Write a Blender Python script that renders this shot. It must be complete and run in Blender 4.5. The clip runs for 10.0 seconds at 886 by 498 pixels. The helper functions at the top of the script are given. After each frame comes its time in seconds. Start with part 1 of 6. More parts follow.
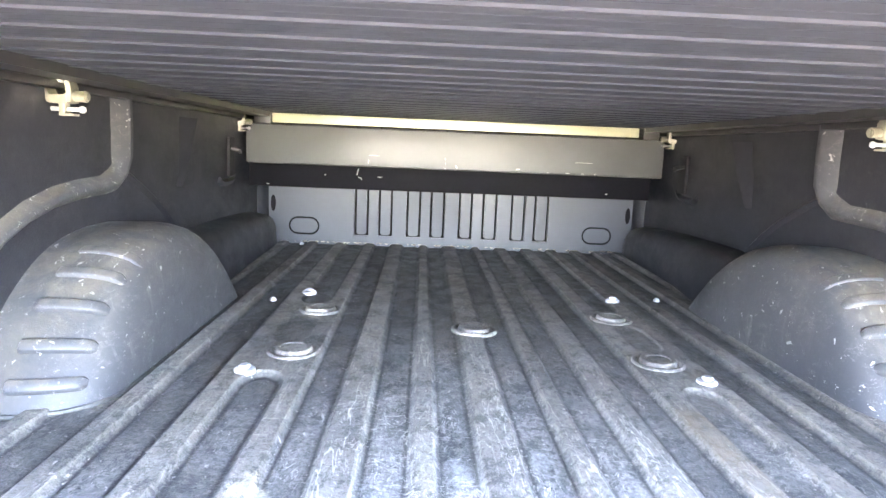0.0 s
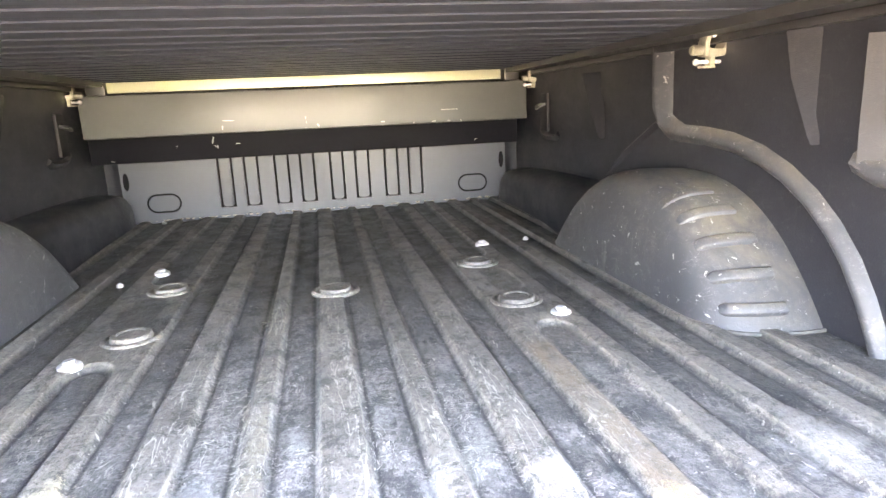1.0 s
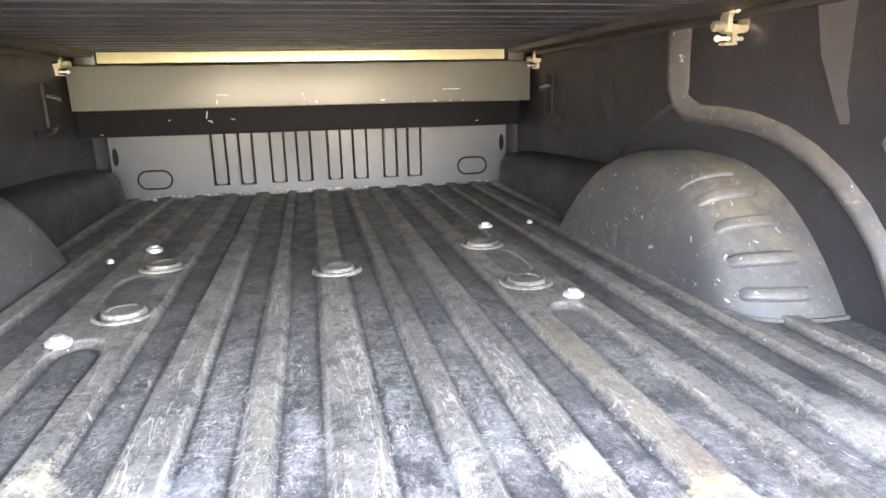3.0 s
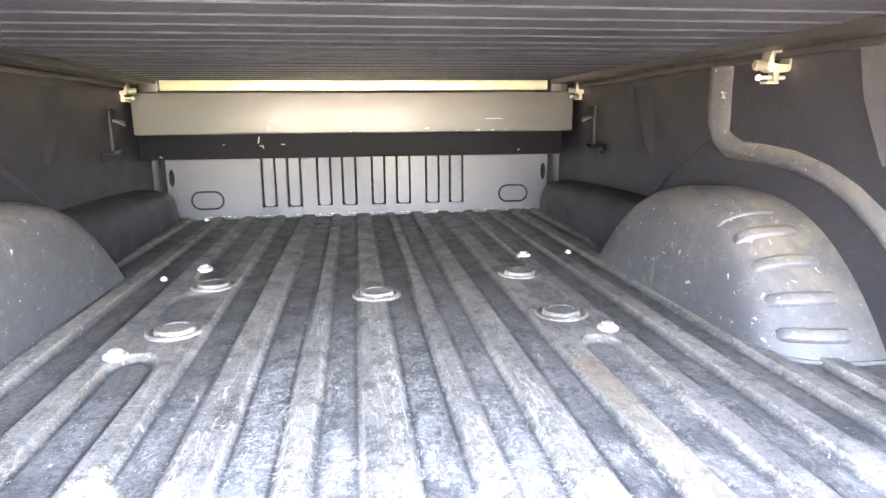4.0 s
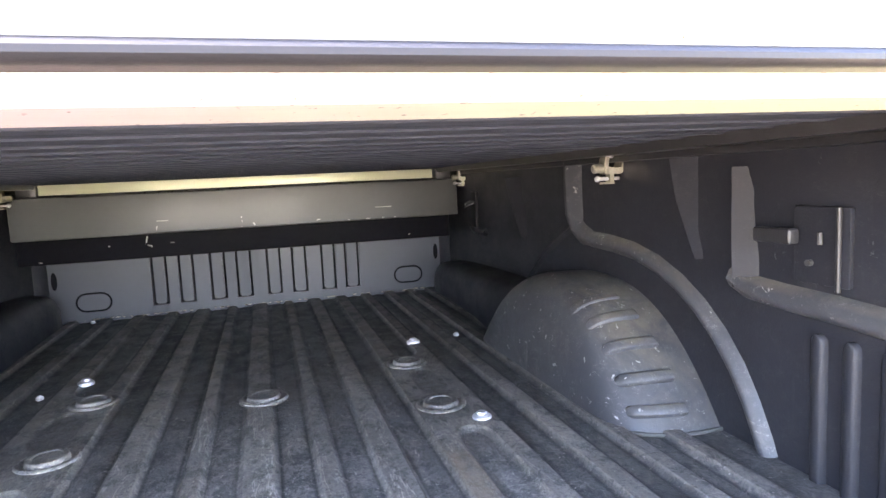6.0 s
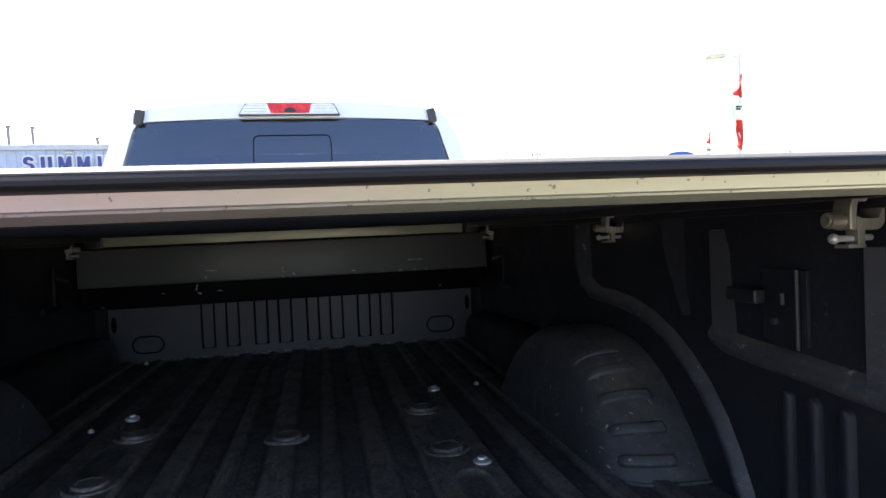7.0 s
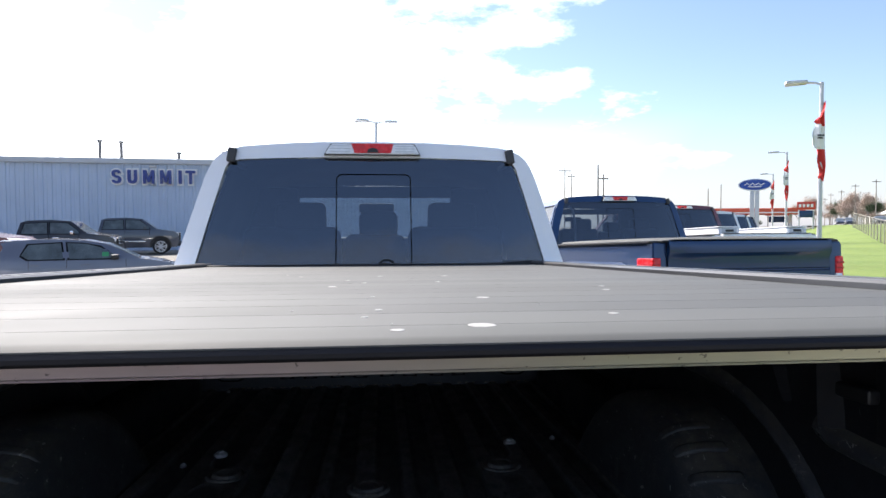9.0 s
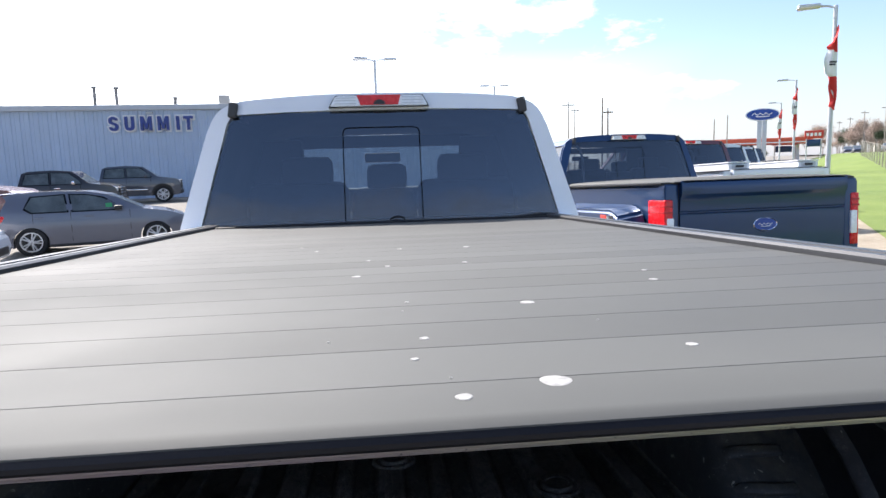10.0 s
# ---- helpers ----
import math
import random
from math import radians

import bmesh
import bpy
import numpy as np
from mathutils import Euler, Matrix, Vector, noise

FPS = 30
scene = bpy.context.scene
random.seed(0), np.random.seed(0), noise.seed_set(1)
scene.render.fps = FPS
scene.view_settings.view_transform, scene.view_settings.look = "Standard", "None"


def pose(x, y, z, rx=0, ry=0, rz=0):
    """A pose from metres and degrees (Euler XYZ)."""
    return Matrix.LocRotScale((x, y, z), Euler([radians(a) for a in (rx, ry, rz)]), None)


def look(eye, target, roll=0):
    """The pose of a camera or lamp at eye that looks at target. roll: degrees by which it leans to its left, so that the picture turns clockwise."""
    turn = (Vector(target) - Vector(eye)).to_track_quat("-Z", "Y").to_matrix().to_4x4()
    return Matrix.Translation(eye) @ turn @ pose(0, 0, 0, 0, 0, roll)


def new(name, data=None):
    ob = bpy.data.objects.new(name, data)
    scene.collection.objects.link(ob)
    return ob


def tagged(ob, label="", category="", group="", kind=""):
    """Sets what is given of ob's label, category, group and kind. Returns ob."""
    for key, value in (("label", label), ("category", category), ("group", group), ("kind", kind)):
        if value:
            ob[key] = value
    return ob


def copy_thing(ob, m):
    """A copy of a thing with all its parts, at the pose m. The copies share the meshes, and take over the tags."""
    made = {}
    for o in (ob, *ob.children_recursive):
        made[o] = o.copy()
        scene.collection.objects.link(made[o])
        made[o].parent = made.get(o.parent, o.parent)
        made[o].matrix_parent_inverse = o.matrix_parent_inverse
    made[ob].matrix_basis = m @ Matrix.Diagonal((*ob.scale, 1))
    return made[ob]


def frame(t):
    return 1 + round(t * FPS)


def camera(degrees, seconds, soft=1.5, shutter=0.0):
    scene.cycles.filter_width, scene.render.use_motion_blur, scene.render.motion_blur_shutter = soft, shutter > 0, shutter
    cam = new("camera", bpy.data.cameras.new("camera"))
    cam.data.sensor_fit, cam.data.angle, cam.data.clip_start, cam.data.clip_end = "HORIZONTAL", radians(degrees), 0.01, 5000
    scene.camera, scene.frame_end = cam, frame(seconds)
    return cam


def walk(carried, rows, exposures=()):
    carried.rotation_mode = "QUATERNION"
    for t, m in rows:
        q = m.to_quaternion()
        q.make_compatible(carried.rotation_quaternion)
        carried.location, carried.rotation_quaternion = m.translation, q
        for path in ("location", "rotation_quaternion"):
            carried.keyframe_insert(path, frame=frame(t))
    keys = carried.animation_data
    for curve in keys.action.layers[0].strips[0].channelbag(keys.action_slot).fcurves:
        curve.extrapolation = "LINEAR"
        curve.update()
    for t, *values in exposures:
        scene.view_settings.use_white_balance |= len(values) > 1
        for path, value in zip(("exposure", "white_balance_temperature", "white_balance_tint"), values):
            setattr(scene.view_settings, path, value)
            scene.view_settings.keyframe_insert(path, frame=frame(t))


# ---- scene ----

cam = camera(70.8, 10.0, soft=1.5)
# The truck stands nose down by a few degrees; its bed floor is the plane z = 0 of its own frame.
TRUCK = pose(0, 0, 1.0, -2.4, 0, 0)
PATH = [
    (0, (-0.139, -0.26, 0.434), (-0.064, 1.713, 0.113), 2.4),
    (0.5, (-0.079, -0.247, 0.422), (0.083, 1.705, 0.016), 0.1),
    (1, (-0.009, -0.227, 0.411), (0.352, 1.688, -0.037), -2.6),
    (1.5, (-0.001, -0.226, 0.392), (0.46, 1.651, -0.12), -2.9),
    (2, (-0.01, -0.239, 0.404), (0.451, 1.636, -0.116), -3.2),
    (2.5, (-0.025, -0.206, 0.397), (0.423, 1.674, -0.117), -2.6),
    (3, (-0.04, -0.174, 0.382), (0.354, 1.725, -0.104), -1.3),
    (3.2, (-0.046, -0.178, 0.39), (0.299, 1.736, -0.077), -1.2),
    (4.3, (-0.026, -0.232, 0.414), (0.241, 1.716, 0.048), -0.5),
    (4.5, (-0.012, -0.254, 0.436), (0.307, 1.693, 0.112), -0.1),
    (5, (0.017, -0.264, 0.436), (0.468, 1.661, 0.137), -0.3),
    (5.2, (0.025, -0.264, 0.446), (0.489, 1.659, 0.152), -1.7),
    (6.3, (0.037, -0.335, 0.503), (0.6, 1.579, 0.368), -2.8),
    (6.5, (0.073, -0.375, 0.508), (0.632, 1.544, 0.434), -2.6),
    (7, (0.109, -0.428, 0.508), (0.493, 1.534, 0.453), -2.5),
    (7.2, (0.106, -0.44, 0.542), (0.457, 1.528, 0.509), -2.4),
    (7.3, (0.109, -0.448, 0.560), (0.451, 1.522, 0.561), -2.2),
    (7.5, (0.1, -0.464, 0.56), (0.4, 1.511, 0.671), -1.2),
    (7.8, (0.087, -0.467, 0.563), (0.330, 1.512, 0.704), -0.8),
    (8, (0.084, -0.459, 0.552), (0.317, 1.523, 0.693), -0.5),
    (8.2, (0.07, -0.455, 0.577), (0.29, 1.528, 0.711), -0.2),
    (8.5, (0.057, -0.46, 0.576), (0.263, 1.527, 0.681), -0.2),
    (9, (0.04, -0.44, 0.614), (0.234, 1.551, 0.626), -0.4),
    (9.3, (0.022, -0.416, 0.632), (0.206, 1.573, 0.536), -0.6),
    (9.5, (0.011, -0.398, 0.649), (0.191, 1.587, 0.489), -0.7),
    (9.8, (0.01, -0.373, 0.682), (0.189, 1.61, 0.5), -1.4),
    (10, (0.006, -0.365, 0.688), (0.184, 1.619, 0.505), -1.9),
]
walk(cam, [(t, TRUCK @ look(eye, target, roll)) for t, eye, target, roll in PATH],
     exposures=[(0, 8.01, 8000, 18), (1, 7.80, 9900, 20), (2.5, 7.70, 10300, 20), (3.2, 7.64, 10300, 20), (4.3, 8.36, 8600, 24), (4.5, 8.36, 8400, 25), (5, 7.66, 8500, 25), (5.2, 7.56, 8500, 25),
                (6.3, 6.00, 7500, 20), (6.5, 5.40, 7300, 19), (6.8, 3.90, 7000, 17), (7, 3.10, 6900, 17), (7.5, 2.30, 6850, 18), (8, 1.67, 6600, 15), (9, 1.82, 6550, 14), (9.8, 1.92, 6500, 14), (10, 1.84, 6500, 14)])

# ---- world and sun ----
SUN_ELEV, SUN_AZ = 44.0, -32.0        # degrees; azimuth from +y, negative to the left
world = bpy.data.worlds.new("sky")
scene.world = world
world.use_nodes = True
wn, wl = world.node_tree.nodes, world.node_tree.links
wn.clear()
w_out = wn.new("ShaderNodeOutputWorld")
w_bg = wn.new("ShaderNodeBackground")
w_sky = wn.new("ShaderNodeTexSky")
w_sky.sky_type = "NISHITA"
w_sky.sun_disc = False
w_sky.sun_elevation = radians(SUN_ELEV)
w_sky.sun_rotation = radians(SUN_AZ)
w_sky.air_density, w_sky.dust_density, w_sky.ozone_density = 1.0, 0.5, 1.2
w_co = wn.new("ShaderNodeTexCoord")
w_map = wn.new("ShaderNodeMapping")
w_map.inputs["Scale"].default_value = (1.0, 1.0, 2.6)
w_no = wn.new("ShaderNodeTexNoise")
w_no.inputs["Scale"].default_value, w_no.inputs["Detail"].default_value, w_no.inputs["Roughness"].default_value = 2.1, 10.0, 0.60
w_ramp = wn.new("ShaderNodeValToRGB")
w_ramp.color_ramp.elements[0].position, w_ramp.color_ramp.elements[1].position = 0.51, 0.74
w_mix = wn.new("ShaderNodeMixRGB")
w_mix.inputs["Color2"].default_value = (16.0, 16.4, 17.0, 1)
wl.new(w_co.outputs["Generated"], w_map.inputs["Vector"])
wl.new(w_map.outputs["Vector"], w_no.inputs["Vector"])
w_dot = wn.new("ShaderNodeVectorMath")
w_dot.operation = "DOT_PRODUCT"
w_dot.inputs[1].default_value = (math.sin(radians(SUN_AZ)) * 0.8, math.cos(radians(SUN_AZ)) * 0.8, 0.6)
w_rng = wn.new("ShaderNodeMapRange")
w_rng.inputs["From Min"].default_value, w_rng.inputs["From Max"].default_value = -0.2, 1.0
w_rng.inputs["To Min"].default_value, w_rng.inputs["To Max"].default_value = -0.30, 0.13
w_add = wn.new("ShaderNodeMath")
wl.new(w_co.outputs["Generated"], w_dot.inputs[0])
wl.new(w_dot.outputs["Value"], w_rng.inputs["Value"])
wl.new(w_no.outputs["Fac"], w_add.inputs[0])
wl.new(w_rng.outputs["Result"], w_add.inputs[1])
wl.new(w_add.outputs["Value"], w_ramp.inputs["Fac"])
wl.new(w_ramp.outputs["Color"], w_mix.inputs["Fac"])
w_dim = wn.new("ShaderNodeVectorMath")
w_dim.operation = "MULTIPLY"
w_dim.inputs[1].default_value = (0.66, 0.67, 0.71)
wl.new(w_sky.outputs["Color"], w_dim.inputs[0])
wl.new(w_dim.outputs["Vector"], w_mix.inputs["Color1"])
w_sep = wn.new("ShaderNodeSeparateXYZ")
w_hz = wn.new("ShaderNodeMapRange")
w_hz.inputs["From Min"].default_value, w_hz.inputs["From Max"].default_value = 0.0, 0.17
w_hz.inputs["To Min"].default_value, w_hz.inputs["To Max"].default_value = 0.8, 0.0
w_mix2 = wn.new("ShaderNodeMixRGB")
w_hc = wn.new("ShaderNodeMapRange")
w_hc.inputs["From Min"].default_value, w_hc.inputs["From Max"].default_value = 0.48, 0.74
w_hcol = wn.new("ShaderNodeMixRGB")
w_hcol.inputs["Color1"].default_value, w_hcol.inputs["Color2"].default_value = (2.55, 2.72, 3.1, 1), (12.0, 12.3, 12.6, 1)
wl.new(w_dot.outputs["Value"], w_hc.inputs["Value"])
wl.new(w_hc.outputs["Result"], w_hcol.inputs["Fac"])
wl.new(w_hcol.outputs["Color"], w_mix2.inputs["Color2"])
wl.new(w_co.outputs["Generated"], w_sep.inputs["Vector"])
wl.new(w_sep.outputs["Z"], w_hz.inputs["Value"])
wl.new(w_hz.outputs["Result"], w_mix2.inputs["Fac"])
wl.new(w_mix.outputs["Color"], w_mix2.inputs["Color1"])
wl.new(w_mix2.outputs["Color"], w_bg.inputs["Color"])
w_bg.inputs["Strength"].default_value = 0.085
wl.new(w_bg.outputs["Background"], w_out.inputs["Surface"])
sun = new("sun", bpy.data.lights.new("sun", "SUN"))
sun.data.energy, sun.data.angle, sun.data.color = 2.9, radians(0.55), (1.0, 0.95, 0.87)
ca, sa = math.cos(radians(SUN_ELEV)), math.sin(radians(SUN_ELEV))
toward = Vector((math.sin(radians(SUN_AZ)) * ca, math.cos(radians(SUN_AZ)) * ca, sa))
sun.matrix_world = Matrix.Translation((0, 0, 30)) @ toward.to_track_quat("Z", "Y").to_matrix().to_4x4()


# ---- materials ----
def nodes_of(name):
    m = bpy.data.materials.new(name)
    m.use_nodes = True
    n, l = m.node_tree.nodes, m.node_tree.links
    return m, n, l, n["Principled BSDF"]


def noise_of(n, l, scale, detail=6.0, stretch=(1, 1, 1), rough=0.55, distort=0.0):
    co = n.new("ShaderNodeTexCoord")
    mp = n.new("ShaderNodeMapping")
    mp.inputs["Scale"].default_value = stretch
    no = n.new("ShaderNodeTexNoise")
    no.inputs["Scale"].default_value, no.inputs["Detail"].default_value = scale, detail
    no.inputs["Roughness"].default_value, no.inputs["Distortion"].default_value = rough, distort
    l.new(co.outputs["Object"], mp.inputs["Vector"])
    l.new(mp.outputs["Vector"], no.inputs["Vector"])
    return no.outputs["Fac"]


def ramp_of(n, l, fac, a, b, low=(0, 0, 0, 1), high=(1, 1, 1, 1)):
    r = n.new("ShaderNodeValToRGB")
    e = r.color_ramp.elements
    e[0].position, e[1].position, e[0].color, e[1].color = a, b, low, high
    l.new(fac, r.inputs["Fac"])
    return r.outputs["Color"]


def mixed(n, l, fac, a, b, how="MIX"):
    m = n.new("ShaderNodeMixRGB")
    m.blend_type = how
    for sock, v in ((m.inputs["Fac"], fac), (m.inputs["Color1"], a), (m.inputs["Color2"], b)):
        if isinstance(v, (int, float)):
            sock.default_value = v
        elif isinstance(v, tuple):
            sock.default_value = (*v[:3], 1)
        else:
            l.new(v, sock)
    return m.outputs["Color"]


def maths(n, l, op, a, b=0.0):
    m = n.new("ShaderNodeMath")
    m.operation = op
    for sock, v in zip(m.inputs, (a, b)):
        if isinstance(v, (int, float)):
            sock.default_value = v
        else:
            l.new(v, sock)
    return m.outputs["Value"]


def bump(n, l, p, fac, strength, distance):
    b = n.new("ShaderNodeBump")
    b.inputs["Strength"].default_value, b.inputs["Distance"].default_value = strength, distance
    l.new(fac, b.inputs["Height"])
    l.new(b.outputs["Normal"], p.inputs["Normal"])


def plain(name, col, rough=0.5, metal=0.0, vary=0.25, big=3.0, fine=60.0, relief=0.0, depth=0.002, coat=0.0, stretch=(1, 1, 1)):
    """A surface with broad stains, fine grain and a little relief."""
    m, n, l, p = nodes_of(name)
    a = ramp_of(n, l, noise_of(n, l, big, 5, stretch), 0.3, 0.7)
    b = noise_of(n, l, fine, 4, stretch)
    dark = tuple(c * (1 - vary) for c in col)
    light = tuple(min(1, c * (1 + vary)) for c in col)
    c1 = mixed(n, l, a, dark, light)
    c2 = mixed(n, l, vary * 0.6, c1, ramp_of(n, l, b, 0.3, 0.7, (*dark, 1), (*light, 1)))
    l.new(c2, p.inputs["Base Color"])
    p.inputs["Metallic"].default_value = metal
    r = n.new("ShaderNodeMapRange")
    r.inputs["To Min"].default_value, r.inputs["To Max"].default_value = max(0.02, rough - 0.1), min(1, rough + 0.1)
    l.new(a, r.inputs["Value"])
    l.new(r.outputs["Result"], p.inputs["Roughness"])
    p.inputs["Coat Weight"].default_value = coat
    p.inputs["Coat Roughness"].default_value = 0.04
    if relief:
        bump(n, l, p, b, relief, depth)
    return m


def car_paint(name, col, flake=0.0):
    m, n, l, p = nodes_of(name)
    a = noise_of(n, l, 1.7, 4)
    c = mixed(n, l, a, tuple(v * 0.9 for v in col), tuple(min(1, v * 1.1) for v in col))
    l.new(c, p.inputs["Base Color"])
    p.inputs["Metallic"].default_value = flake
    p.inputs["Roughness"].default_value = 0.38
    p.inputs["Coat Weight"].default_value, p.inputs["Coat Roughness"].default_value = 1.0, 0.03
    return m


def glass(name, tint, gloss=0.015):
    """A thin pane: tinted see-through, with a gloss that grows at a glance."""
    m, n, l, p = nodes_of(name)
    n.remove(p)
    tr, gl, mx, fr = (n.new("ShaderNodeBsdfTransparent"), n.new("ShaderNodeBsdfGlossy"), n.new("ShaderNodeMixShader"), n.new("ShaderNodeFresnel"))
    tr.inputs["Color"].default_value = (*tint, 1)
    gl.inputs["Roughness"].default_value = gloss
    gl.inputs["Color"].default_value = (0.73, 0.80, 0.89, 1)
    fr.inputs["IOR"].default_value = 2.7
    l.new(fr.outputs["Fac"], mx.inputs["Fac"])
    l.new(tr.outputs["BSDF"], mx.inputs[1])
    l.new(gl.outputs["BSDF"], mx.inputs[2])
    l.new(mx.outputs["Shader"], n["Material Output"].inputs["Surface"])
    return m


def ranged(n, l, value, a, b, lo=0.0, hi=1.0):
    r = n.new("ShaderNodeMapRange")
    for key, v in (("From Min", a), ("From Max", b), ("To Min", lo), ("To Max", hi)):
        r.inputs[key].default_value = v
    l.new(value, r.inputs["Value"])
    return r.outputs["Result"]


def axes_of(n, l):
    co, sep = n.new("ShaderNodeTexCoord"), n.new("ShaderNodeSeparateXYZ")
    l.new(co.outputs["Object"], sep.inputs["Vector"])
    return sep.outputs


def contour_of(n, l, scale, stretch, width, twist):
    """Thin wandering lines: where a noise crosses its middle."""
    v = noise_of(n, l, scale, 4, stretch, 0.6, twist)
    v = maths(n, l, "ABSOLUTE", maths(n, l, "SUBTRACT", v, 0.5))
    return ramp_of(n, l, v, 0.0, width, (1, 1, 1, 1), (0, 0, 0, 1))


def liner_material(name, dark, pale, dusty, rough, sheen=0.5, chipped=0.0):
    """Black sprayed liner of a pressed side: pebbled, with a little dust, scuffs and chips."""
    m, n, l, p = nodes_of(name)
    cloud = ramp_of(n, l, noise_of(n, l, 8.0, 9, (1, 0.6, 1), 0.74), 0.40, 0.70)
    blot = ramp_of(n, l, noise_of(n, l, 34.0, 10, (1, 0.7, 1), 0.82, 0.4), 0.49, 0.64)
    run = ramp_of(n, l, noise_of(n, l, 38.0, 5, (1, 1, 0.10), 0.7, 0.3), 0.60, 0.70)
    chip = ramp_of(n, l, noise_of(n, l, 48.0, 5, (1, 0.8, 1), 0.66, 0.8), 0.655 - chipped, 0.68 - chipped)
    scr = contour_of(n, l, 30.0, (1, 0.5, 1), 0.010, 2.4)
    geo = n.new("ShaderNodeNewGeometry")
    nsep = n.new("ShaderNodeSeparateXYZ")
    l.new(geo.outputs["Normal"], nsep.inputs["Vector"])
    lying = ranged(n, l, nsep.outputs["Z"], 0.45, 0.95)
    base = mixed(n, l, noise_of(n, l, 2.3, 5), dark, pale)
    base = mixed(n, l, maths(n, l, "MULTIPLY", cloud, 0.20 * dusty), base, (0.075, 0.074, 0.072))
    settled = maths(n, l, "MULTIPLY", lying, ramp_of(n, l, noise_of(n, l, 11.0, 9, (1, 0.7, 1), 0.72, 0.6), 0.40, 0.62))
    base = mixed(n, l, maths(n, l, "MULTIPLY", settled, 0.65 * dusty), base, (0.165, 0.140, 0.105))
    base = mixed(n, l, maths(n, l, "MULTIPLY", maths(n, l, "MULTIPLY", cloud, blot), 0.40 * dusty), base, (0.17, 0.165, 0.155))
    base = mixed(n, l, maths(n, l, "MULTIPLY", run, maths(n, l, "MULTIPLY", cloud, 0.5 * dusty)), base, (0.19, 0.185, 0.175))
    base = mixed(n, l, maths(n, l, "MULTIPLY", scr, maths(n, l, "MULTIPLY", blot, 0.42 * dusty)), base, (0.44, 0.43, 0.41))
    base = mixed(n, l, maths(n, l, "MULTIPLY", chip, 0.55 * dusty), base, (0.50, 0.49, 0.47))
    l.new(base, p.inputs["Base Color"])
    l.new(ranged(n, l, cloud, 0, 1, rough - 0.08, rough + 0.14), p.inputs["Roughness"])
    p.inputs["Specular IOR Level"].default_value = sheen
    bump(n, l, p, mixed(n, l, 0.5, noise_of(n, l, 300.0, 3), noise_of(n, l, 60.0, 6, (1, 1, 1), 0.7)), 0.45, 0.002)
    return m


# worn places on the bed floor: x, y, half length across and along, colour, strength
FLOOR_SPOTS = [
    (0.226, 0.376, 0.024, 0.036, (0.50, 0.49, 0.46), 0.85),
    (0.140, 0.440, 0.030, 0.050, (0.30, 0.285, 0.25), 0.60),
    (0.092, 0.398, 0.020, 0.040, (0.38, 0.37, 0.355), 0.60),
    (-0.069, 0.535, 0.020, 0.046, (0.36, 0.35, 0.33), 0.55),
    (-0.345, 0.476, 0.024, 0.028, (0.44, 0.375, 0.27), 0.85),
    (0.327, 0.303, 0.022, 0.020, (0.40, 0.30, 0.16), 0.75),
    (0.041, 0.580, 0.014, 0.036, (0.33, 0.32, 0.30), 0.50),
    (-0.120, 0.500, 0.012, 0.130, (0.27, 0.235, 0.165), 0.50),
    (-0.200, 0.440, 0.036, 0.060, (0.33, 0.32, 0.31), 0.50),
    (0.387, 0.270, 0.040, 0.040, (0.32, 0.30, 0.26), 0.55),
    (0.560, 0.340, 0.050, 0.080, (0.27, 0.265, 0.25), 0.45),
]


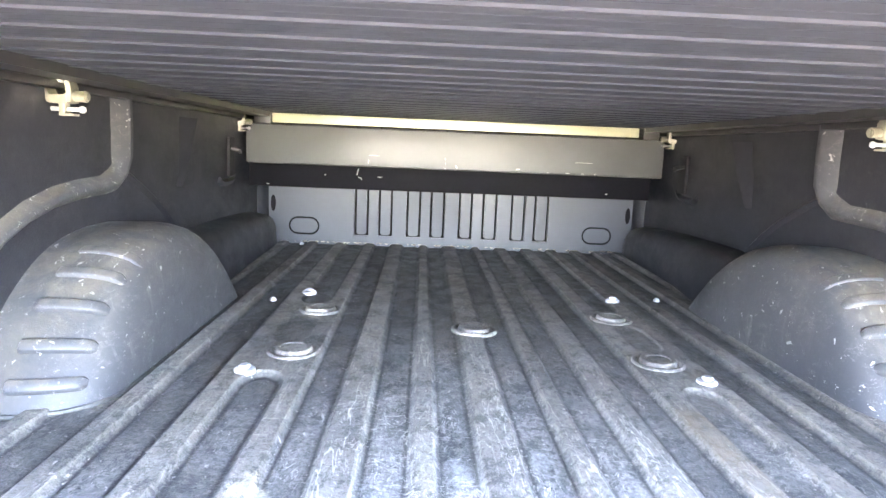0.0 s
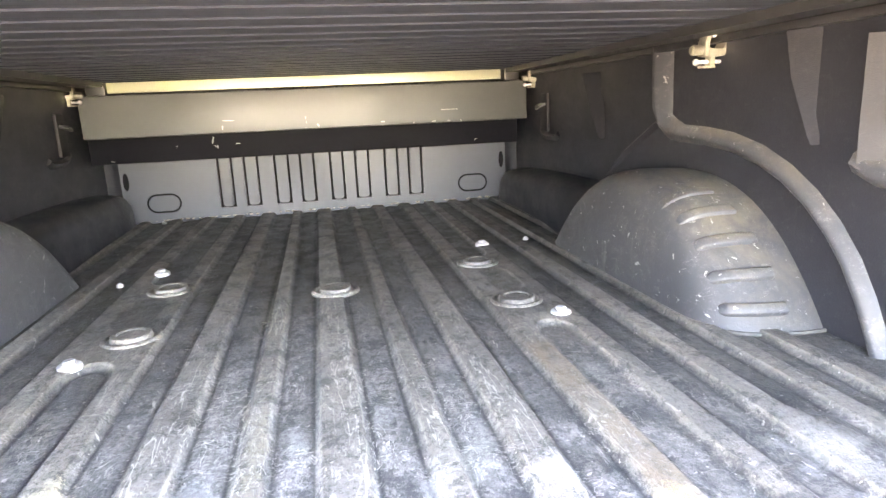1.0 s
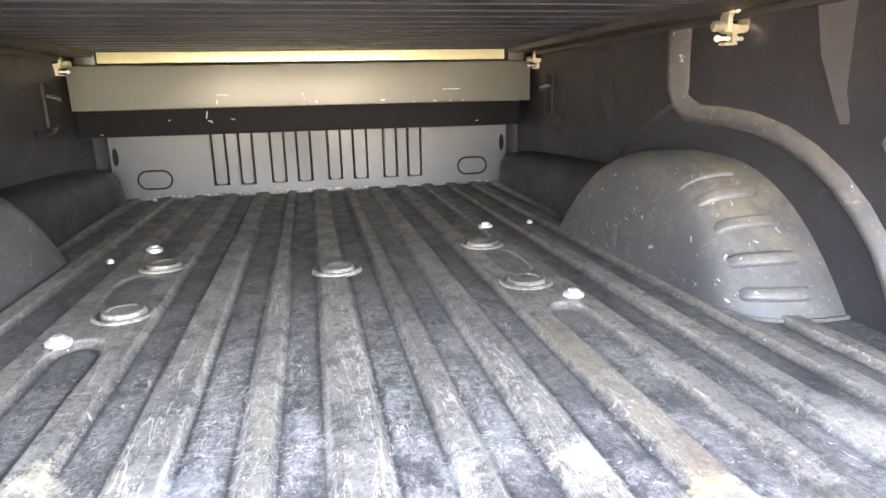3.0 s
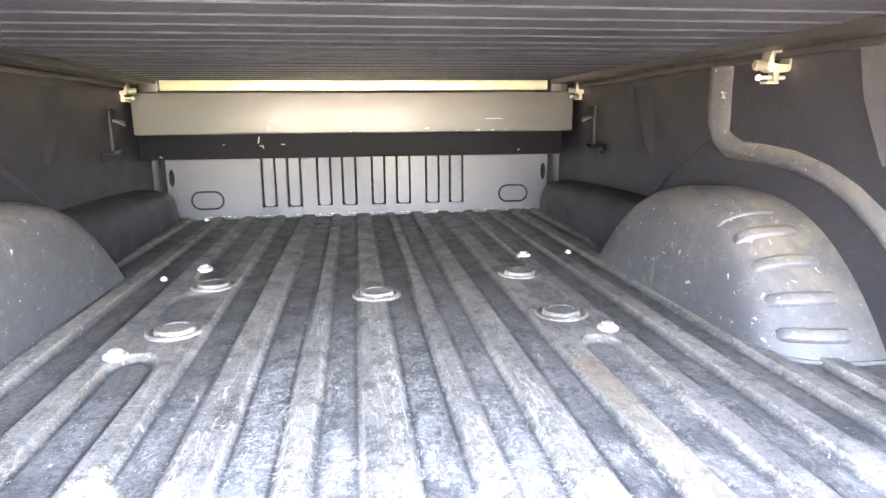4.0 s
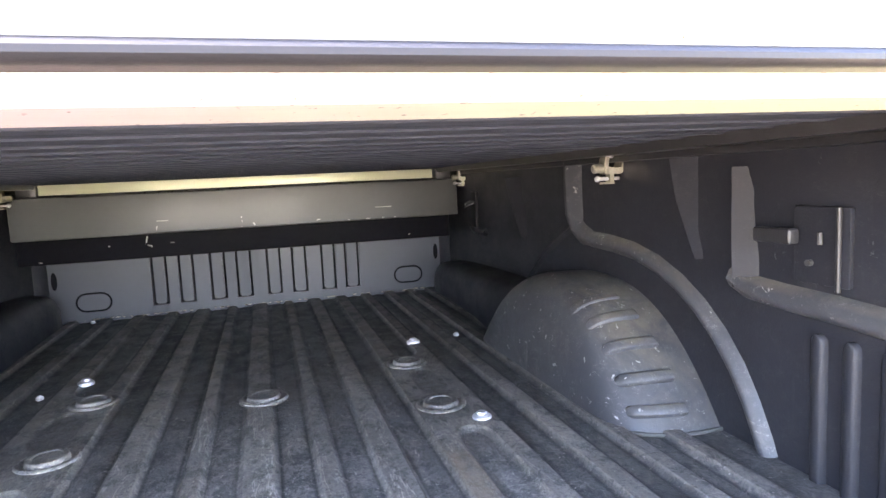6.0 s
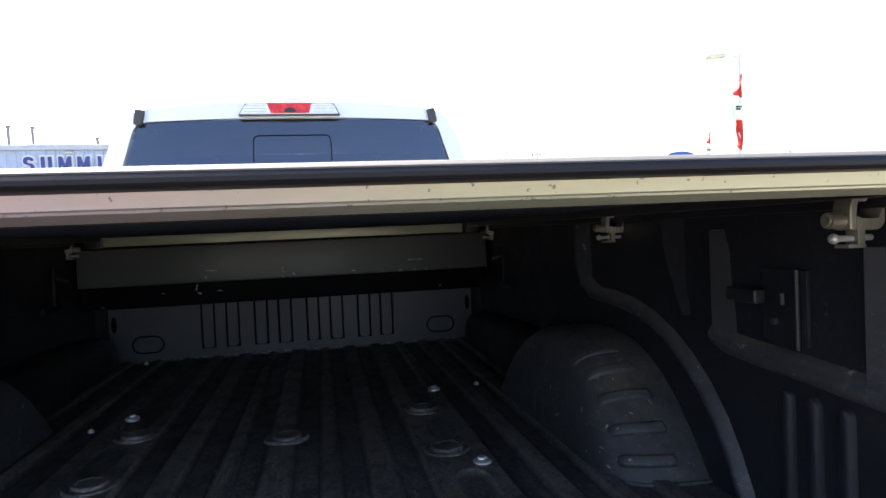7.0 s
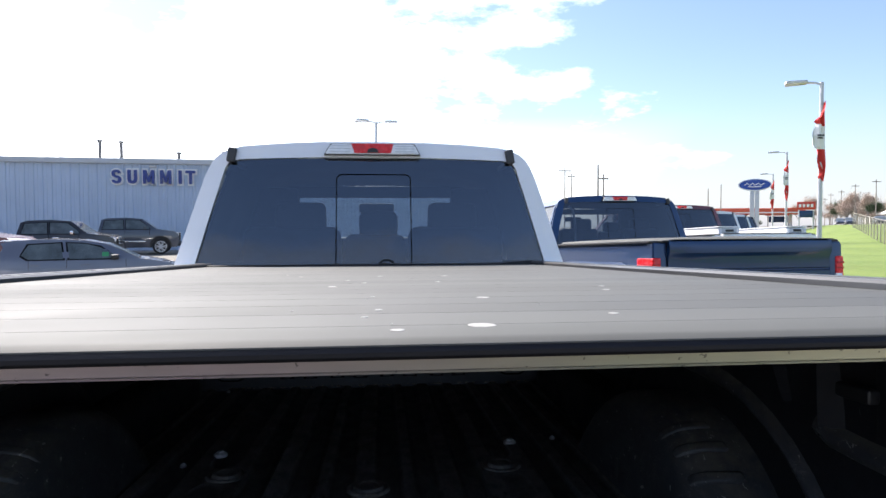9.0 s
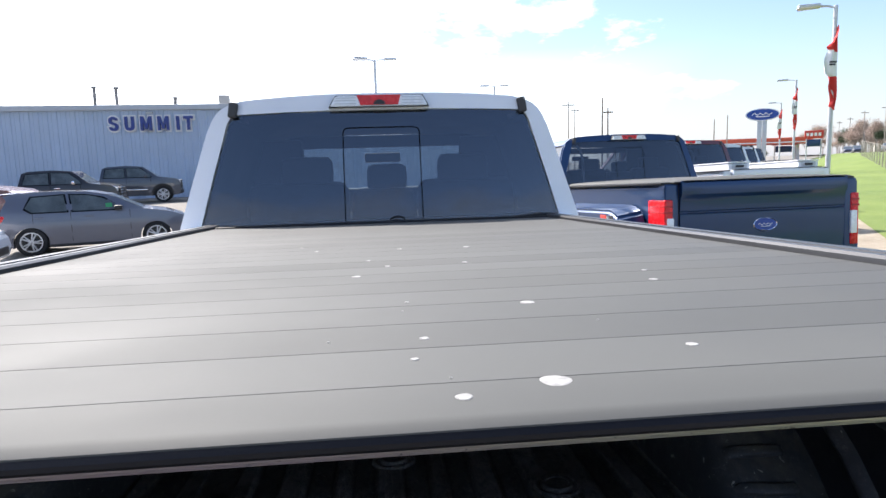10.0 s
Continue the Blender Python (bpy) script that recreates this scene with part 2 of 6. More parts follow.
def floor_material(name):
    """Worn liner of the ribbed floor: pale rubbed crests with cracks, dark troughs that are scuffed white towards the tailgate."""
    m, n, l, p = nodes_of(name)
    axes = axes_of(n, l)
    mul = lambda a, b: maths(n, l, "MULTIPLY", a, b)
    crest = ranged(n, l, axes["Z"], -0.0060, -0.0012)
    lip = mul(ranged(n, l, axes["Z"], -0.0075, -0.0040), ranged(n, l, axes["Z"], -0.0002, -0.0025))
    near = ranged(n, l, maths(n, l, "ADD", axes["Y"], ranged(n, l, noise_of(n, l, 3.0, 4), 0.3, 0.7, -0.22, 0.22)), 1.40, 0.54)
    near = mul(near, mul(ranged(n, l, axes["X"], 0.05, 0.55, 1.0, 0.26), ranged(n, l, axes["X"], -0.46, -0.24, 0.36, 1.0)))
    # troughs
    t_big = noise_of(n, l, 5.0, 8, (1, 0.7, 1), 0.70, 0.5)
    t_mid = ramp_of(n, l, noise_of(n, l, 16.0, 12, (1.0, 0.75, 1), 0.80, 0.3), 0.44, 0.56)
    t_fine = ramp_of(n, l, noise_of(n, l, 85.0, 10, (1, 0.8, 1), 0.84, 0.0), 0.45, 0.57)
    low = mixed(n, l, t_big, (0.024, 0.0235, 0.023), (0.070, 0.067, 0.063))
    low = mixed(n, l, mul(t_fine, 0.40), low, (0.122, 0.107, 0.092))
    low = mixed(n, l, mul(mul(t_mid, ramp_of(n, l, t_big, 0.40, 0.60)), 0.50), low, (0.160, 0.141, 0.121))
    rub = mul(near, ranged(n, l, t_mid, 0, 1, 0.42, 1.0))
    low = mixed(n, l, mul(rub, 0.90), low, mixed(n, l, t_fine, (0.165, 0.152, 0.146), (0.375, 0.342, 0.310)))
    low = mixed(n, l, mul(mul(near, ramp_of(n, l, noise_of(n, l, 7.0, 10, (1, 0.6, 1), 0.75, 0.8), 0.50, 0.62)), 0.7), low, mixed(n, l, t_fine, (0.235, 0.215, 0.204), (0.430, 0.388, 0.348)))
    # the shade in the crease at each flank's foot is put into the colour
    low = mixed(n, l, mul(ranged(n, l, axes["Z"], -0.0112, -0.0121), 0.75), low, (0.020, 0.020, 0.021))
    # crests
    c_big = noise_of(n, l, 4.0, 8, (1, 0.5, 1), 0.65)
    c_fine = noise_of(n, l, 110.0, 8, (1, 0.6, 1), 0.75)
    high = mixed(n, l, ramp_of(n, l, c_big, 0.35, 0.65), (0.131, 0.116, 0.102), (0.224, 0.200, 0.173))
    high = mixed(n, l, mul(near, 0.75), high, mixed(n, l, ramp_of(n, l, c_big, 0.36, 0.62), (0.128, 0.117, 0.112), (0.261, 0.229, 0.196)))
    high = mixed(n, l, mul(ramp_of(n, l, c_fine, 0.45, 0.62), 0.35), high, (0.055, 0.054, 0.053))
    high = mixed(n, l, mul(mul(near, mul(t_mid, t_fine)), 0.45), high, (0.352, 0.310, 0.273))
    vein = contour_of(n, l, 13.0, (1, 0.09, 1), 0.0065, 0.25)
    vein2 = contour_of(n, l, 24.0, (1, 0.22, 1), 0.006, 0.5)
    high = mixed(n, l, mul(maths(n, l, "MAXIMUM", vein, mul(vein2, 0.6)), mul(near, 0.9)), high, (0.597, 0.533, 0.464))
    base = mixed(n, l, crest, low, high)
    # dull grime, black crumbs and broken edges, pale near the tailgate and dark further in
    grime = ramp_of(n, l, noise_of(n, l, 19.0, 14, (1, 0.7, 1), 0.88, 0.2), 0.515, 0.54)
    base = mixed(n, l, mul(grime, 0.72), base, (0.034, 0.034, 0.035))
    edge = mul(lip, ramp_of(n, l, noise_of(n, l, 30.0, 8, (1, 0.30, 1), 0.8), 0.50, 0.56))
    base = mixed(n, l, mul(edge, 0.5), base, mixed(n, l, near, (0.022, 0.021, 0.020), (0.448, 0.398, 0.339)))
    crumb = ramp_of(n, l, noise_of(n, l, 150.0, 4, (1, 0.8, 1), 0.7), 0.56, 0.60)
    base = mixed(n, l, mul(crumb, 0.55), base, (0.040, 0.040, 0.041))
    # the long tan stain on one rib
    tan = mul(mul(ranged(n, l, axes["X"], 0.311, 0.319), ranged(n, l, axes["X"], 0.362, 0.354)), mul(ranged(n, l, axes["Y"], 0.22, 0.34), ranged(n, l, axes["Y"], 0.80, 0.74)))
    tan = mul(tan, ramp_of(n, l, noise_of(n, l, 18.0, 8, (1, 0.4, 1), 0.75), 0.34, 0.56))
    base = mixed(n, l, mul(tan, 0.60), base, (0.235, 0.175, 0.12))
    co = n.new("ShaderNodeTexCoord")
    rag = ranged(n, l, noise_of(n, l, 24.0, 12, (1, 1, 1), 0.82), 0.30, 0.70, -1.0, 1.0)
    for x, y, rx, ry, col, strength in FLOOR_SPOTS:
        mp = n.new("ShaderNodeMapping")
        mp.vector_type = "TEXTURE"
        mp.inputs["Location"].default_value, mp.inputs["Scale"].default_value = (x, y, 0), (rx, ry, 0.2)
        ln_ = n.new("ShaderNodeVectorMath")
        ln_.operation = "LENGTH"
        l.new(co.outputs["Object"], mp.inputs["Vector"])
        l.new(mp.outputs["Vector"], ln_.inputs[0])
        d = maths(n, l, "ADD", ln_.outputs["Value"], mul(rag, 1.5))
        base = mixed(n, l, mul(mul(ranged(n, l, d, 1.0, 0.70), ranged(n, l, t_fine, 0, 1, 0.45, 1.0)), strength), base, col)
    # scratches, chips, grit
    scr = contour_of(n, l, 26.0, (1, 0.35, 1), 0.009, 1.2)
    scr = maths(n, l, "MAXIMUM", scr, contour_of(n, l, 15.0, (0.35, 1, 1), 0.005, 0.6))
    some = ramp_of(n, l, noise_of(n, l, 9.0, 8, (1, 0.6, 1), 0.7), 0.45, 0.55)
    base = mixed(n, l, mul(mul(scr, some), mul(near, 0.9)), base, (0.586, 0.524, 0.464))
    chip = ramp_of(n, l, noise_of(n, l, 40.0, 5, (1, 0.55, 1), 0.66, 0.8), 0.655, 0.68)
    base = mixed(n, l, mul(chip, ranged(n, l, near, 0, 1, 0.25, 0.85)), base, (0.618, 0.543, 0.473))
    base = mixed(n, l, mul(ramp_of(n, l, noise_of(n, l, 130.0, 2), 0.70, 0.74), 0.8), base, (0.491, 0.436, 0.384))
    l.new(base, p.inputs["Base Color"])
    l.new(ranged(n, l, t_mid, 0, 1, 0.42, 0.66), p.inputs["Roughness"])
    p.inputs["Specular IOR Level"].default_value = 0.5
    rough_h = mixed(n, l, 0.45, noise_of(n, l, 230.0, 3), noise_of(n, l, 34.0, 9, (0.7, 1, 1), 0.75))
    bump(n, l, p, rough_h, 0.8, 0.004)
    return m


def ground_material(name, low, high, scale, fleck, fleck_col, relief):
    m, n, l, p = nodes_of(name)
    a = ramp_of(n, l, noise_of(n, l, scale, 8), 0.3, 0.72)
    c = mixed(n, l, a, low, high)
    f = ramp_of(n, l, noise_of(n, l, fleck, 6, (1, 1, 1), 0.7), 0.5, 0.68)
    c = mixed(n, l, maths(n, l, "MULTIPLY", f, 0.5), c, fleck_col)
    l.new(c, p.inputs["Base Color"])
    p.inputs["Roughness"].default_value = 0.9
    bump(n, l, p, noise_of(n, l, fleck * 6, 4), relief, 0.03)
    return m


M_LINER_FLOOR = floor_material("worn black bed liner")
# dusty liner of the wheel boxes; on arch band and ledge its paleness paints light
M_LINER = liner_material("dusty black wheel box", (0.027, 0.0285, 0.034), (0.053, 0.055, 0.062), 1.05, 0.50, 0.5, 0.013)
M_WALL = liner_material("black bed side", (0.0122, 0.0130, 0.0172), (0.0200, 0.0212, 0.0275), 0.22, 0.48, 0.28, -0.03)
M_SEAM = plain("dusty seam sealer", (0.085, 0.080, 0.072), 0.7, vary=0.6, big=18, fine=120, relief=0.3)
M_BULK = plain("grey painted bed front", (0.037, 0.0395, 0.049), 0.46, vary=0.12, big=4, relief=0.05)
M_CAN = plain("grey satin housing", (0.055, 0.058, 0.057), 0.42, vary=0.22, big=2.5, fine=90)
M_BLACK = plain("black satin plastic", (0.018, 0.018, 0.02), 0.45, vary=0.3)
# darker than the black plastic: the lower housing's shade is in its colour
M_DEEP = plain("deep black plastic", (0.006, 0.006, 0.008), 0.6, vary=0.3)
M_DEEP.node_tree.nodes["Principled BSDF"].inputs["Specular IOR Level"].default_value = 0.06
M_BLACKPAINT = plain("black powder coat", (0.014, 0.0135, 0.016), 0.50, vary=0.25, fine=400, relief=0.1)
M_BLACKPAINT.node_tree.nodes["Principled BSDF"].inputs["Specular IOR Level"].default_value = 0.18
M_RAIL = plain("black satin rail", (0.030, 0.030, 0.032), 0.36, vary=0.2, fine=300, relief=0.05, stretch=(1, 0.1, 1))
# the yellow tint stands in for grass reflected in the metal
M_STRIP = plain("pale satin aluminium", (0.50, 0.50, 0.35), 0.36, 0.35, vary=0.10, big=6, fine=120, stretch=(0.2, 1, 1))
M_CAST = plain("cast aluminium", (0.37, 0.35, 0.285), 0.45, 0.7, vary=0.3, big=30, fine=200, relief=0.15)
M_ZINC = plain("zinc bolt", (0.56, 0.56, 0.58), 0.38, 0.6, vary=0.1)
M_COVER = plain("dark matt slat", (0.0718, 0.0742, 0.0715), 0.76, vary=0.14, big=2.2, fine=900, relief=0.08, depth=0.0003)
M_COVER.node_tree.nodes["Principled BSDF"].inputs["Specular IOR Level"].default_value = 0.35
cn, cl = M_COVER.node_tree.nodes, M_COVER.node_tree.links
c_in = cn["Principled BSDF"].inputs["Base Color"]
c_old = c_in.links[0].from_socket
c_info = cn.new("ShaderNodeObjectInfo")
c_rng = cn.new("ShaderNodeMapRange")
c_rng.inputs["To Min"].default_value, c_rng.inputs["To Max"].default_value = 0.90, 1.12
cl.new(c_info.outputs["Random"], c_rng.inputs["Value"])
c_mul = cn.new("ShaderNodeVectorMath")
c_mul.operation = "SCALE"
cl.new(c_old, c_mul.inputs[0])
cl.new(c_rng.outputs["Result"], c_mul.inputs["Scale"])
cl.new(c_mul.outputs["Vector"], c_in)
# anodised latch strip: pink and grass-green reflections painted along its length, with dark specks
M_LATCH, ln, ll, lp = nodes_of("anodised latch strip")
l_co = ln.new("ShaderNodeTexCoord")
l_sep = ln.new("ShaderNodeSeparateXYZ")
ll.new(l_co.outputs["Object"], l_sep.inputs["Vector"])
l_rng = ln.new("ShaderNodeMapRange")
l_rng.inputs["From Min"].default_value, l_rng.inputs["From Max"].default_value = -0.05, 0.22
ll.new(l_sep.outputs["X"], l_rng.inputs["Value"])
l_c = mixed(ln, ll, l_rng.outputs["Result"], (0.47, 0.40, 0.42), (0.47, 0.49, 0.37))
l_c = mixed(ln, ll, maths(ln, ll, "MULTIPLY", ramp_of(ln, ll, noise_of(ln, ll, 150.0, 3), 0.66, 0.70), 0.7), l_c, (0.06, 0.055, 0.06))
l_c = mixed(ln, ll, maths(ln, ll, "MULTIPLY", ramp_of(ln, ll, noise_of(ln, ll, 18.0, 6, (0.2, 1, 1), 0.7), 0.45, 0.7), 0.4), l_c, (0.34, 0.32, 0.31))
ll.new(l_c, lp.inputs["Base Color"])
lp.inputs["Metallic"].default_value, lp.inputs["Roughness"].default_value = 0.6, 0.42
M_UNDER = plain("slat underside", (0.028, 0.032, 0.044), 0.40, vary=0.05, big=1.5, fine=200, stretch=(0.4, 1, 1))
M_WHITE = car_paint("white paint", (0.84, 0.85, 0.86))
M_BLUE = car_paint("blue metallic paint", (0.005, 0.036, 0.112), 0.35)
M_BLUE.node_tree.nodes["Principled BSDF"].inputs["Coat Weight"].default_value = 0.45
M_MAROON = car_paint("maroon paint", (0.10, 0.012, 0.018), 0.2)
M_PLUM = car_paint("dark plum paint", (0.009, 0.0065, 0.009), 0.3)
M_GREY = car_paint("grey metallic paint", (0.125, 0.132, 0.165), 0.45)
M_DGREY = car_paint("dark grey metallic paint", (0.052, 0.060, 0.080), 0.4)
M_SILVER = car_paint("silver white paint", (0.62, 0.66, 0.72), 0.2)
M_GLASS = glass("tinted glass", (0.50, 0.55, 0.56))
M_GLASS.node_tree.nodes["Fresnel"].inputs["IOR"].default_value = 2.45
# a film of dust on its lower part, with an uneven upper edge
gn, gl_ = M_GLASS.node_tree.nodes, M_GLASS.node_tree.links
g_axes = axes_of(gn, gl_)
g_edge = maths(gn, gl_, "ADD", g_axes["Z"], ranged(gn, gl_, noise_of(gn, gl_, 3.0, 6, (1, 1, 1.6), 0.6), 0.3, 0.7, -0.05, 0.05))
g_film = maths(gn, gl_, "MULTIPLY", ranged(gn, gl_, g_edge, 0.70, 0.62), ranged(gn, gl_, noise_of(gn, gl_, 6.0, 6), 0.3, 0.7, 0.22, 0.38))
g_dif, g_mix = gn.new("ShaderNodeBsdfDiffuse"), gn.new("ShaderNodeMixShader")
g_dif.inputs["Color"].default_value = (0.30, 0.25, 0.19, 1)
gl_.new(g_film, g_mix.inputs["Fac"])
gl_.new(gn["Mix Shader"].outputs["Shader"], g_mix.inputs[1])
gl_.new(g_dif.outputs["BSDF"], g_mix.inputs[2])
gl_.new(g_mix.outputs["Shader"], gn["Material Output"].inputs["Surface"])
M_GLASS_CLEAR = glass("clear glass", (0.80, 0.85, 0.84))
M_GLASS_DARK = plain("dark privacy glass", (0.008, 0.009, 0.011), 0.06, vary=0.1)
M_GLASS_CAR = plain("car side glass", (0.085, 0.105, 0.112), 0.06, vary=0.6, big=2.2)
M_RUBBER = plain("tyre rubber", (0.014, 0.014, 0.015), 0.8, vary=0.3)
M_RIM = plain("alloy rim", (0.62, 0.63, 0.65), 0.35, 0.5, vary=0.1)
M_CHROME = plain("chrome", (0.85, 0.85, 0.86), 0.08, 1.0, vary=0.03)
M_RED = plain("red lens", (0.72, 0.010, 0.014), 0.25, vary=0.25, big=25)
M_DEEPRED = plain("dark red lens", (0.45, 0.008, 0.012), 0.2, vary=0.2)
M_LENS = plain("clear lens", (0.86, 0.87, 0.88), 0.12, vary=0.12, big=40, coat=1.0)
M_SEAT = plain("dark seat fabric", (0.030, 0.030, 0.033), 0.85, vary=0.25)
M_EMBLEM = plain("blue emblem enamel", (0.012, 0.060, 0.32), 0.3, vary=0.08)
M_SIGNW = plain("white sign face", (0.8, 0.8, 0.8), 0.4, vary=0.05)
M_SIGNR = plain("red sign face", (0.55, 0.05, 0.03), 0.4, vary=0.1)
M_FLAGR = plain("red flag cloth", (0.60, 0.035, 0.03), 0.8, vary=0.12)
M_FLAGW = plain("white flag cloth", (0.80, 0.80, 0.79), 0.8, vary=0.06)
M_POLE = plain("galvanised pole", (0.55, 0.56, 0.57), 0.45, 0.4, vary=0.1)
M_METALWALL = plain("blue grey metal siding", (0.47, 0.555, 0.68), 0.5, vary=0.06, big=0.6)
M_ROOFTRIM = plain("pale roof trim", (0.50, 0.53, 0.56), 0.5, vary=0.06)
M_LETTER = plain("dark blue letter", (0.03, 0.055, 0.24), 0.4, vary=0.1)
M_CONCRETE = plain("concrete", (0.42, 0.40, 0.37), 0.85, vary=0.15)
M_BRICKB = plain("brown brick front", (0.16, 0.11, 0.085), 0.85, vary=0.2)
M_ORANGE = plain("red orange canopy", (0.62, 0.10, 0.045), 0.5, vary=0.1)
M_SPOT = plain("dried white dropping", (0.29, 0.29, 0.28), 0.85, vary=0.4, big=90)
M_BARK = plain("grey bark", (0.30, 0.26, 0.22), 0.9, vary=0.3)
M_TWIG = plain("budding twigs", (0.42, 0.33, 0.27), 0.9, vary=0.35, big=8)
M_TRIM = plain("weathered black trim", (0.045, 0.045, 0.047), 0.55, vary=0.2)
M_GLASS_BACK = glass("dark rear glass", (0.36, 0.40, 0.44))
M_GLASS_BACK.node_tree.nodes["Fresnel"].inputs["IOR"].default_value = 2.1
M_SCUFF = plain("pale scuff", (0.42, 0.42, 0.39), 0.7, vary=0.4, big=200)
M_PIPE = plain("weathered vent pipe", (0.16, 0.155, 0.15), 0.7, vary=0.3)
M_WIRE = plain("dull fence wire", (0.24, 0.22, 0.19), 0.7, vary=0.2)
M_TAG = plain("green sticker", (0.03, 0.33, 0.13), 0.6, vary=0.1)
M_HEDGE = plain("evergreen leaves", (0.035, 0.06, 0.02), 0.8, vary=0.4, big=8)
M_ASPHALT = ground_material("pale worn asphalt", (0.150, 0.138, 0.120), (0.215, 0.200, 0.176), 0.18, 1.4, (0.26, 0.24, 0.21), 0.2)
M_GRASS = ground_material("spring grass", (0.090, 0.148, 0.022), (0.155, 0.212, 0.038), 0.35, 5.0, (0.21, 0.21, 0.075), 0.5)
M_GRAVEL = ground_material("gravel verge", (0.24, 0.20, 0.145), (0.36, 0.31, 0.24), 0.8, 9.0, (0.46, 0.42, 0.35), 0.6)
M_ROAD = ground_material("grey road", (0.22, 0.22, 0.22), (0.30, 0.30, 0.29), 0.1, 1.0, (0.34, 0.33, 0.32), 0.1)


# ---- mesh helpers ----
def part(name, bm, material, parent=None, label="", m=None, smooth=28):
    me = bpy.data.meshes.new(name)
    bmesh.ops.recalc_face_normals(bm, faces=bm.faces)
    bm.to_mesh(me)
    bm.free()
    me.materials.append(material)
    if smooth:
        me.shade_smooth()
        me.set_sharp_from_angle(angle=radians(smooth))
    ob = new(name, me)
    if parent:
        ob.parent = parent
    if m is not None:
        ob.matrix_basis = m
    if label:
        ob["label"] = label
    return ob


def thing(name, label, category, m=Matrix(), group="", kind=""):
    ob = new(name)
    ob.empty_display_size = 0.2
    ob.matrix_basis = m
    return tagged(ob, label, category, group, kind)


def box(bm, x0, x1, y0, y1, z0, z1, bev=0.0, seg=2, m=None):
    vs = bmesh.ops.create_cube(bm, size=1.0)["verts"]
    for v in vs:
        v.co = Vector(((x0 + x1) / 2 + v.co.x * (x1 - x0), (y0 + y1) / 2 + v.co.y * (y1 - y0), (z0 + z1) / 2 + v.co.z * (z1 - z0)))
    if m is not None:
        bmesh.ops.transform(bm, matrix=m, verts=vs)
    if bev:
        es = list({e for v in vs for e in v.link_edges})
        bmesh.ops.bevel(bm, geom=es, offset=bev, segments=seg, profile=0.6, affect="EDGES")
    return bm


def rod(bm, a, b, r, seg=16, r2=None):
    a, b = Vector(a), Vector(b)
    d = b - a
    m = Matrix.Translation((a + b) / 2) @ d.to_track_quat("Z", "Y").to_matrix().to_4x4()
    bmesh.ops.create_cone(bm, cap_ends=True, segments=seg, radius1=r, radius2=r if r2 is None else r2, depth=d.length, matrix=m)
    return bm


def loft(bm, rings, closed=True, caps=True):
    """Skin a row of rings that have the same number of points."""
    vs = [[bm.verts.new(p) for p in r] for r in rings]
    k = len(rings[0])
    for a, b in zip(vs, vs[1:]):
        for i in range(k if closed else k - 1):
            j = (i + 1) % k
            bm.faces.new((a[i], a[j], b[j], b[i]))
    if caps and closed:
        bm.faces.new(vs[0])
        bm.faces.new(vs[-1])
    return bm


def tube(bm, pts, r, seg=10, ref=(1, 0, 0)):
    """A round bar along a path; ref is an axis that the path never follows."""
    pts = [Vector(p) for p in pts]
    rings = []
    for i, p in enumerate(pts):
        d = (pts[min(i + 1, len(pts) - 1)] - pts[max(i - 1, 0)]).normalized()
        side = d.cross(Vector(ref))
        if side.length < 0.1:
            side = d.cross(Vector((0, 0, 1)))
        side.normalize()
        other = d.cross(side)
        rings.append([p + (side * math.cos(a) + other * math.sin(a)) * r for a in (2 * math.pi * k / seg for k in range(seg))])
    return loft(bm, rings)


def slab(bm, pts, axis, a, b):
    """A flat outline given as pairs, made solid along an axis from a to b."""
    def at(p, v):
        return {"x": (v, p[0], p[1]), "y": (p[0], v, p[1]), "z": (p[0], p[1], v)}[axis]
    return loft(bm, [[at(p, a) for p in pts], [at(p, b) for p in pts]])


def arc(cx, cy, r, a0, a1, k, ry=None):
    ry = r if ry is None else ry
    return [(cx + r * math.cos(radians(a0 + (a1 - a0) * i / k)), cy + ry * math.sin(radians(a0 + (a1 - a0) * i / k))) for i in range(k + 1)]


def rounded(x0, x1, y0, y1, r, k=5):
    return (arc(x1 - r, y1 - r, r, 0, 90, k) + arc(x0 + r, y1 - r, r, 90, 180, k)
            + arc(x0 + r, y0 + r, r, 180, 270, k) + arc(x1 - r, y0 + r, r, 270, 360, k))


def smoothstep(a, b, v):
    t = min(1.0, max(0.0, (v - a) / (b - a)))
    return t * t * (3 - 2 * t)


# ---- ground ----
def grass_edge(y):
    return 5.6 + (y - 4.5) * 0.645


def bank(x, y):
    """The lawn and the road beyond it lie on a low rise."""
    return 1.75 * smoothstep(-1, 12, x - grass_edge(y)) * smoothstep(22, 72, y)


def ground_height(x, y):
    dip = -0.10 * smoothstep(4, 14, y) + 0.43 * smoothstep(18, 33, y)
    return dip * (1 - smoothstep(-3, 10, x)) + bank(x, y)


def strip_sheet(name, material, label, left, right, ys, lift, category):
    """A sheet between two lines given as x for each y."""
    bm = bmesh.new()
    rows = []
    for y in ys:
        a, b = left(y), right(y)
        rows.append([bm.verts.new((a + (b - a) * i / 24, y, lift + ground_height(a + (b - a) * i / 24, y))) for i in range(25)])
    for r0, r1 in zip(rows, rows[1:]):
        for i in range(24):
            bm.faces.new((r0[i], r0[i + 1], r1[i + 1], r1[i]))
    return tagged(part(name, bm, material), label, category, kind="structure")


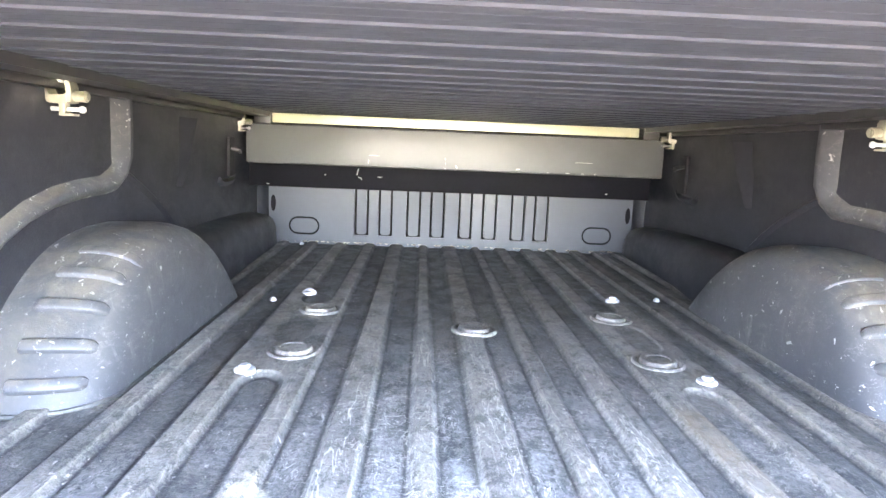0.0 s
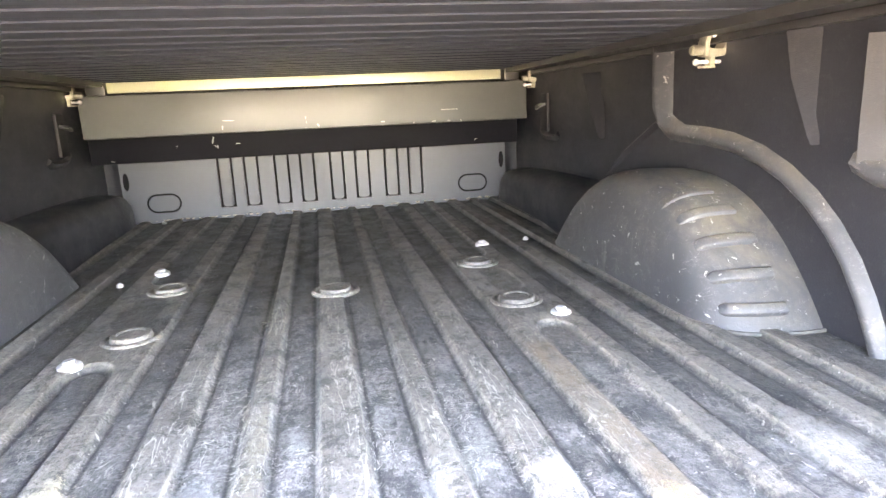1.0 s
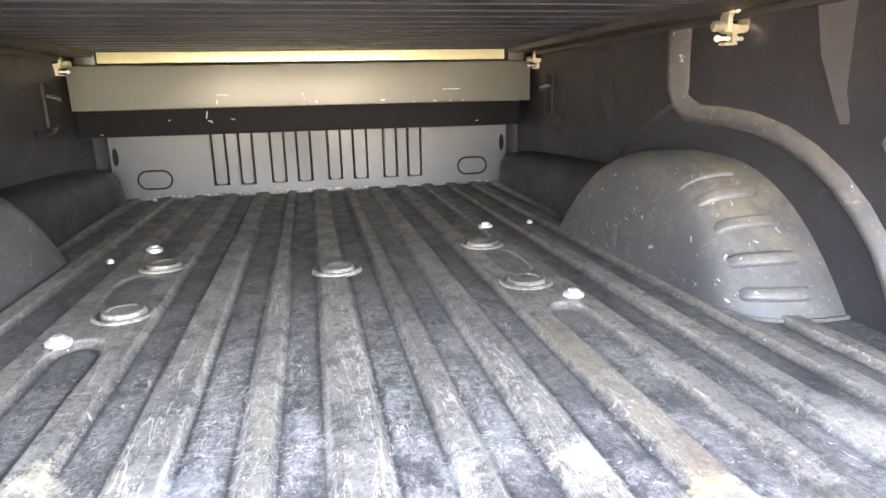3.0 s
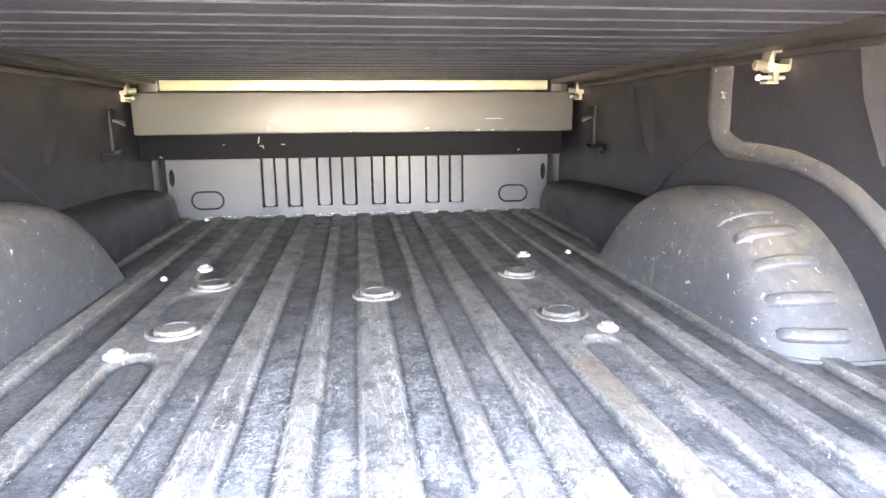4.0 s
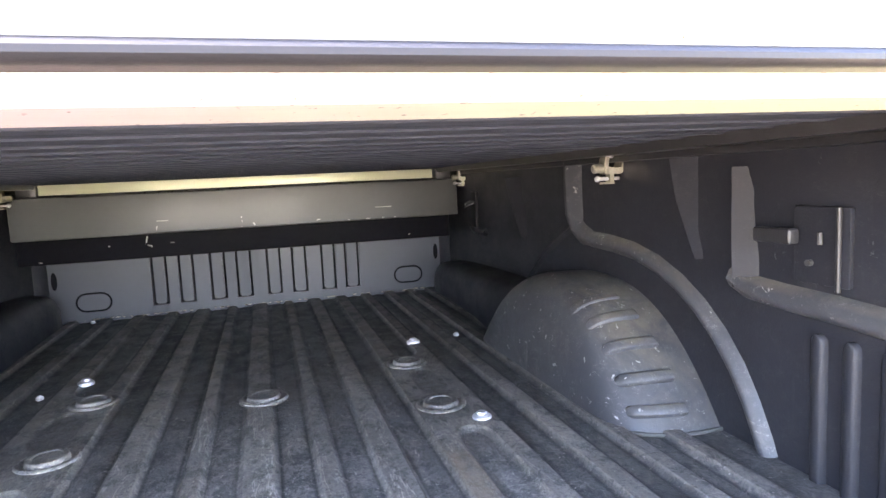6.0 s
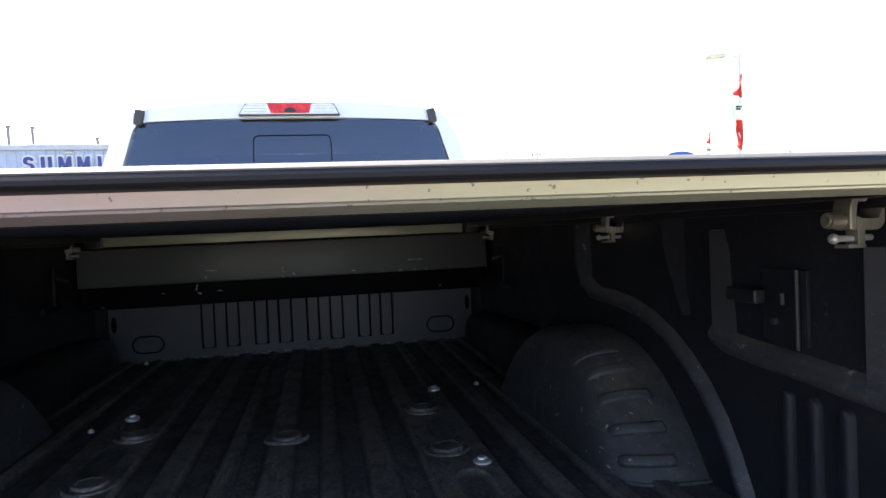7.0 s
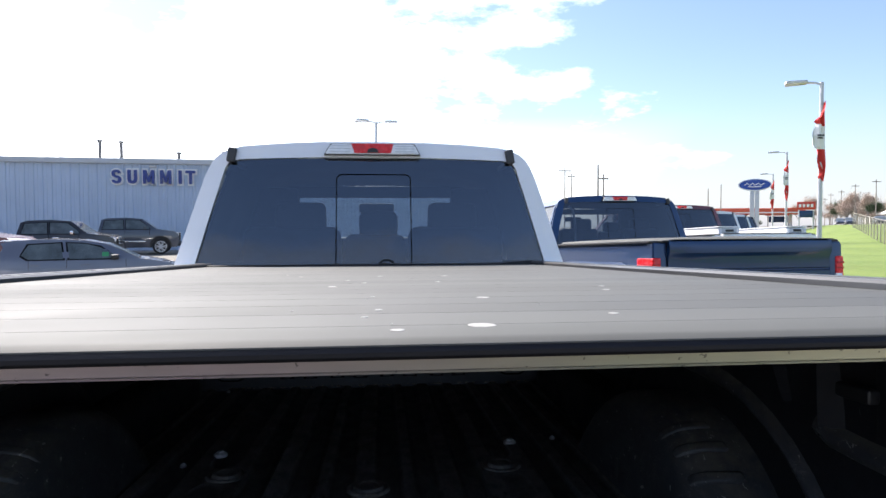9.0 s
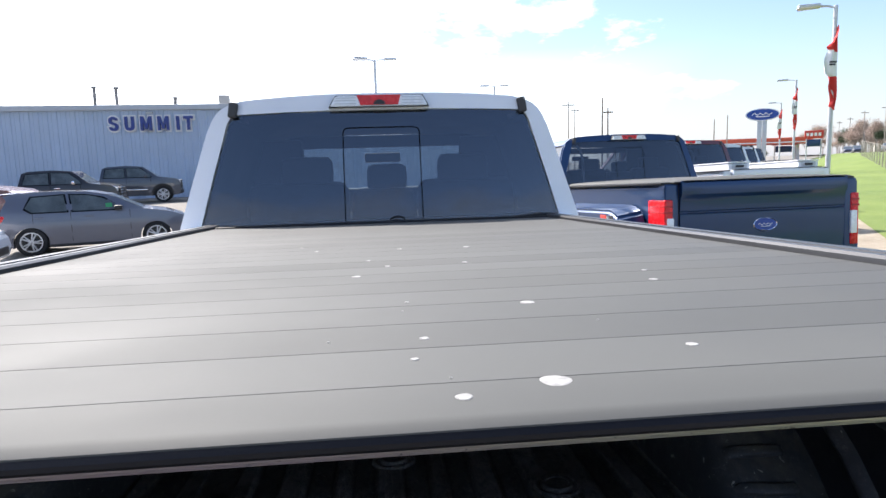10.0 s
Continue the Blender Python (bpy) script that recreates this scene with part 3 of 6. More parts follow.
far_ys = [-900, -400, -200, -100, -60] + list(range(-40, 80, 2)) + [90, 110, 150, 220, 350, 600, 900]
bm = bmesh.new()
xs = [-900, -400, -200, -120, -80] + list(range(-60, 61, 3)) + [80, 120, 200, 400, 900]
rows = [[bm.verts.new((x, y, ground_height(x, y) - 0.3 * min(1.0, 4 * bank(x, y)))) for x in xs] for y in far_ys]
for r0, r1 in zip(rows, rows[1:]):
    for i in range(len(xs) - 1):
        bm.faces.new((r0[i], r0[i + 1], r1[i + 1], r1[i]))
ground = tagged(part("ground", bm, M_ASPHALT), "pale worn asphalt of the car lot", "asphalt", kind="structure")
strip_sheet("gravel_verge", M_GRAVEL, "tan gravel verge along the lot", lambda y: grass_edge(y) - 0.9, lambda y: grass_edge(y) + 0.6, far_ys[2:-3], 0.012, "gravel")
strip_sheet("lawn", M_GRASS, "bright green spring grass verge", lambda y: grass_edge(y), lambda y: grass_edge(y) + 17, [y for y in far_ys[2:-3] if -2 < y < 115], 0.024, "grass")
strip_sheet("road", M_ROAD, "grey two-lane road past the lot", lambda y: grass_edge(y) + 19, lambda y: grass_edge(y) + 33, far_ys[2:], 0.010, "road")
strip_sheet("far_lawn", M_GRASS, "grass beyond the road", lambda y: grass_edge(y) + 34, lambda y: grass_edge(y) + 120, far_ys[2:], 0.014, "grass")


# ---- vehicles ----
def lathe(bm, profile, centre, seg=32, caps=True):
    """Turn (x, radius) pairs about the x axis."""
    cx, cy, cz = centre
    rings = [[(cx + x, cy + r * math.cos(2 * math.pi * k / seg), cz + r * math.sin(2 * math.pi * k / seg)) for k in range(seg)] for x, r in profile]
    return loft(bm, rings, caps=caps)


def add_wheel(parent, x, y, z, r, w, rim_r, spokes, rim_mat, dark=True):
    """A tyre with its rim; w is negative on the left side, so that the dish faces out."""
    s = 1 if w > 0 else -1
    w = abs(w)
    bm = bmesh.new()
    lathe(bm, [(-w / 2, rim_r), (-w / 2, r * 0.93), (-w * 0.36, r), (w * 0.36, r), (w / 2, r * 0.93), (w / 2, rim_r), (-w / 2, rim_r)], (x, y, z), 36, False)
    tyre = part("wheel", bm, M_RUBBER, parent, "black tyre")
    bm = bmesh.new()
    lathe(bm, [(s * w * 0.44, rim_r * 1.02), (s * w * 0.5, rim_r * 1.02), (s * w * 0.5, rim_r * 0.90), (s * w * 0.2, rim_r * 0.88), (s * w * 0.44, rim_r * 1.02)], (x, y, z), 36, False)
    lathe(bm, [(s * w * 0.30, rim_r * 0.22), (s * w * 0.46, rim_r * 0.20), (s * w * 0.48, rim_r * 0.02)], (x, y, z), 20)
    for k in range(spokes):
        a = 2 * math.pi * k / spokes
        c = Vector((x + s * w * 0.40, y, z))
        for da in ((-0.17, 0.17) if spokes <= 6 else (0.0,)):
            p0 = c + Vector((0, math.cos(a + da * 1.4), math.sin(a + da * 1.4))) * rim_r * 0.15
            p1 = c + Vector((s * w * 0.05, math.cos(a + da), math.sin(a + da))) * rim_r * 0.96
            rod(bm, p0, p1, rim_r * 0.085, 6, rim_r * 0.065)
    part("rim", bm, rim_mat, tyre, "alloy rim with spokes")
    bm = bmesh.new()
    lathe(bm, [(s * w * 0.10, rim_r), (s * w * 0.12, 0.02)], (x, y, z), 24)
    part("brake_disc", bm, M_BLACK, tyre)


MARK = ([(-0.92, 5.12), (-0.70, 5.28), (-0.45, 5.10), (-0.20, 5.28), (0.05, 5.10), (0.30, 5.28), (0.55, 5.10), (0.85, 5.26)], [(-0.60, 5.00), (0.0, 4.97), (0.60, 5.00)])
CAB_OUT = [(0.967, 0.50), (0.967, 0.555), (0.892, 0.80), (0.830, 1.0), (0.803, 1.06), (0.783, 1.090), (0.753, 1.116), (0.708, 1.136), (0.645, 1.150), (0.47, 1.161), (0.26, 1.169), (0.0, 1.171)]
CAB_WIN = [(x * 1.015, z) for x, z in ((0.855, 0.53), (0.846, 0.568), (0.790, 0.78), (0.738, 0.97), (0.722, 1.03), (0.714, 1.050), (0.703, 1.066), (0.684, 1.077), (0.655, 1.083), (0.45, 1.087), (0.25, 1.091), (0.0, 1.092))]


def face_rear(ob):
    """Turn a single sheet so that its outside looks to the rear."""
    if sum(p.normal.y * p.area for p in ob.data.polygons) > 0:
        ob.data.flip_normals()


def cab_x(z):
    pts = CAB_OUT
    for (x0, z0), (x1, z1) in zip(pts, pts[1:]):
        if z0 <= z <= z1:
            return x0 + (x1 - x0) * (z - z0) / max(1e-6, z1 - z0)
    return pts[0][0] if z < pts[0][1] else 0.0


def side_slab(bm, pts, sgn, x_of, thick, proud=0.0):
    return loft(bm, [[(sgn * (x_of(z) + proud), y, z) for y, z in pts], [(sgn * (x_of(z) + proud - thick), y, z) for y, z in pts]])


def pickup(paint, m, label, bed=2.495, own=False, dual=False, cover=True, group="", bed_paint=None):
    """A heavy-duty pickup; y = 0 is the rear end of its bed floor, z = 0 the floor."""
    t = thing("pickup_truck", label, "pickup truck", m, group)
    bed_paint = bed_paint or paint
    axle, cab = (bed - 1.42 if own else bed - 1.04), bed + 0.06
    zc = -0.55
    for s in (-1, 1):
        bm = bmesh.new()
        prof = [(0.0, -0.30)] + [(0.0, 0.535), (bed + 0.03, 0.535), (bed + 0.03, -0.34)] + [(axle + c, zc + d) for c, d in arc(0, 0, 0.52, 24, 156, 14)]
        slab(bm, prof, "x", s * (0.905 if own else 0.86), s * (0.995 if own else 0.93))
        bmesh.ops.bevel(bm, geom=[e for e in bm.edges if abs(e.verts[0].co.z - 0.535) < 1e-4 and abs(e.verts[1].co.z - 0.535) < 1e-4], offset=0.03, segments=3, affect="EDGES")
        side = part("bed_side", bm, bed_paint, t, "painted bed side")
        bm = bmesh.new()
        box(bm, min(s * 0.80, s * 0.955), max(s * 0.80, s * (0.955 if own else 0.90)), 0.0, bed + 0.02, 0.530, 0.548, 0.006)
        part("rail_cap", bm, M_BLACK, side, "black plastic rail cap")
        bm = bmesh.new()
        lathe(bm, [(0.0, 0.545), (0.03 * s, 0.55), (0.03 * s, 0.50), (0.0, 0.50)], (s * (0.985 if own else 0.92), axle, zc), 40)
        bmesh.ops.bisect_plane(bm, geom=bm.verts[:] + bm.edges[:] + bm.faces[:], plane_co=(0, 0, -0.36), plane_no=(0, 0, 1), clear_inner=True)
        part("arch_lip", bm, paint, side)
        if dual:
            bm = bmesh.new()
            prof = [(axle - 1.02, -0.34), (axle - 1.02, 0.14), (axle - 0.94, 0.30), (axle - 0.78, 0.36), (axle + 0.55, 0.36), (axle + 0.82, 0.15), (axle + 0.88, -0.34)] + [(axle + c, zc + d) for c, d in arc(0, 0, 0.52, 24, 156, 10)]
            slab(bm, prof, "x", s * 0.92, s * 1.20)
            for v in bm.verts:
                if abs(v.co.x) > 1.1:
                    v.co.z -= 0.05 if v.co.z > 0 else 0
            bmesh.ops.bevel(bm, geom=[e for e in bm.edges if min(v.co.z for v in e.verts) > 0.0], offset=0.03, segments=3, affect="EDGES")
            part("fender_flare", bm, paint, t, "bulged rear fender")
    # tail lights
    for s in (-1, 1):
        if own:
            continue
        bm = bmesh.new()
        box(bm, min(s * 0.792, s * 0.926), max(s * 0.792, s * 0.926), -0.012, 0.10, -0.32, 0.535, 0.03, 3)
        part("corner_post", bm, bed_paint, t, "painted corner post")
        bm = bmesh.new()
        box(bm, min(s * 0.855, s * 0.936), max(s * 0.855, s * 0.936), -0.026, 0.26, -0.06, 0.40, 0.02, 3)
        lamp = part("tail_light", bm, M_RED, t, "red tail light")
        bm = bmesh.new()
        box(bm, min(s * 0.852, s * 0.915), max(s * 0.852, s * 0.915), -0.031, 0.05, 0.04, 0.245, 0.008)
        part("reverse_lens", bm, M_LENS, lamp, "clear reversing lens")
        for z in (0.285, 0.335):
            bm = bmesh.new()
            box(bm, min(s * 0.862, s * 0.9375), max(s * 0.862, s * 0.9375), -0.0275, 0.22, z, z + 0.016, 0.004)
            part("lens_bar", bm, M_DEEPRED, lamp, "dark red lens bar")
    # tailgate
    if own:
        bm = bmesh.new()
        box(bm, -0.79, 0.79, -0.56, -0.02, -0.075, -0.022, 0.012)
        gate = part("tailgate", bm, M_BLACKPAINT, t, "opened tailgate lying flat")
    else:
        bm = bmesh.new()
        prof = [(-0.010, -0.10), (-0.034, 0.10), (-0.036, 0.272), (-0.018, 0.282), (-0.018, 0.292), (-0.036, 0.302), (-0.040, 0.37), (-0.052, 0.41), (-0.082, 0.44), (-0.090, 0.50), (-0.080, 0.54), (-0.055, 0.552), (0.05, 0.552), (0.05, -0.10)]
        rings = [[(x, y * (1.0 if abs(x) < 0.7 else 0.6), z) for y, z in prof] for x in (-0.790, -0.76, -0.6, 0.0, 0.6, 0.76, 0.790)]
        loft(bm, rings)
        gate = part("tailgate", bm, bed_paint, t, "closed painted tailgate")
        bm = bmesh.new()
        loft(bm, [[(0.11 * c, -0.0255 - k, 0.16 + 0.055 * d) for c, d in arc(0, 0, 1, 0, 345, 23)] for k in (0.0, 0.010)])
        ov = part("emblem", bm, M_EMBLEM, gate, "blue oval emblem")
        bm = bmesh.new()
        rings = [[((0.111 + r * math.cos(a)) * c, -0.036 + r * math.sin(a), 0.16 + (0.056 + r * math.cos(a)) * d) for a in (0, 1.57, 3.14, 4.71)] for r in (0.006,) for c, d in arc(0, 0, 1, 0, 360, 28)]
        loft(bm, rings, caps=False)
        part("emblem_rim", bm, M_CHROME, ov, "chrome rim")
        for pts in MARK:
            bm = bmesh.new()
            tube(bm, [(x * 0.078, -0.0375, 0.16 + (z - 5.18) * 0.09) for x, z in pts], 0.0030, 5, (0, 1, 0))
            part("white_stroke", bm, M_SIGNW, ov, "white stroke of a mark")
        bm = bmesh.new()
        box(bm, -0.78, 0.78, -0.083, 0.0, 0.5535, 0.558, 0.002)
        part("gate_cap", bm, M_BLACK, gate, "black tailgate cap")
        bm = bmesh.new()
        box(bm, -0.97, 0.97, -0.20, -0.02, -0.34, -0.12, 0.04)
        part("rear_bumper", bm, M_BLACK if dual else M_CHROME, t, "rear step bumper")
    # bed shell and floor
    if not own:
        bm = bmesh.new()
        box(bm, -0.90, 0.90, 0.0, bed, -0.10, 0.02 if not cover else 0.54, 0.0)
        part("bed_tub", bm, M_BLACK, t)
        if cover:
            bm = bmesh.new()
            across = [(-0.86, 0.552), (-0.84, 0.566), (-0.6, 0.578), (-0.3, 0.586), (0.0, 0.589), (0.3, 0.586), (0.6, 0.578), (0.84, 0.566), (0.86, 0.552)]
            loft(bm, [[(x, y, 0.542 + (z - 0.542) * k) for x, z in across] + [(0.86, y, 0.5415), (-0.86, y, 0.5415)] for y, k in ((-0.03, 0.35), (0.02, 0.75), (0.25, 1.0), (bed * 0.6, 1.25), (bed, 1.3))])
            part("soft_cover", bm, M_COVER, t, "black flat bed cover")
    # lower cab and bonnet
    sec = [(0.93, -0.42), (0.985, -0.30), (1.005, 0.05), (0.995, 0.35), (0.965, 0.52), (0.93, 0.556)]
    ring = lambda y, k=1.0, drop=0.0: [(x * k, y, z - drop * smoothstep(0.0, 0.55, z)) for x, z in sec] + [(-x * k, y, z - drop * smoothstep(0.0, 0.55, z)) for x, z in reversed(sec)]
    bm = bmesh.new()
    loft(bm, [ring(cab + 0.03), ring(cab + 0.10), ring(cab + 2.30)])
    part("cab_body", bm, paint, t, "painted lower cab")
    for s in (-1, 1):
        for y0, y1 in ((0.16, 1.12), (1.16, 2.2)):
            bm = bmesh.new()
            side_slab(bm, [(cab + y0, -0.25), (cab + y0, 0.50), (cab + y1, 0.50), (cab + y1, -0.25)], s, lambda z: 1.0 + 0.01 * (1 - abs(z - 0.1)), 0.03, 0.003)
            door = part("door", bm, paint, t)
            bm = bmesh.new()
            box(bm, min(s * 1.0, s * 1.045), max(s * 1.0, s * 1.045), cab + y0 + 0.05, cab + y0 + 0.26, 0.36, 0.40, 0.01)
            part("door_handle", bm, M_CHROME, door)
    bm = bmesh.new()
    fa = cab + 2.62
    loft(bm, [ring(cab + 2.31), ring(cab + 2.75, 1.0, 0.06), ring(cab + 3.35, 0.98, 0.12), ring(cab + 3.52, 0.92, 0.2)])
    part("hood", bm, paint, t, "painted bonnet and wings")
    bm = bmesh.new()
    box(bm, -0.78, 0.78, cab + 3.50, cab + 3.56, -0.10, 0.30, 0.02)
    part("grille", bm, M_CHROME, t)
    for s in (-1, 1):
        bm = bmesh.new()
        box(bm, s * 0.86 - 0.09, s * 0.86 + 0.09, cab + 3.42, cab + 3.55, 0.0, 0.28, 0.03)
        part("headlight", bm, M_LENS, t)
        bm = bmesh.new()
        box(bm, min(s * 1.02, s * 1.28), max(s * 1.02, s * 1.28), cab + 2.06, cab + 2.16, 0.52, 0.86, 0.03)
        part("door_mirror", bm, M_BLACK, t)
    bm = bmesh.new()
    box(bm, -1.0, 1.0, cab + 3.45, cab + 3.66, -0.42, -0.14, 0.04)
    part("front_bumper", bm, M_CHROME, t)
    bm = bmesh.new()
    box(bm, -0.55, 0.55, 0.05, cab + 3.4, -0.50, -0.32, 0.02)
    part("chassis", bm, M_BLACK, t)
    # rear cab wall with the window's opening
    rear = lambda x, z: cab + 0.02 + (z - 0.555) * 0.20 + 0.11 * abs(x / 0.95) ** 3
    def loop(half, off=0.0):
        pts = [(0.0, half[0][1])] + list(half) + [(-x, z) for x, z in reversed(half[:-1])]
        return [(x, rear(x, z) + off, z) for x, z in pts]
    def finer(half):
        return [(a[0] + (b[0] - a[0]) * k / 4, a[1] + (b[1] - a[1]) * k / 4) for a, b in zip(half, half[1:]) for k in range(4)] + [half[-1]]
    fo, fi = finer(CAB_OUT), finer(CAB_WIN)
    fm = [((a[0] + b[0]) / 2, (a[1] + b[1]) / 2) for a, b in zip(fo, fi)]
    bm = bmesh.new()
    vs = [[bm.verts.new(p) for p in r] for r in (loop(fo), loop(fm), loop(fi), loop(fi, 0.04), loop(fo, 0.06))]
    for a, b in zip(vs, vs[1:]):
        for i in range(len(a)):
            j = (i + 1) % len(a)
            bm.faces.new((a[i], a[j], b[j], b[i]))
    part("cab_rear_wall", bm, paint, t, "painted rear cab frame")
    bm = bmesh.new()
    levels = [(max(x, 0.02), z) for x, z in fi[:-1]]
    grid = [[bm.verts.new((x * u / 9, rear(x * u / 9, z) + 0.010, z)) for u in range(-9, 10)] for x, z in levels]
    for r0, r1 in zip(grid, grid[1:]):
        for i in range(18):
            bm.faces.new((r0[i], r0[i + 1], r1[i + 1], r1[i]))
    pane = part("rear_window", bm, M_GLASS if own else M_GLASS_BACK, t, "tinted rear window", smooth=40)
    face_rear(pane)
    # the sliding middle pane's frame
    bm = bmesh.new()
    fr = rounded(-0.182, 0.182, 0.54, 1.005, 0.028)
    tube_pts = [(x, rear(x, z) + 0.008, z) for x, z in fr]
    tube(bm, tube_pts + tube_pts[:1], 0.0026, 8, (0, 1, 0))
    part("slider_frame", bm, M_DEEP, pane, "black frame of the sliding pane")
    # roof
    top = CAB_OUT[4:]
    def roof_ring(dy, lift, first=False):
        half = [(x, z + lift * (1 - (x / 0.8) ** 2)) for x, z in top]
        pts = half + [(-x, z) for x, z in reversed(half[:-1])]
        y_of = (lambda x, z: rear(x, z) + 0.03) if first else (lambda x, z: cab + dy)
        return [(x, y_of(x, z), z + 0.001) for x, z in pts] + [(x * 0.965, y_of(x, z), z - 0.035) for x, z in reversed(pts)]
    bm = bmesh.new()
    loft(bm, [roof_ring(0, 0, True), roof_ring(0.5, 0.015), roof_ring(1.1, 0.012), roof_ring(1.62, -0.03)])
    part("roof", bm, paint, t, "painted cab roof")
    # pillars and side glass
    for s in (-1, 1):
        for pts in ([(0.155, 0.555), (0.36, 0.555), (0.30, 1.062), (0.20, 1.062)], [(1.12, 0.555), (1.24, 0.555), (1.20, 1.062), (1.10, 1.062)], [(2.14, 0.555), (2.30, 0.555), (1.63, 1.062), (1.53, 1.062)]):
            bm = bmesh.new()
            side_slab(bm, [(cab + y, z) for y, z in pts], s, cab_x, 0.06, -0.003)
            part("pillar", bm, paint, t)
        for pts, mat_ in (([(0.36, 0.556), (1.12, 0.556), (1.10, 1.06), (0.30, 1.06)], M_GLASS_DARK), ([(1.24, 0.556), (2.14, 0.556), (1.53, 1.06), (1.20, 1.06)], M_GLASS_DARK)):
            bm = bmesh.new()
            bm.faces.new([bm.verts.new((s * (cab_x(z) - 0.02), cab + y, z)) for y, z in pts])
            part("side_window", bm, mat_, t)
    bm = bmesh.new()
    bm.faces.new([bm.verts.new(p) for p in ((-0.90, cab + 2.28, 0.56), (0.90, cab + 2.28, 0.56), (0.72, cab + 1.6, 1.09), (-0.72, cab + 1.6, 1.09))])
    face_rear(part("windscreen", bm, M_GLASS_CLEAR, t))
    # brake light and roof ends
    bm = bmesh.new()
    loft(bm, [[(-0.236, yy, 1.102), (0.226, yy, 1.102), (0.200, yy, 1.150), (-0.206, yy, 1.150)] for yy in (cab + 0.085, cab + 0.16)])
    bmesh.ops.bevel(bm, geom=bm.edges[:], offset=0.004, segments=2, affect="EDGES")
    gasket = bmesh.new()
    loft(gasket, [[(-0.242, yy, 1.100), (0.232, yy, 1.100), (0.204, yy, 1.154), (-0.210, yy, 1.154)] for yy in (cab + 0.10, cab + 0.158)])
    hs = part("high_brake_light", bm, M_LENS, t, "clear and red high brake light")
    bm = bmesh.new()
    loft(bm, [[(-0.108 + d, yy, 1.152), (0.098 - d, yy, 1.152), (0.085 - d, yy, 1.106), (-0.092 + d, yy, 1.106)] for yy, d in ((cab + 0.08, 0.0), (cab + 0.17, 0.0))])
    part("red_lens", bm, M_RED, hs, "red lens")
    part("gasket", gasket, M_TRIM, hs, "dark rubber gasket")
    for x0, x1 in ((-0.214, -0.112), (0.104, 0.204)):
        for z in (1.112, 1.126, 1.139):
            bm = bmesh.new()
            box(bm, x0, x1, cab + 0.0825, cab + 0.088, z, z + 0.0035)
            part("lens_line", bm, M_POLE, hs)
    bm = bmesh.new()
    slab(bm, [(0.028 * math.cos(a) - 0.003, 1.108 + 0.022 * math.sin(a)) for a in (math.pi * k / 8 for k in range(9))], "y", cab + 0.072, cab + 0.10)
    part("camera_eye", bm, M_BLACK, hs, "black cargo camera")
    for s in (-1, 1):
        bm = bmesh.new()
        box(bm, -0.021, 0.021, -0.016, 0.28, -0.034, 0.040, 0.012, 3, m=Matrix.Translation((s * 0.697, cab + 0.166, 1.102)) @ Matrix.Rotation(s * -0.16, 4, "Y"))
        part("roof_strip_end", bm, M_TRIM, t, "black roof strip")
    # inside the cab
    bm = bmesh.new()
    lin = [(x * 0.94, z - 0.046) for x, z in top]
    lin = lin + [(-x, z) for x, z in reversed(lin[:-1])]
    loft(bm, [[(x, rear(x, z) + 0.07, z) for x, z in lin], [(x, cab + 0.6, z + 0.01) for x, z in lin], [(x, cab + 1.58, z - 0.02) for x, z in lin]], closed=False)
    part("headliner", bm, M_SEAT, t, "dark headliner")
    bm = bmesh.new()
    box(bm, -0.66, 0.66, cab + 1.50, cab + 1.54, 1.012, 1.095, 0.01)
    part("sun_visors", bm, M_SEAT, t)
    for s in (-1, 1):
        bm = bmesh.new()
        box(bm, min(s * 0.50, s * 0.88), max(s * 0.50, s * 0.88), cab + 1.14, cab + 1.22, 0.56, 1.046, 0.03)
        part("pillar_trim", bm, M_SEAT, t)
        bm = bmesh.new()
        side_slab(bm, [(cab + 0.22, 0.56), (cab + 1.2, 0.56), (cab + 1.2, 1.05), (cab + 0.30, 1.05)], s, cab_x, 0.01, -0.065)
        part("side_trim", bm, M_SEAT, t)
    bm = bmesh.new()
    box(bm, -0.88, 0.88, cab + 0.22, cab + 2.25, 0.40, 0.562, 0.0)
    part("cabin_trim", bm, M_SEAT, t, "dark cabin trim")
    for x, y, w in ((-0.395, 0.42, 0.135), (0.02, 0.42, 0.105), (0.425, 0.42, 0.135), (-0.60, 1.25, 0.12), (0.60, 1.25, 0.12)):
        bm = bmesh.new()
        box(bm, x - w, x + w, cab + y - 0.05, cab + y + 0.06, 0.70, 0.89 if abs(x) > 0.1 else 0.845, 0.05, 4)
        head = part("headrest", bm, M_SEAT, t, "dark headrest")
        bm = bmesh.new()
        rod(bm, (x - 0.05, cab + y, 0.60), (x - 0.05, cab + y, 0.74), 0.008, 8)
        part("headrest_post", bm, M_CHROME, head)
        bm = bmesh.new()
        rod(bm, (x + 0.05, cab + y, 0.60), (x + 0.05, cab + y, 0.74), 0.008, 8)
        part("headrest_post", bm, M_CHROME, head)
    for x, y, w in ((-0.44, 0.42, 0.26), (0.44, 0.42, 0.26), (0.0, 0.42, 0.17), (-0.52, 1.25, 0.22), (0.52, 1.25, 0.22)):
        bm = bmesh.new()
        box(bm, x - w, x + w, cab + y - 0.08, cab + y + 0.09, 0.5, 0.76 if abs(x) > 0.1 else 0.72, 0.075, 4)
        part("seat_back", bm, M_SEAT, t)
    bm = bmesh.new()
    box(bm, -0.13, 0.13, cab + 1.66, cab + 1.70, 0.915, 0.985, 0.015)
    part("inside_mirror", bm, M_BLACK, t)
    bm = bmesh.new()
    box(bm, -0.88, 0.88, cab + 1.80, cab + 2.14, 0.45, 0.74, 0.05)
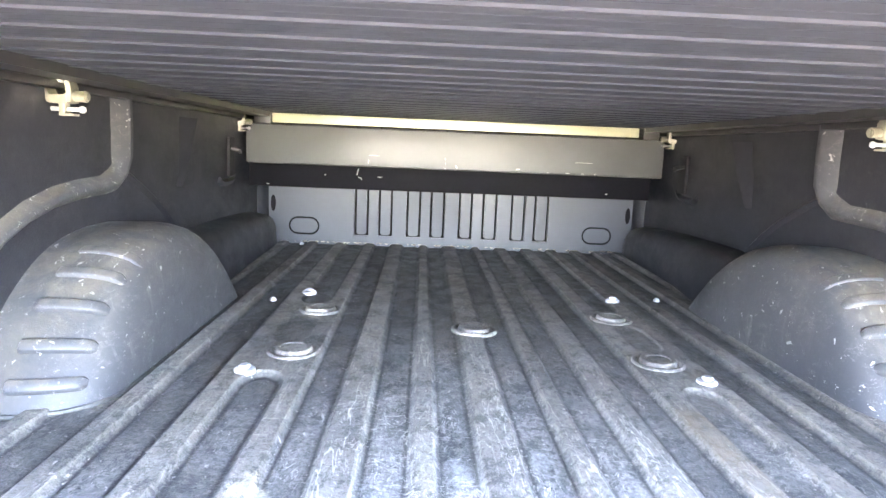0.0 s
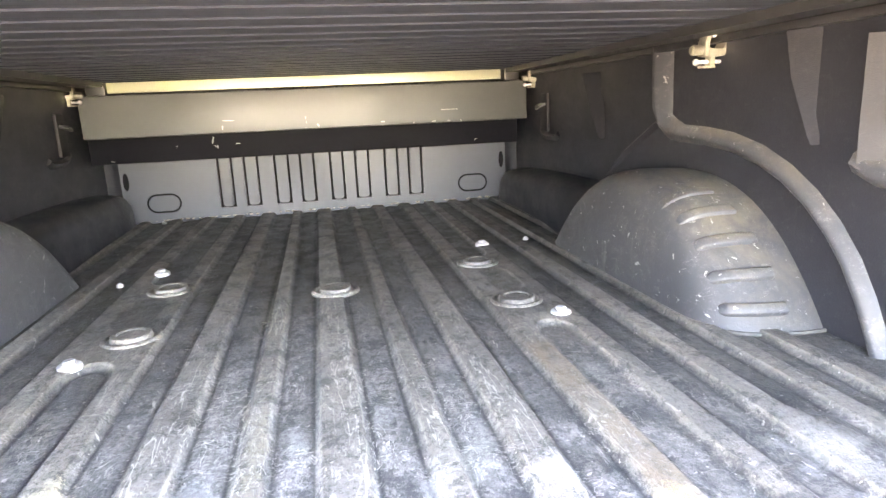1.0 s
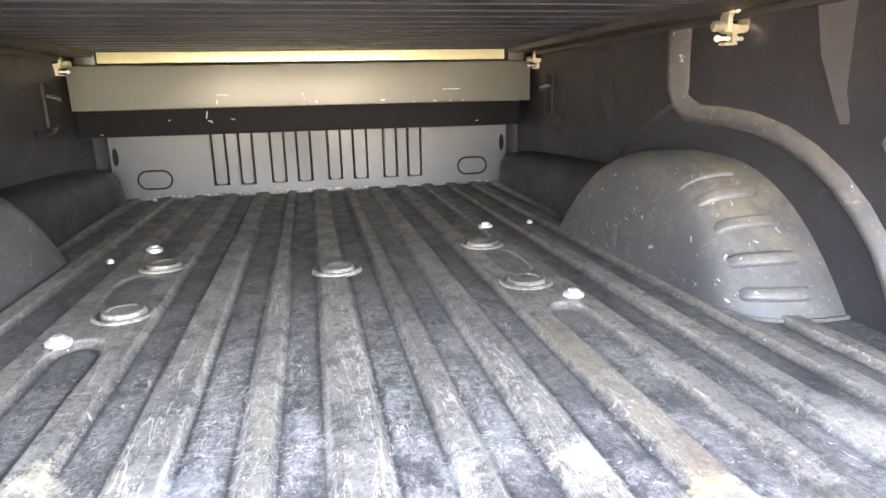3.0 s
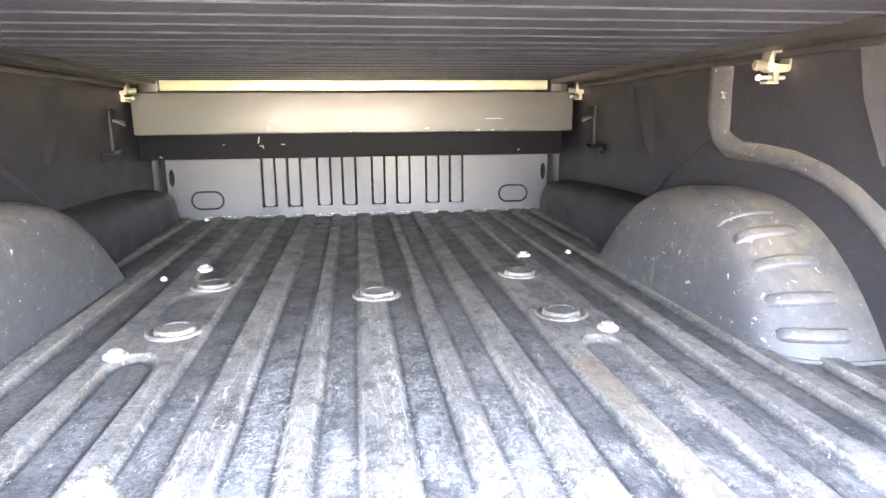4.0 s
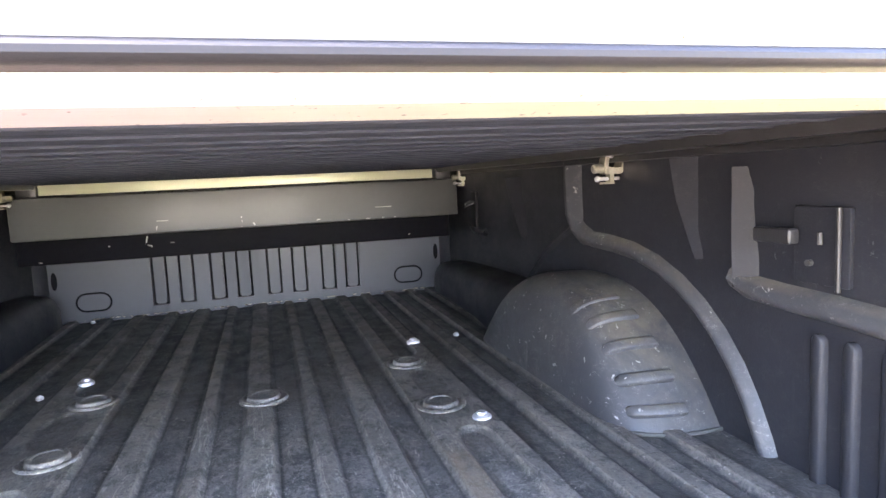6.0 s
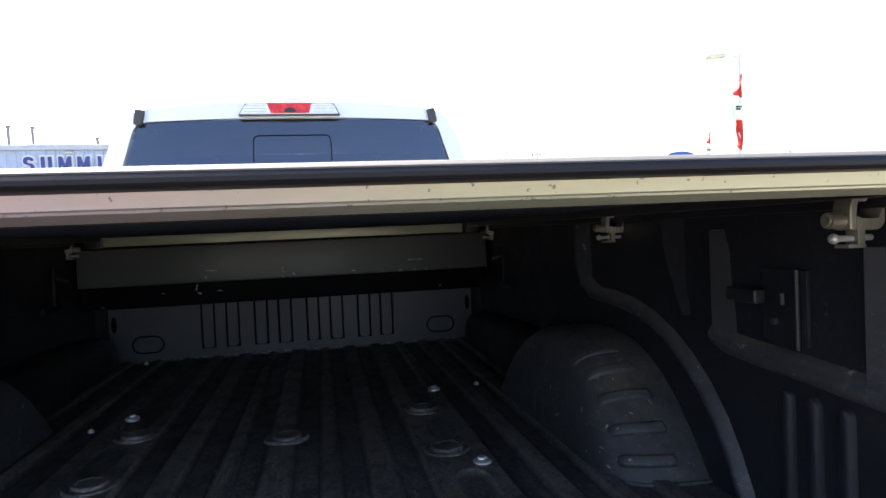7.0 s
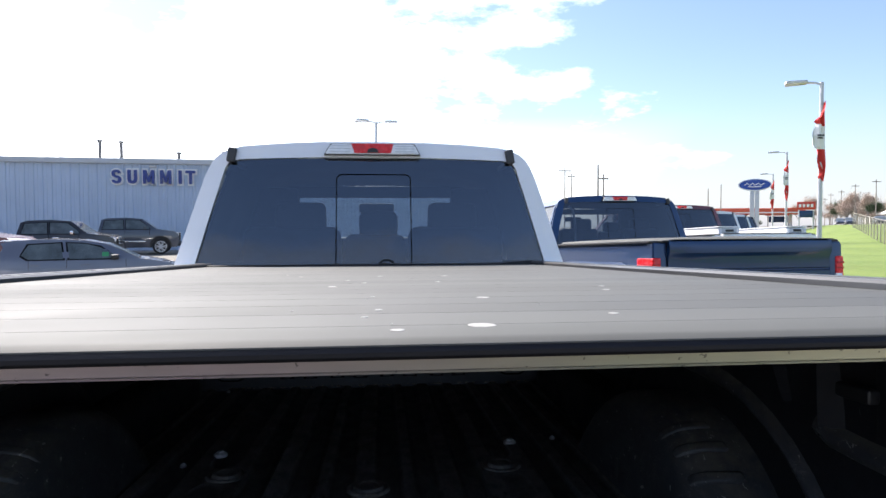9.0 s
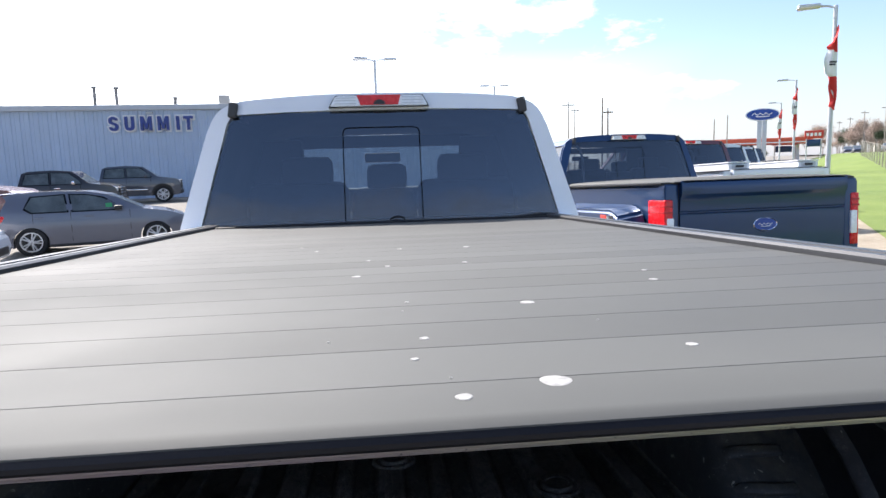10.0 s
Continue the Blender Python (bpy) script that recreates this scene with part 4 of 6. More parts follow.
    part("dashboard", bm, M_BLACK, t)
    # wheels
    for s in (-1, 1):
        add_wheel(t, s * 0.86, axle, -1.0 + 0.41 + 0.042 * axle, 0.41, s * 0.28, 0.235, 8, M_RIM)
        if dual:
            add_wheel(t, s * 1.08, axle, -1.0 + 0.41 + 0.042 * axle, 0.41, s * 0.22, 0.22, 8, M_RIM)
        add_wheel(t, s * 0.86, fa, -1.0 + 0.41 + 0.042 * fa, 0.41, s * 0.28, 0.235, 8, M_RIM)
    return t


truck = pickup(M_WHITE, TRUCK, "white pickup truck with opened tailgate and covered bed", own=True)

# ---- the truck's bed ----
BED = 2.495
# crests of the floor's ribs: middle and half width
RIBS = [(-0.735, 0.014), (-0.612, 0.016), (-0.487, 0.019), (-0.361, 0.0165), (-0.243, 0.0235), (-0.123, 0.0125), (-0.011, 0.0250),
        (0.108, 0.0125), (0.219, 0.0220), (0.337, 0.0195), (0.449, 0.0160), (0.556, 0.0165), (0.655, 0.014), (0.745, 0.014)]
DEPTH, FLANK = 0.0105, 0.0045
# troughs that stop short at the anchor pads: number of the rib on their left, and the stretches of y that stay sunk, with how deep
STOPS = {2: ((-1.0, 0.872, 1.0), (1.085, 1.265, 0.35), (1.425, 9.0, 0.8)), 9: ((-1.0, 0.842, 0.85), (1.085, 1.262, 0.25), (1.420, 9.0, 0.8))}


def floor_z(xs, ys):
    """The height of the ribbed floor at a grid of places."""
    z = np.zeros((len(ys), len(xs)))
    gx, gy = np.meshgrid(xs, ys)
    for i in range(-1, len(RIBS)):
        a = RIBS[i][0] + RIBS[i][1] if i >= 0 else -1.2
        b = RIBS[i + 1][0] - RIBS[i + 1][1] if i + 1 < len(RIBS) else 1.2
        c, hw = (a + b) / 2, (b - a) / 2
        for y0, y1, deep in STOPS.get(i, ((-20.0, 20.0, 1.0),)):
            along = np.maximum(0.0, np.maximum(y0 + hw - gy, gy - (y1 - hw)))
            d = np.hypot(gx - c, along * 0.65) - hw + FLANK
            u = np.clip((FLANK - d) / (2 * FLANK), 0, 1)
            z -= deep * (DEPTH * u * u * (3 - 2 * u) + 0.0018 * np.exp(-((d + 0.010) / 0.005) ** 2))
    # a round swelling in the floor behind the wheel box
    r = np.hypot((gx - 0.588) / 0.050, (gy - 0.372) / 0.075)
    z += 0.009 * np.clip(1 - r * r, 0, 1) ** 1.2
    return z


xs = np.unique(np.concatenate([[-0.845, -0.80, 0.80, 0.845]] + [np.linspace(c + e * h - 0.012, c + e * h + 0.012, 10) for c, h in RIBS for e in (-1, 1)]
                              + [np.linspace(a + p, b - q, 13) for (a, p), (b, q) in zip(RIBS, RIBS[1:])]
                              + [np.linspace(RIBS[i][0], RIBS[i + 1][0], 26) for i in STOPS] + [np.linspace(0.53, 0.645, 16)]).round(4))
ys = np.concatenate([np.linspace(-0.015, 0.78, 50), np.linspace(0.785, 1.48, 175), np.linspace(1.50, BED - 0.005, 34)])
zs = floor_z(xs, ys)
k = len(xs)
bm = bmesh.new()
rows = [[bm.verts.new((x, y, z)) for x, z in zip(xs, row)] for y, row in zip(ys, zs)]
for r0, r1 in zip(rows, rows[1:]):
    for i in range(k - 1):
        bm.faces.new((r0[i], r0[i + 1], r1[i + 1], r1[i]))
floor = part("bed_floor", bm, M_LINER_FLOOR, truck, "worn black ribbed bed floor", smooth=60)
bm = bmesh.new()
box(bm, -0.90, 0.90, -0.012, BED + 0.02, -0.06, -0.02)
part("bed_underside", bm, M_BLACK, truck)

# anchor pucks on the flat pads
def puck(x, y, z):
    bm = bmesh.new()
    turn = Matrix.Translation((x, y, z)) @ Matrix.Rotation(radians(-90), 4, "Y")
    lathe(bm, [(-0.006, 0.056), (-0.001, 0.0555), (0.0022, 0.052), (0.0018, 0.047), (-0.0035, 0.043), (-0.0035, 0.0395), (0.0060, 0.0375), (0.0082, 0.0345), (0.0078, 0.027), (0.0058, 0.0245), (0.0066, 0.021), (0.0068, 0.002)], (0, 0, 0), 36)
    bmesh.ops.transform(bm, matrix=turn, verts=bm.verts)
    part("anchor_puck", bm, M_LINER_FLOOR, floor, "round black anchor puck")


for x, y in ((0.0, 1.2), (-0.395, 1.005), (-0.393, 1.34), (0.377, 1.335), (0.376, 0.995)):
    puck(x, y, 0.003)


def floor_bolt(x, y, z, r, name="floor_bolt"):
    k = r / 0.0205
    bm = bmesh.new()
    rod(bm, (x, y, z - 0.006), (x, y, z + 0.002 * k), r, 24, r * 0.97)
    rod(bm, (x, y, z + 0.002 * k), (x, y, z + 0.006 * k), r * 0.97, 24, r * 0.70)
    b = part(name, bm, M_ZINC, floor, "bright zinc flanged bolt")
    bm = bmesh.new()
    rod(bm, (x, y, z + 0.005 * k), (x, y, z + 0.0105 * k), r * 0.58, 6, r * 0.50)
    part("bolt_head", bm, M_ZINC, b)


for x, y in ((-0.463, 0.885), (-0.456, 1.528), (0.445, 1.545), (0.434, 0.889)):
    floor_bolt(x, y, 0.002, 0.0205)
for x, y in ((-0.655, 2.455), (0.665, 2.44), (-0.03, 2.47), (-0.545, 1.46), (0.60, 1.60)):
    floor_bolt(x, y, -0.004, 0.009, "floor_screw")


def wheel_box(s):
    """The domed cover of a rear wheel, on the side s: a parabola from the side, with a rounded shoulder towards the bed."""
    cy, back, fore, top, n = 1.13, 0.459, 0.452, 0.256, 44
    # across: distance from the middle, how much of the length and of the height is left there
    SKIN = ((0.86, 1.0, 0.985), (0.80, 1.0, 0.995), (0.755, 0.990, 1.0), (0.730, 0.974, 0.990), (0.708, 0.952, 0.968), (0.690, 0.925, 0.930), (0.676, 0.898, 0.875), (0.666, 0.872, 0.800), (0.658, 0.845, 0.690),
            (0.652, 0.815, 0.540), (0.648, 0.790, 0.360), (0.645, 0.770, 0.170), (0.643, 0.760, 0.0))
    def at(x, ky, kz, u):
        return Vector((s * x, cy + (back if u < 0 else fore) * ky * u, -0.014 + top * kz * (1 - abs(u) ** (2.8 if u < 0 else 2.15))))
    us = [math.sin(math.pi * (i / n - 0.5)) for i in range(n + 1)]
    bm = bmesh.new()
    loft(bm, [[at(x, ky, kz, u) for u in us] for x, ky, kz in SKIN], closed=False)
    bmesh.ops.remove_doubles(bm, verts=bm.verts, dist=1e-5)
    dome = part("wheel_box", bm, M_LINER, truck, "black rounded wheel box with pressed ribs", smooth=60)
    def skin(x, u):
        for (x0, k0, h0), (x1, k1, h1) in zip(SKIN, SKIN[1:]):
            if x1 <= x <= x0:
                w = (x0 - x) / (x0 - x1)
                return at(x, k0 + (k1 - k0) * w, h0 + (h1 - h0) * w, u)
    # ribs pressed out of the rear slope, following the skin
    for u, high, near in ((-0.935, 1.0, 0.679), (-0.842, 1.0, 0.680), (-0.722, 0.95, 0.682), (-0.585, 0.75, 0.679), (-0.445, 0.45, 0.672)):
        rings = []
        for k in range(17):
            w = k / 16
            x = near + 0.112 * w
            end = min(1.0, 10.0 * w, 10.0 * (1 - w))
            end = math.sqrt(max(0.0, 1 - (1 - end) ** 2))
            p, q = skin(x, u), skin(x, u + 0.01)
            d = (q - p).normalized()
            out = Vector((0, -d.z, d.y))
            ring = []
            for e, h in ((-1.15, -0.003), (-1.0, 0.002), (-0.85, 0.0092), (-0.6, 0.0110), (0.6, 0.0110), (0.85, 0.0092), (1.0, 0.002), (1.15, -0.003)):
                ring.append(p + d * (e * 0.0125 * (0.5 + 0.5 * end)) + out * (h * end * high - 0.0008))
            rings.append(ring)
        bm = bmesh.new()
        loft(bm, rings)
        part("pressed_rib", bm, M_LINER, dome, smooth=50)
    # dusty welded flange round its foot
    bm = bmesh.new()
    foot = [at(x, ky, 0.0, -1.0) for x, ky, kz in SKIN] + [at(x, ky, 0.0, 1.0) for x, ky, kz in reversed(SKIN)]
    tube(bm, [p + Vector((0, 0, 0.006)) for p in foot], 0.0042, 6, (0, 0, 1))
    part("flange", bm, M_SEAM, dome, "dusty sealed seam")
    return dome


for s in (-1, 1):
    wheel_box(s)


def inner_wall(s):
    """The inner bed side with its pressed posts, arch band and ledge."""
    bm = bmesh.new()
    X = 0.845
    box(bm, min(s * X, s * 0.90), max(s * X, s * 0.90), -0.01, BED + 0.02, -0.02, 0.53, 0.0)
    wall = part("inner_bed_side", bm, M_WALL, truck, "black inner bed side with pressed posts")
    # shoulder along the floor in front of the wheel box, domed where it meets the bed front
    bm = bmesh.new()
    secs = []
    for y, xi, h in ((1.44, 0.728, 0.150), (1.60, 0.722, 0.156), (1.80, 0.730, 0.155), (1.98, 0.738, 0.152), (2.15, 0.742, 0.146), (2.30, 0.744, 0.138), (2.40, 0.750, 0.126), (2.455, 0.764, 0.108), (2.494, 0.790, 0.075)):
        secs.append([(s * 0.86, y, -0.016), (s * xi, y, -0.016), (s * (xi + 0.003), y, h * 0.45), (s * (xi + 0.010), y, h * 0.70), (s * (xi + 0.024), y, h * 0.88), (s * (xi + 0.045), y, h * 0.97), (s * (xi + 0.065), y, h), (s * 0.86, y, h + 0.006)])
    loft(bm, secs)
    part("floor_shoulder", bm, M_WALL, wall, smooth=60)
    # the arch's forward edge, a low ridge that runs down behind the wheel box
    bm = bmesh.new()
    pts = [(1.205, 0.362), (1.262, 0.342), (1.35, 0.300), (1.42, 0.264), (1.48, 0.226), (1.54, 0.180), (1.585, 0.120), (1.61, 0.05)]
    loft(bm, [[(s * (X + 0.004), y - 0.012, z - 0.012), (s * (X - 0.006), y - 0.004, z - 0.004), (s * (X - 0.008), y, z), (s * (X + 0.004), y + 0.010, z + 0.010)] for y, z in pts])
    part("arch_edge", bm, M_WALL, wall, smooth=60)
    # lip of the tie-down pocket, and the corner post beside the bed front
    bm = bmesh.new()
    lip = [(1.935, 0.292), (1.948, 0.282), (1.97, 0.279), (2.02, 0.278), (2.065, 0.280), (2.090, 0.288), (2.108, 0.305)]
    rings = []
    pts = [Vector((0, y, z)) for y, z in lip]
    for i, p in enumerate(pts):
        d = (pts[min(i + 1, len(pts) - 1)] - pts[max(i - 1, 0)]).normalized()
        w = Vector((0, -d.z, d.y))
        rings.append([Vector((s * (X - q), 0, 0)) + p + w * e for e, q in ((-0.014, -0.004), (-0.008, 0.009), (0.004, 0.013), (0.012, 0.004), (0.014, -0.004))])
    loft(bm, rings)
    part("pocket_lip", bm, M_WALL, wall, smooth=60)
    bm = bmesh.new()
    loft(bm, [[(s * 0.86, 2.44, z), (s * 0.832, 2.452, z), (s * 0.812, 2.475, z), (s * 0.806, 2.5, z), (s * 0.86, 2.5, z)] for z in (0.10, 0.30, 0.53)])
    part("corner_post", bm, M_WALL, wall, smooth=60)
    # post and arch band in one sweep, half sunk in the wall
    band = [(1.228, 0.53), (1.228, 0.44), (1.226, 0.385), (1.215, 0.350), (1.185, 0.330), (1.14, 0.321), (1.05, 0.318), (0.96, 0.309), (0.87, 0.288), (0.795, 0.258), (0.73, 0.220), (0.675, 0.175), (0.63, 0.125), (0.595, 0.07), (0.565, 0.01), (0.555, -0.015)]
    rings = []
    pts = [Vector((0, y, z)) for y, z in band]
    for i, p in enumerate(pts):
        d = (pts[min(i + 1, len(pts) - 1)] - pts[max(i - 1, 0)]).normalized()
        w = Vector((0, -d.z, d.y))
        half = 0.030 if i < 3 else (0.021 if i < 5 else 0.014)
        # the post slants towards the tailgate, the arch is a round bead
        post = ((-half - 0.008, -0.004), (-half, 0.002), (-half * 0.3, 0.011), (half * 0.4, 0.020), (half * 0.85, 0.024), (half + 0.004, 0.018), (half + 0.011, -0.004))
        bead = ((-half - 0.010, -0.004), (-half, 0.010), (-half * 0.5, 0.017), (0.0, 0.020), (half * 0.5, 0.017), (half, 0.010), (half + 0.010, -0.004))
        k = smoothstep(1, 5, i)
        rings.append([Vector((s * (X - a[1] - (b[1] - a[1]) * k), 0, 0)) + p + w * (a[0] + (b[0] - a[0]) * k) for a, b in zip(post, bead)])
    bm = bmesh.new()
    loft(bm, rings)
    # dusty, and paler than the wall: the bead's highlight is in its colour
    part("arch_band", bm, M_LINER, wall, smooth=60)
    # wedge and posts: each slants from flush at its rear edge to proud at its front edge
    def slanted(name, rear_pts, front_pts, deep):
        bm = bmesh.new()
        loft(bm, [[(s * (X + 0.004), y, z) for y, z in rear_pts] + [(s * (X - deep), y, z) for y, z in reversed(front_pts)],
                  [(s * (X + 0.004), y + 0.004, z) for y, z in rear_pts] + [(s * (X + 0.004), y + 0.012, z) for y, z in reversed(front_pts)]])
        part(name, bm, M_WALL, wall)
    slanted("wedge", [(0.722, 0.53), (0.722, 0.42), (0.722, 0.33), (0.722, 0.316)], [(0.806, 0.53), (0.782, 0.43), (0.735, 0.335), (0.724, 0.316)], 0.018)
    slanted("wedge", [(1.575, 0.49), (1.568, 0.42), (1.560, 0.33), (1.560, 0.292)], [(1.700, 0.49), (1.650, 0.40), (1.585, 0.31), (1.568, 0.292)], 0.016)
    slanted("post", [(0.606, 0.490), (0.588, 0.440), (0.577, 0.390), (0.574, 0.34), (0.572, 0.278)], [(0.622, 0.490), (0.622, 0.440), (0.622, 0.390), (0.622, 0.34), (0.620, 0.278)], 0.022)
    slanted("post", [(0.268, 0.462), (0.260, 0.42), (0.260, 0.34), (0.260, 0.270)], [(0.290, 0.462), (0.290, 0.42), (0.290, 0.34), (0.290, 0.270)], 0.016)
    # ledge under the posts
    bm = bmesh.new()
    led = [(0.634, 0.292), (0.60, 0.278), (0.52, 0.272), (0.42, 0.268), (0.34, 0.262), (0.24, 0.258), (0.05, 0.256)]
    loft(bm, [[(s * (X + 0.004), y, z + 0.026), (s * (X - 0.016), y, z + 0.016), (s * (X - 0.024), y, z), (s * (X - 0.016), y, z - 0.014), (s * (X + 0.004), y, z - 0.024)] for y, z in led])
    # the paler liner puts the light on the ledge into its colour
    part("ledge", bm, M_LINER, wall, smooth=60)
    for y in (0.453, 0.397, 0.337):
        bm = bmesh.new()
        pts = [(y - 0.013, -0.014), (y + 0.013, -0.014)] + arc(y, 0.215, 0.013, 0, 180, 8)
        loft(bm, [[(s * (X + 0.003), a, b) for a, b in pts], [(s * (X - 0.010), y + (a - y) * 0.8, b) for a, b in pts], [(s * (X - 0.013), y + (a - y) * 0.45, b) for a, b in pts]])
        part("upright_rib", bm, M_WALL, wall, smooth=60)
    # cleat plate with its bar, and the tie-down further forward
    bm = bmesh.new()
    box(bm, min(s * (X - 0.010), s * X), max(s * (X - 0.010), s * X), 0.40, 0.50, 0.305, 0.425, 0.004)
    pl = part("cleat_plate", bm, M_WALL, wall, "black cleat plate")
    bm = bmesh.new()
    box(bm, min(s * (X - 0.040), s * (X - 0.018)), max(s * (X - 0.040), s * (X - 0.018)), 0.478, 0.556, 0.366, 0.391, 0.007, 3)
    part("cleat_bar", bm, M_BLACK, pl)
    bm = bmesh.new()
    rod(bm, (s * (X - 0.030), 0.505, 0.381), (s * (X + 0.0), 0.505, 0.381), 0.007, 12)
    part("cleat_stem", bm, M_BLACKPAINT, pl)
    bm = bmesh.new()
    rod(bm, (s * (X - 0.016), 0.413, 0.30), (s * (X - 0.016), 0.413, 0.425), 0.004, 12)
    part("plate_edge", bm, M_BLACK, pl, "worn grey edge")
    bm = bmesh.new()
    rod(bm, (s * (X - 0.010), 0.466, 0.338), (s * (X - 0.018), 0.466, 0.338), 0.005, 16)
    part("lock_stud", bm, M_CAN, pl, "bare metal stud")
    bm = bmesh.new()
    rod(bm, (s * (X - 0.016), 0.445, 0.368), (s * (X - 0.016), 0.445, 0.386), 0.0036, 10)
    part("lock_pin", bm, M_TRIM, pl, "bare metal pin")
    bm = bmesh.new()
    box(bm, min(s * (X - 0.012), s * X), max(s * (X - 0.012), s * X), 2.03, 2.10, 0.30, 0.44, 0.005)
    tp = part("tie_down_plate", bm, M_BLACKPAINT, wall, "black tie-down plate")
    bm = bmesh.new()
    tube(bm, [(s * (X - 0.012), 2.045, 0.40), (s * (X - 0.035), 2.05, 0.392), (s * (X - 0.040), 2.065, 0.386), (s * (X - 0.035), 2.08, 0.392), (s * (X - 0.012), 2.085, 0.40)], 0.006, 8)
    part("tie_ring", bm, M_CAN, tp, "worn steel ring")
    # striker plate of the tailgate's latch, with its bolts
    bm = bmesh.new()
    box(bm, min(s * (X - 0.012), s * X), max(s * (X - 0.012), s * X), 0.198, 0.238, 0.315, 0.445, 0.004)
    sp = part("striker_plate", bm, M_BLACKPAINT, wall, "grey latch plate")
    bm = bmesh.new()
    tube(bm, [(s * (X - 0.013), y, z) for y, z in [(0.226, 0.441), (0.210, 0.440), (0.202, 0.430), (0.201, 0.38), (0.201, 0.335), (0.206, 0.321), (0.220, 0.318)]], 0.0035, 8)
    part("plate_edge", bm, M_CAST, sp, "bare metal edge")
    for z in (0.335, 0.355, 0.39, 0.425):
        bm = bmesh.new()
        rod(bm, (s * (X - 0.010), 0.228, z), (s * (X - 0.016), 0.228, z), 0.004, 8)
        part("plate_bolt", bm, M_CAN, sp, "bright bolt")
    # inner lip of the bed rail
    bm = bmesh.new()
    box(bm, min(s * 0.822, s * 0.85), max(s * 0.822, s * 0.85), -0.01, BED, 0.514, 0.529, 0.004)
    part("rail_lip", bm, M_BLACK, wall)


for s in (-1, 1):
    inner_wall(s)

# bed front with its row of pressed flutes
PAIRS = [(-0.429, -0.371), (-0.324, -0.266), (-0.201, -0.141), (-0.096, -0.035), (0.030, 0.088), (0.136, 0.197), (0.263, 0.323), (0.367, 0.428)]
# the back plate is black: the shade in the grooves is in its colour
bm = bmesh.new()
box(bm, -0.85, 0.85, BED + 0.012, BED + 0.04, -0.02, 0.53)
bulk = part("bed_front", bm, M_DEEP, truck, "grey painted bed front with pressed flutes")
edges = [-0.84] + [v for p in PAIRS for v in p] + [0.84]
for k in range(0, len(edges), 2):
    bm = bmesh.new()
    box(bm, edges[k] + (0.0 if k == 0 else 0.002), edges[k + 1] - (0.0 if k == len(edges) - 2 else 0.003), BED, BED + 0.02, -0.016, 0.53)
    part("front_panel", bm, M_BULK, bulk)
for a, b in PAIRS:
    bm = bmesh.new()
    slab(bm, [(a + 0.0075, 0.53), (b - 0.0080, 0.53)] + arc(b - 0.0200, 0.050, 0.012, 0, -90, 4) + arc(a + 0.0195, 0.050, 0.012, -90, -180, 4), "y", BED + 0.0005, BED + 0.02)
    part("flute", bm, M_BULK, bulk)
    bm = bmesh.new()
    box(bm, a - 0.003, b + 0.002, BED, BED + 0.02, -0.016, 0.0335)
    part("flute_foot", bm, M_BULK, bulk)
debris_rnd = random.Random(9)
bm = bmesh.new()
for k in range(90):
    x, y = debris_rnd.uniform(-0.72, 0.72), BED - abs(debris_rnd.gauss(0, 0.012)) - 0.004
    r = debris_rnd.uniform(0.002, 0.006)
    bmesh.ops.create_icosphere(bm, subdivisions=1, radius=r, matrix=Matrix.Translation((x, y, 0.001)) @ Matrix.Rotation(debris_rnd.uniform(0, 3), 4, "Z") @ Matrix.Diagonal((1.6, 0.9, 0.5, 1)))
grit = part("dirt_crumbs", bm, M_GRAVEL, floor, "dry crumbs of dirt")
grit["kind"] = "stuff"
# black bead and plate stand in for shade in press line and slot
for s in (-1, 1):
    bm = bmesh.new()
    st = arc(s * 0.653 + 0.028, 0.069, 0.036, -90, 90, 8) + arc(s * 0.653 - 0.028, 0.069, 0.036, 90, 270, 8)
    tube(bm, [(x, BED - 0.0005, z) for x, z in st + st[:1]], 0.0036, 6, (0, 1, 0))
    part("oval_press", bm, M_DEEP, bulk, "oval press line, its shade drawn black")
    bm = bmesh.new()
    st = arc(s * 0.787 + 0.0, 0.165, 0.011, 0, 345, 15, 0.036)
    slab(bm, st, "y", BED - 0.002, BED + 0.004)
    part("slot", bm, M_DEEP, bulk, "slot, its dark inside drawn black")

# ---- rolling cover over the bed ----
cover = thing("tonneau_cover", "dark matt slatted roll-up cover over the bed", "bed cover", TRUCK)
SEAM, TOP = 0.052, 0.557
k = 0
while SEAM + 0.1 * k < 2.42:
    y0 = SEAM + 0.1 * k
    bm = bmesh.new()
    box(bm, -0.742, 0.742, y0 + 0.0003, y0 + 0.0997, TOP - 0.009, TOP, 0.0005, 1)
    sl = part("slat", bm, M_COVER, cover, smooth=0)
    bm = bmesh.new()
    under = [(0.0, -0.0095), (0.0, -0.0140), (0.008, -0.0140), (0.0115, -0.0117), (0.031, -0.0117), (0.032, -0.0120), (0.035, -0.0120), (0.036, -0.0117), (0.063, -0.0117), (0.064, -0.0120), (0.067, -0.0120), (0.068, -0.0117), (0.0885, -0.0117), (0.092, -0.0142), (0.0985, -0.0142), (0.0990, -0.0122), (0.0990, -0.0098)]
    loft(bm, [[(x, y0 + a, TOP + h) for a, h in under] for x in (-0.742, 0.742)])
    part("slat_underside", bm, M_UNDER, sl, smooth=0)
    k += 1
bm = bmesh.new()
prof = [(SEAM - 0.0012, TOP - 0.0013), (-0.012, TOP - 0.0014), (-0.0175, TOP - 0.0030), (-0.0228, TOP - 0.0056), (-0.0255, TOP - 0.0088), (-0.0255, TOP - 0.0118), (-0.0228, TOP - 0.0143), (-0.0164, TOP - 0.0153), (SEAM - 0.0012, TOP - 0.0153)]
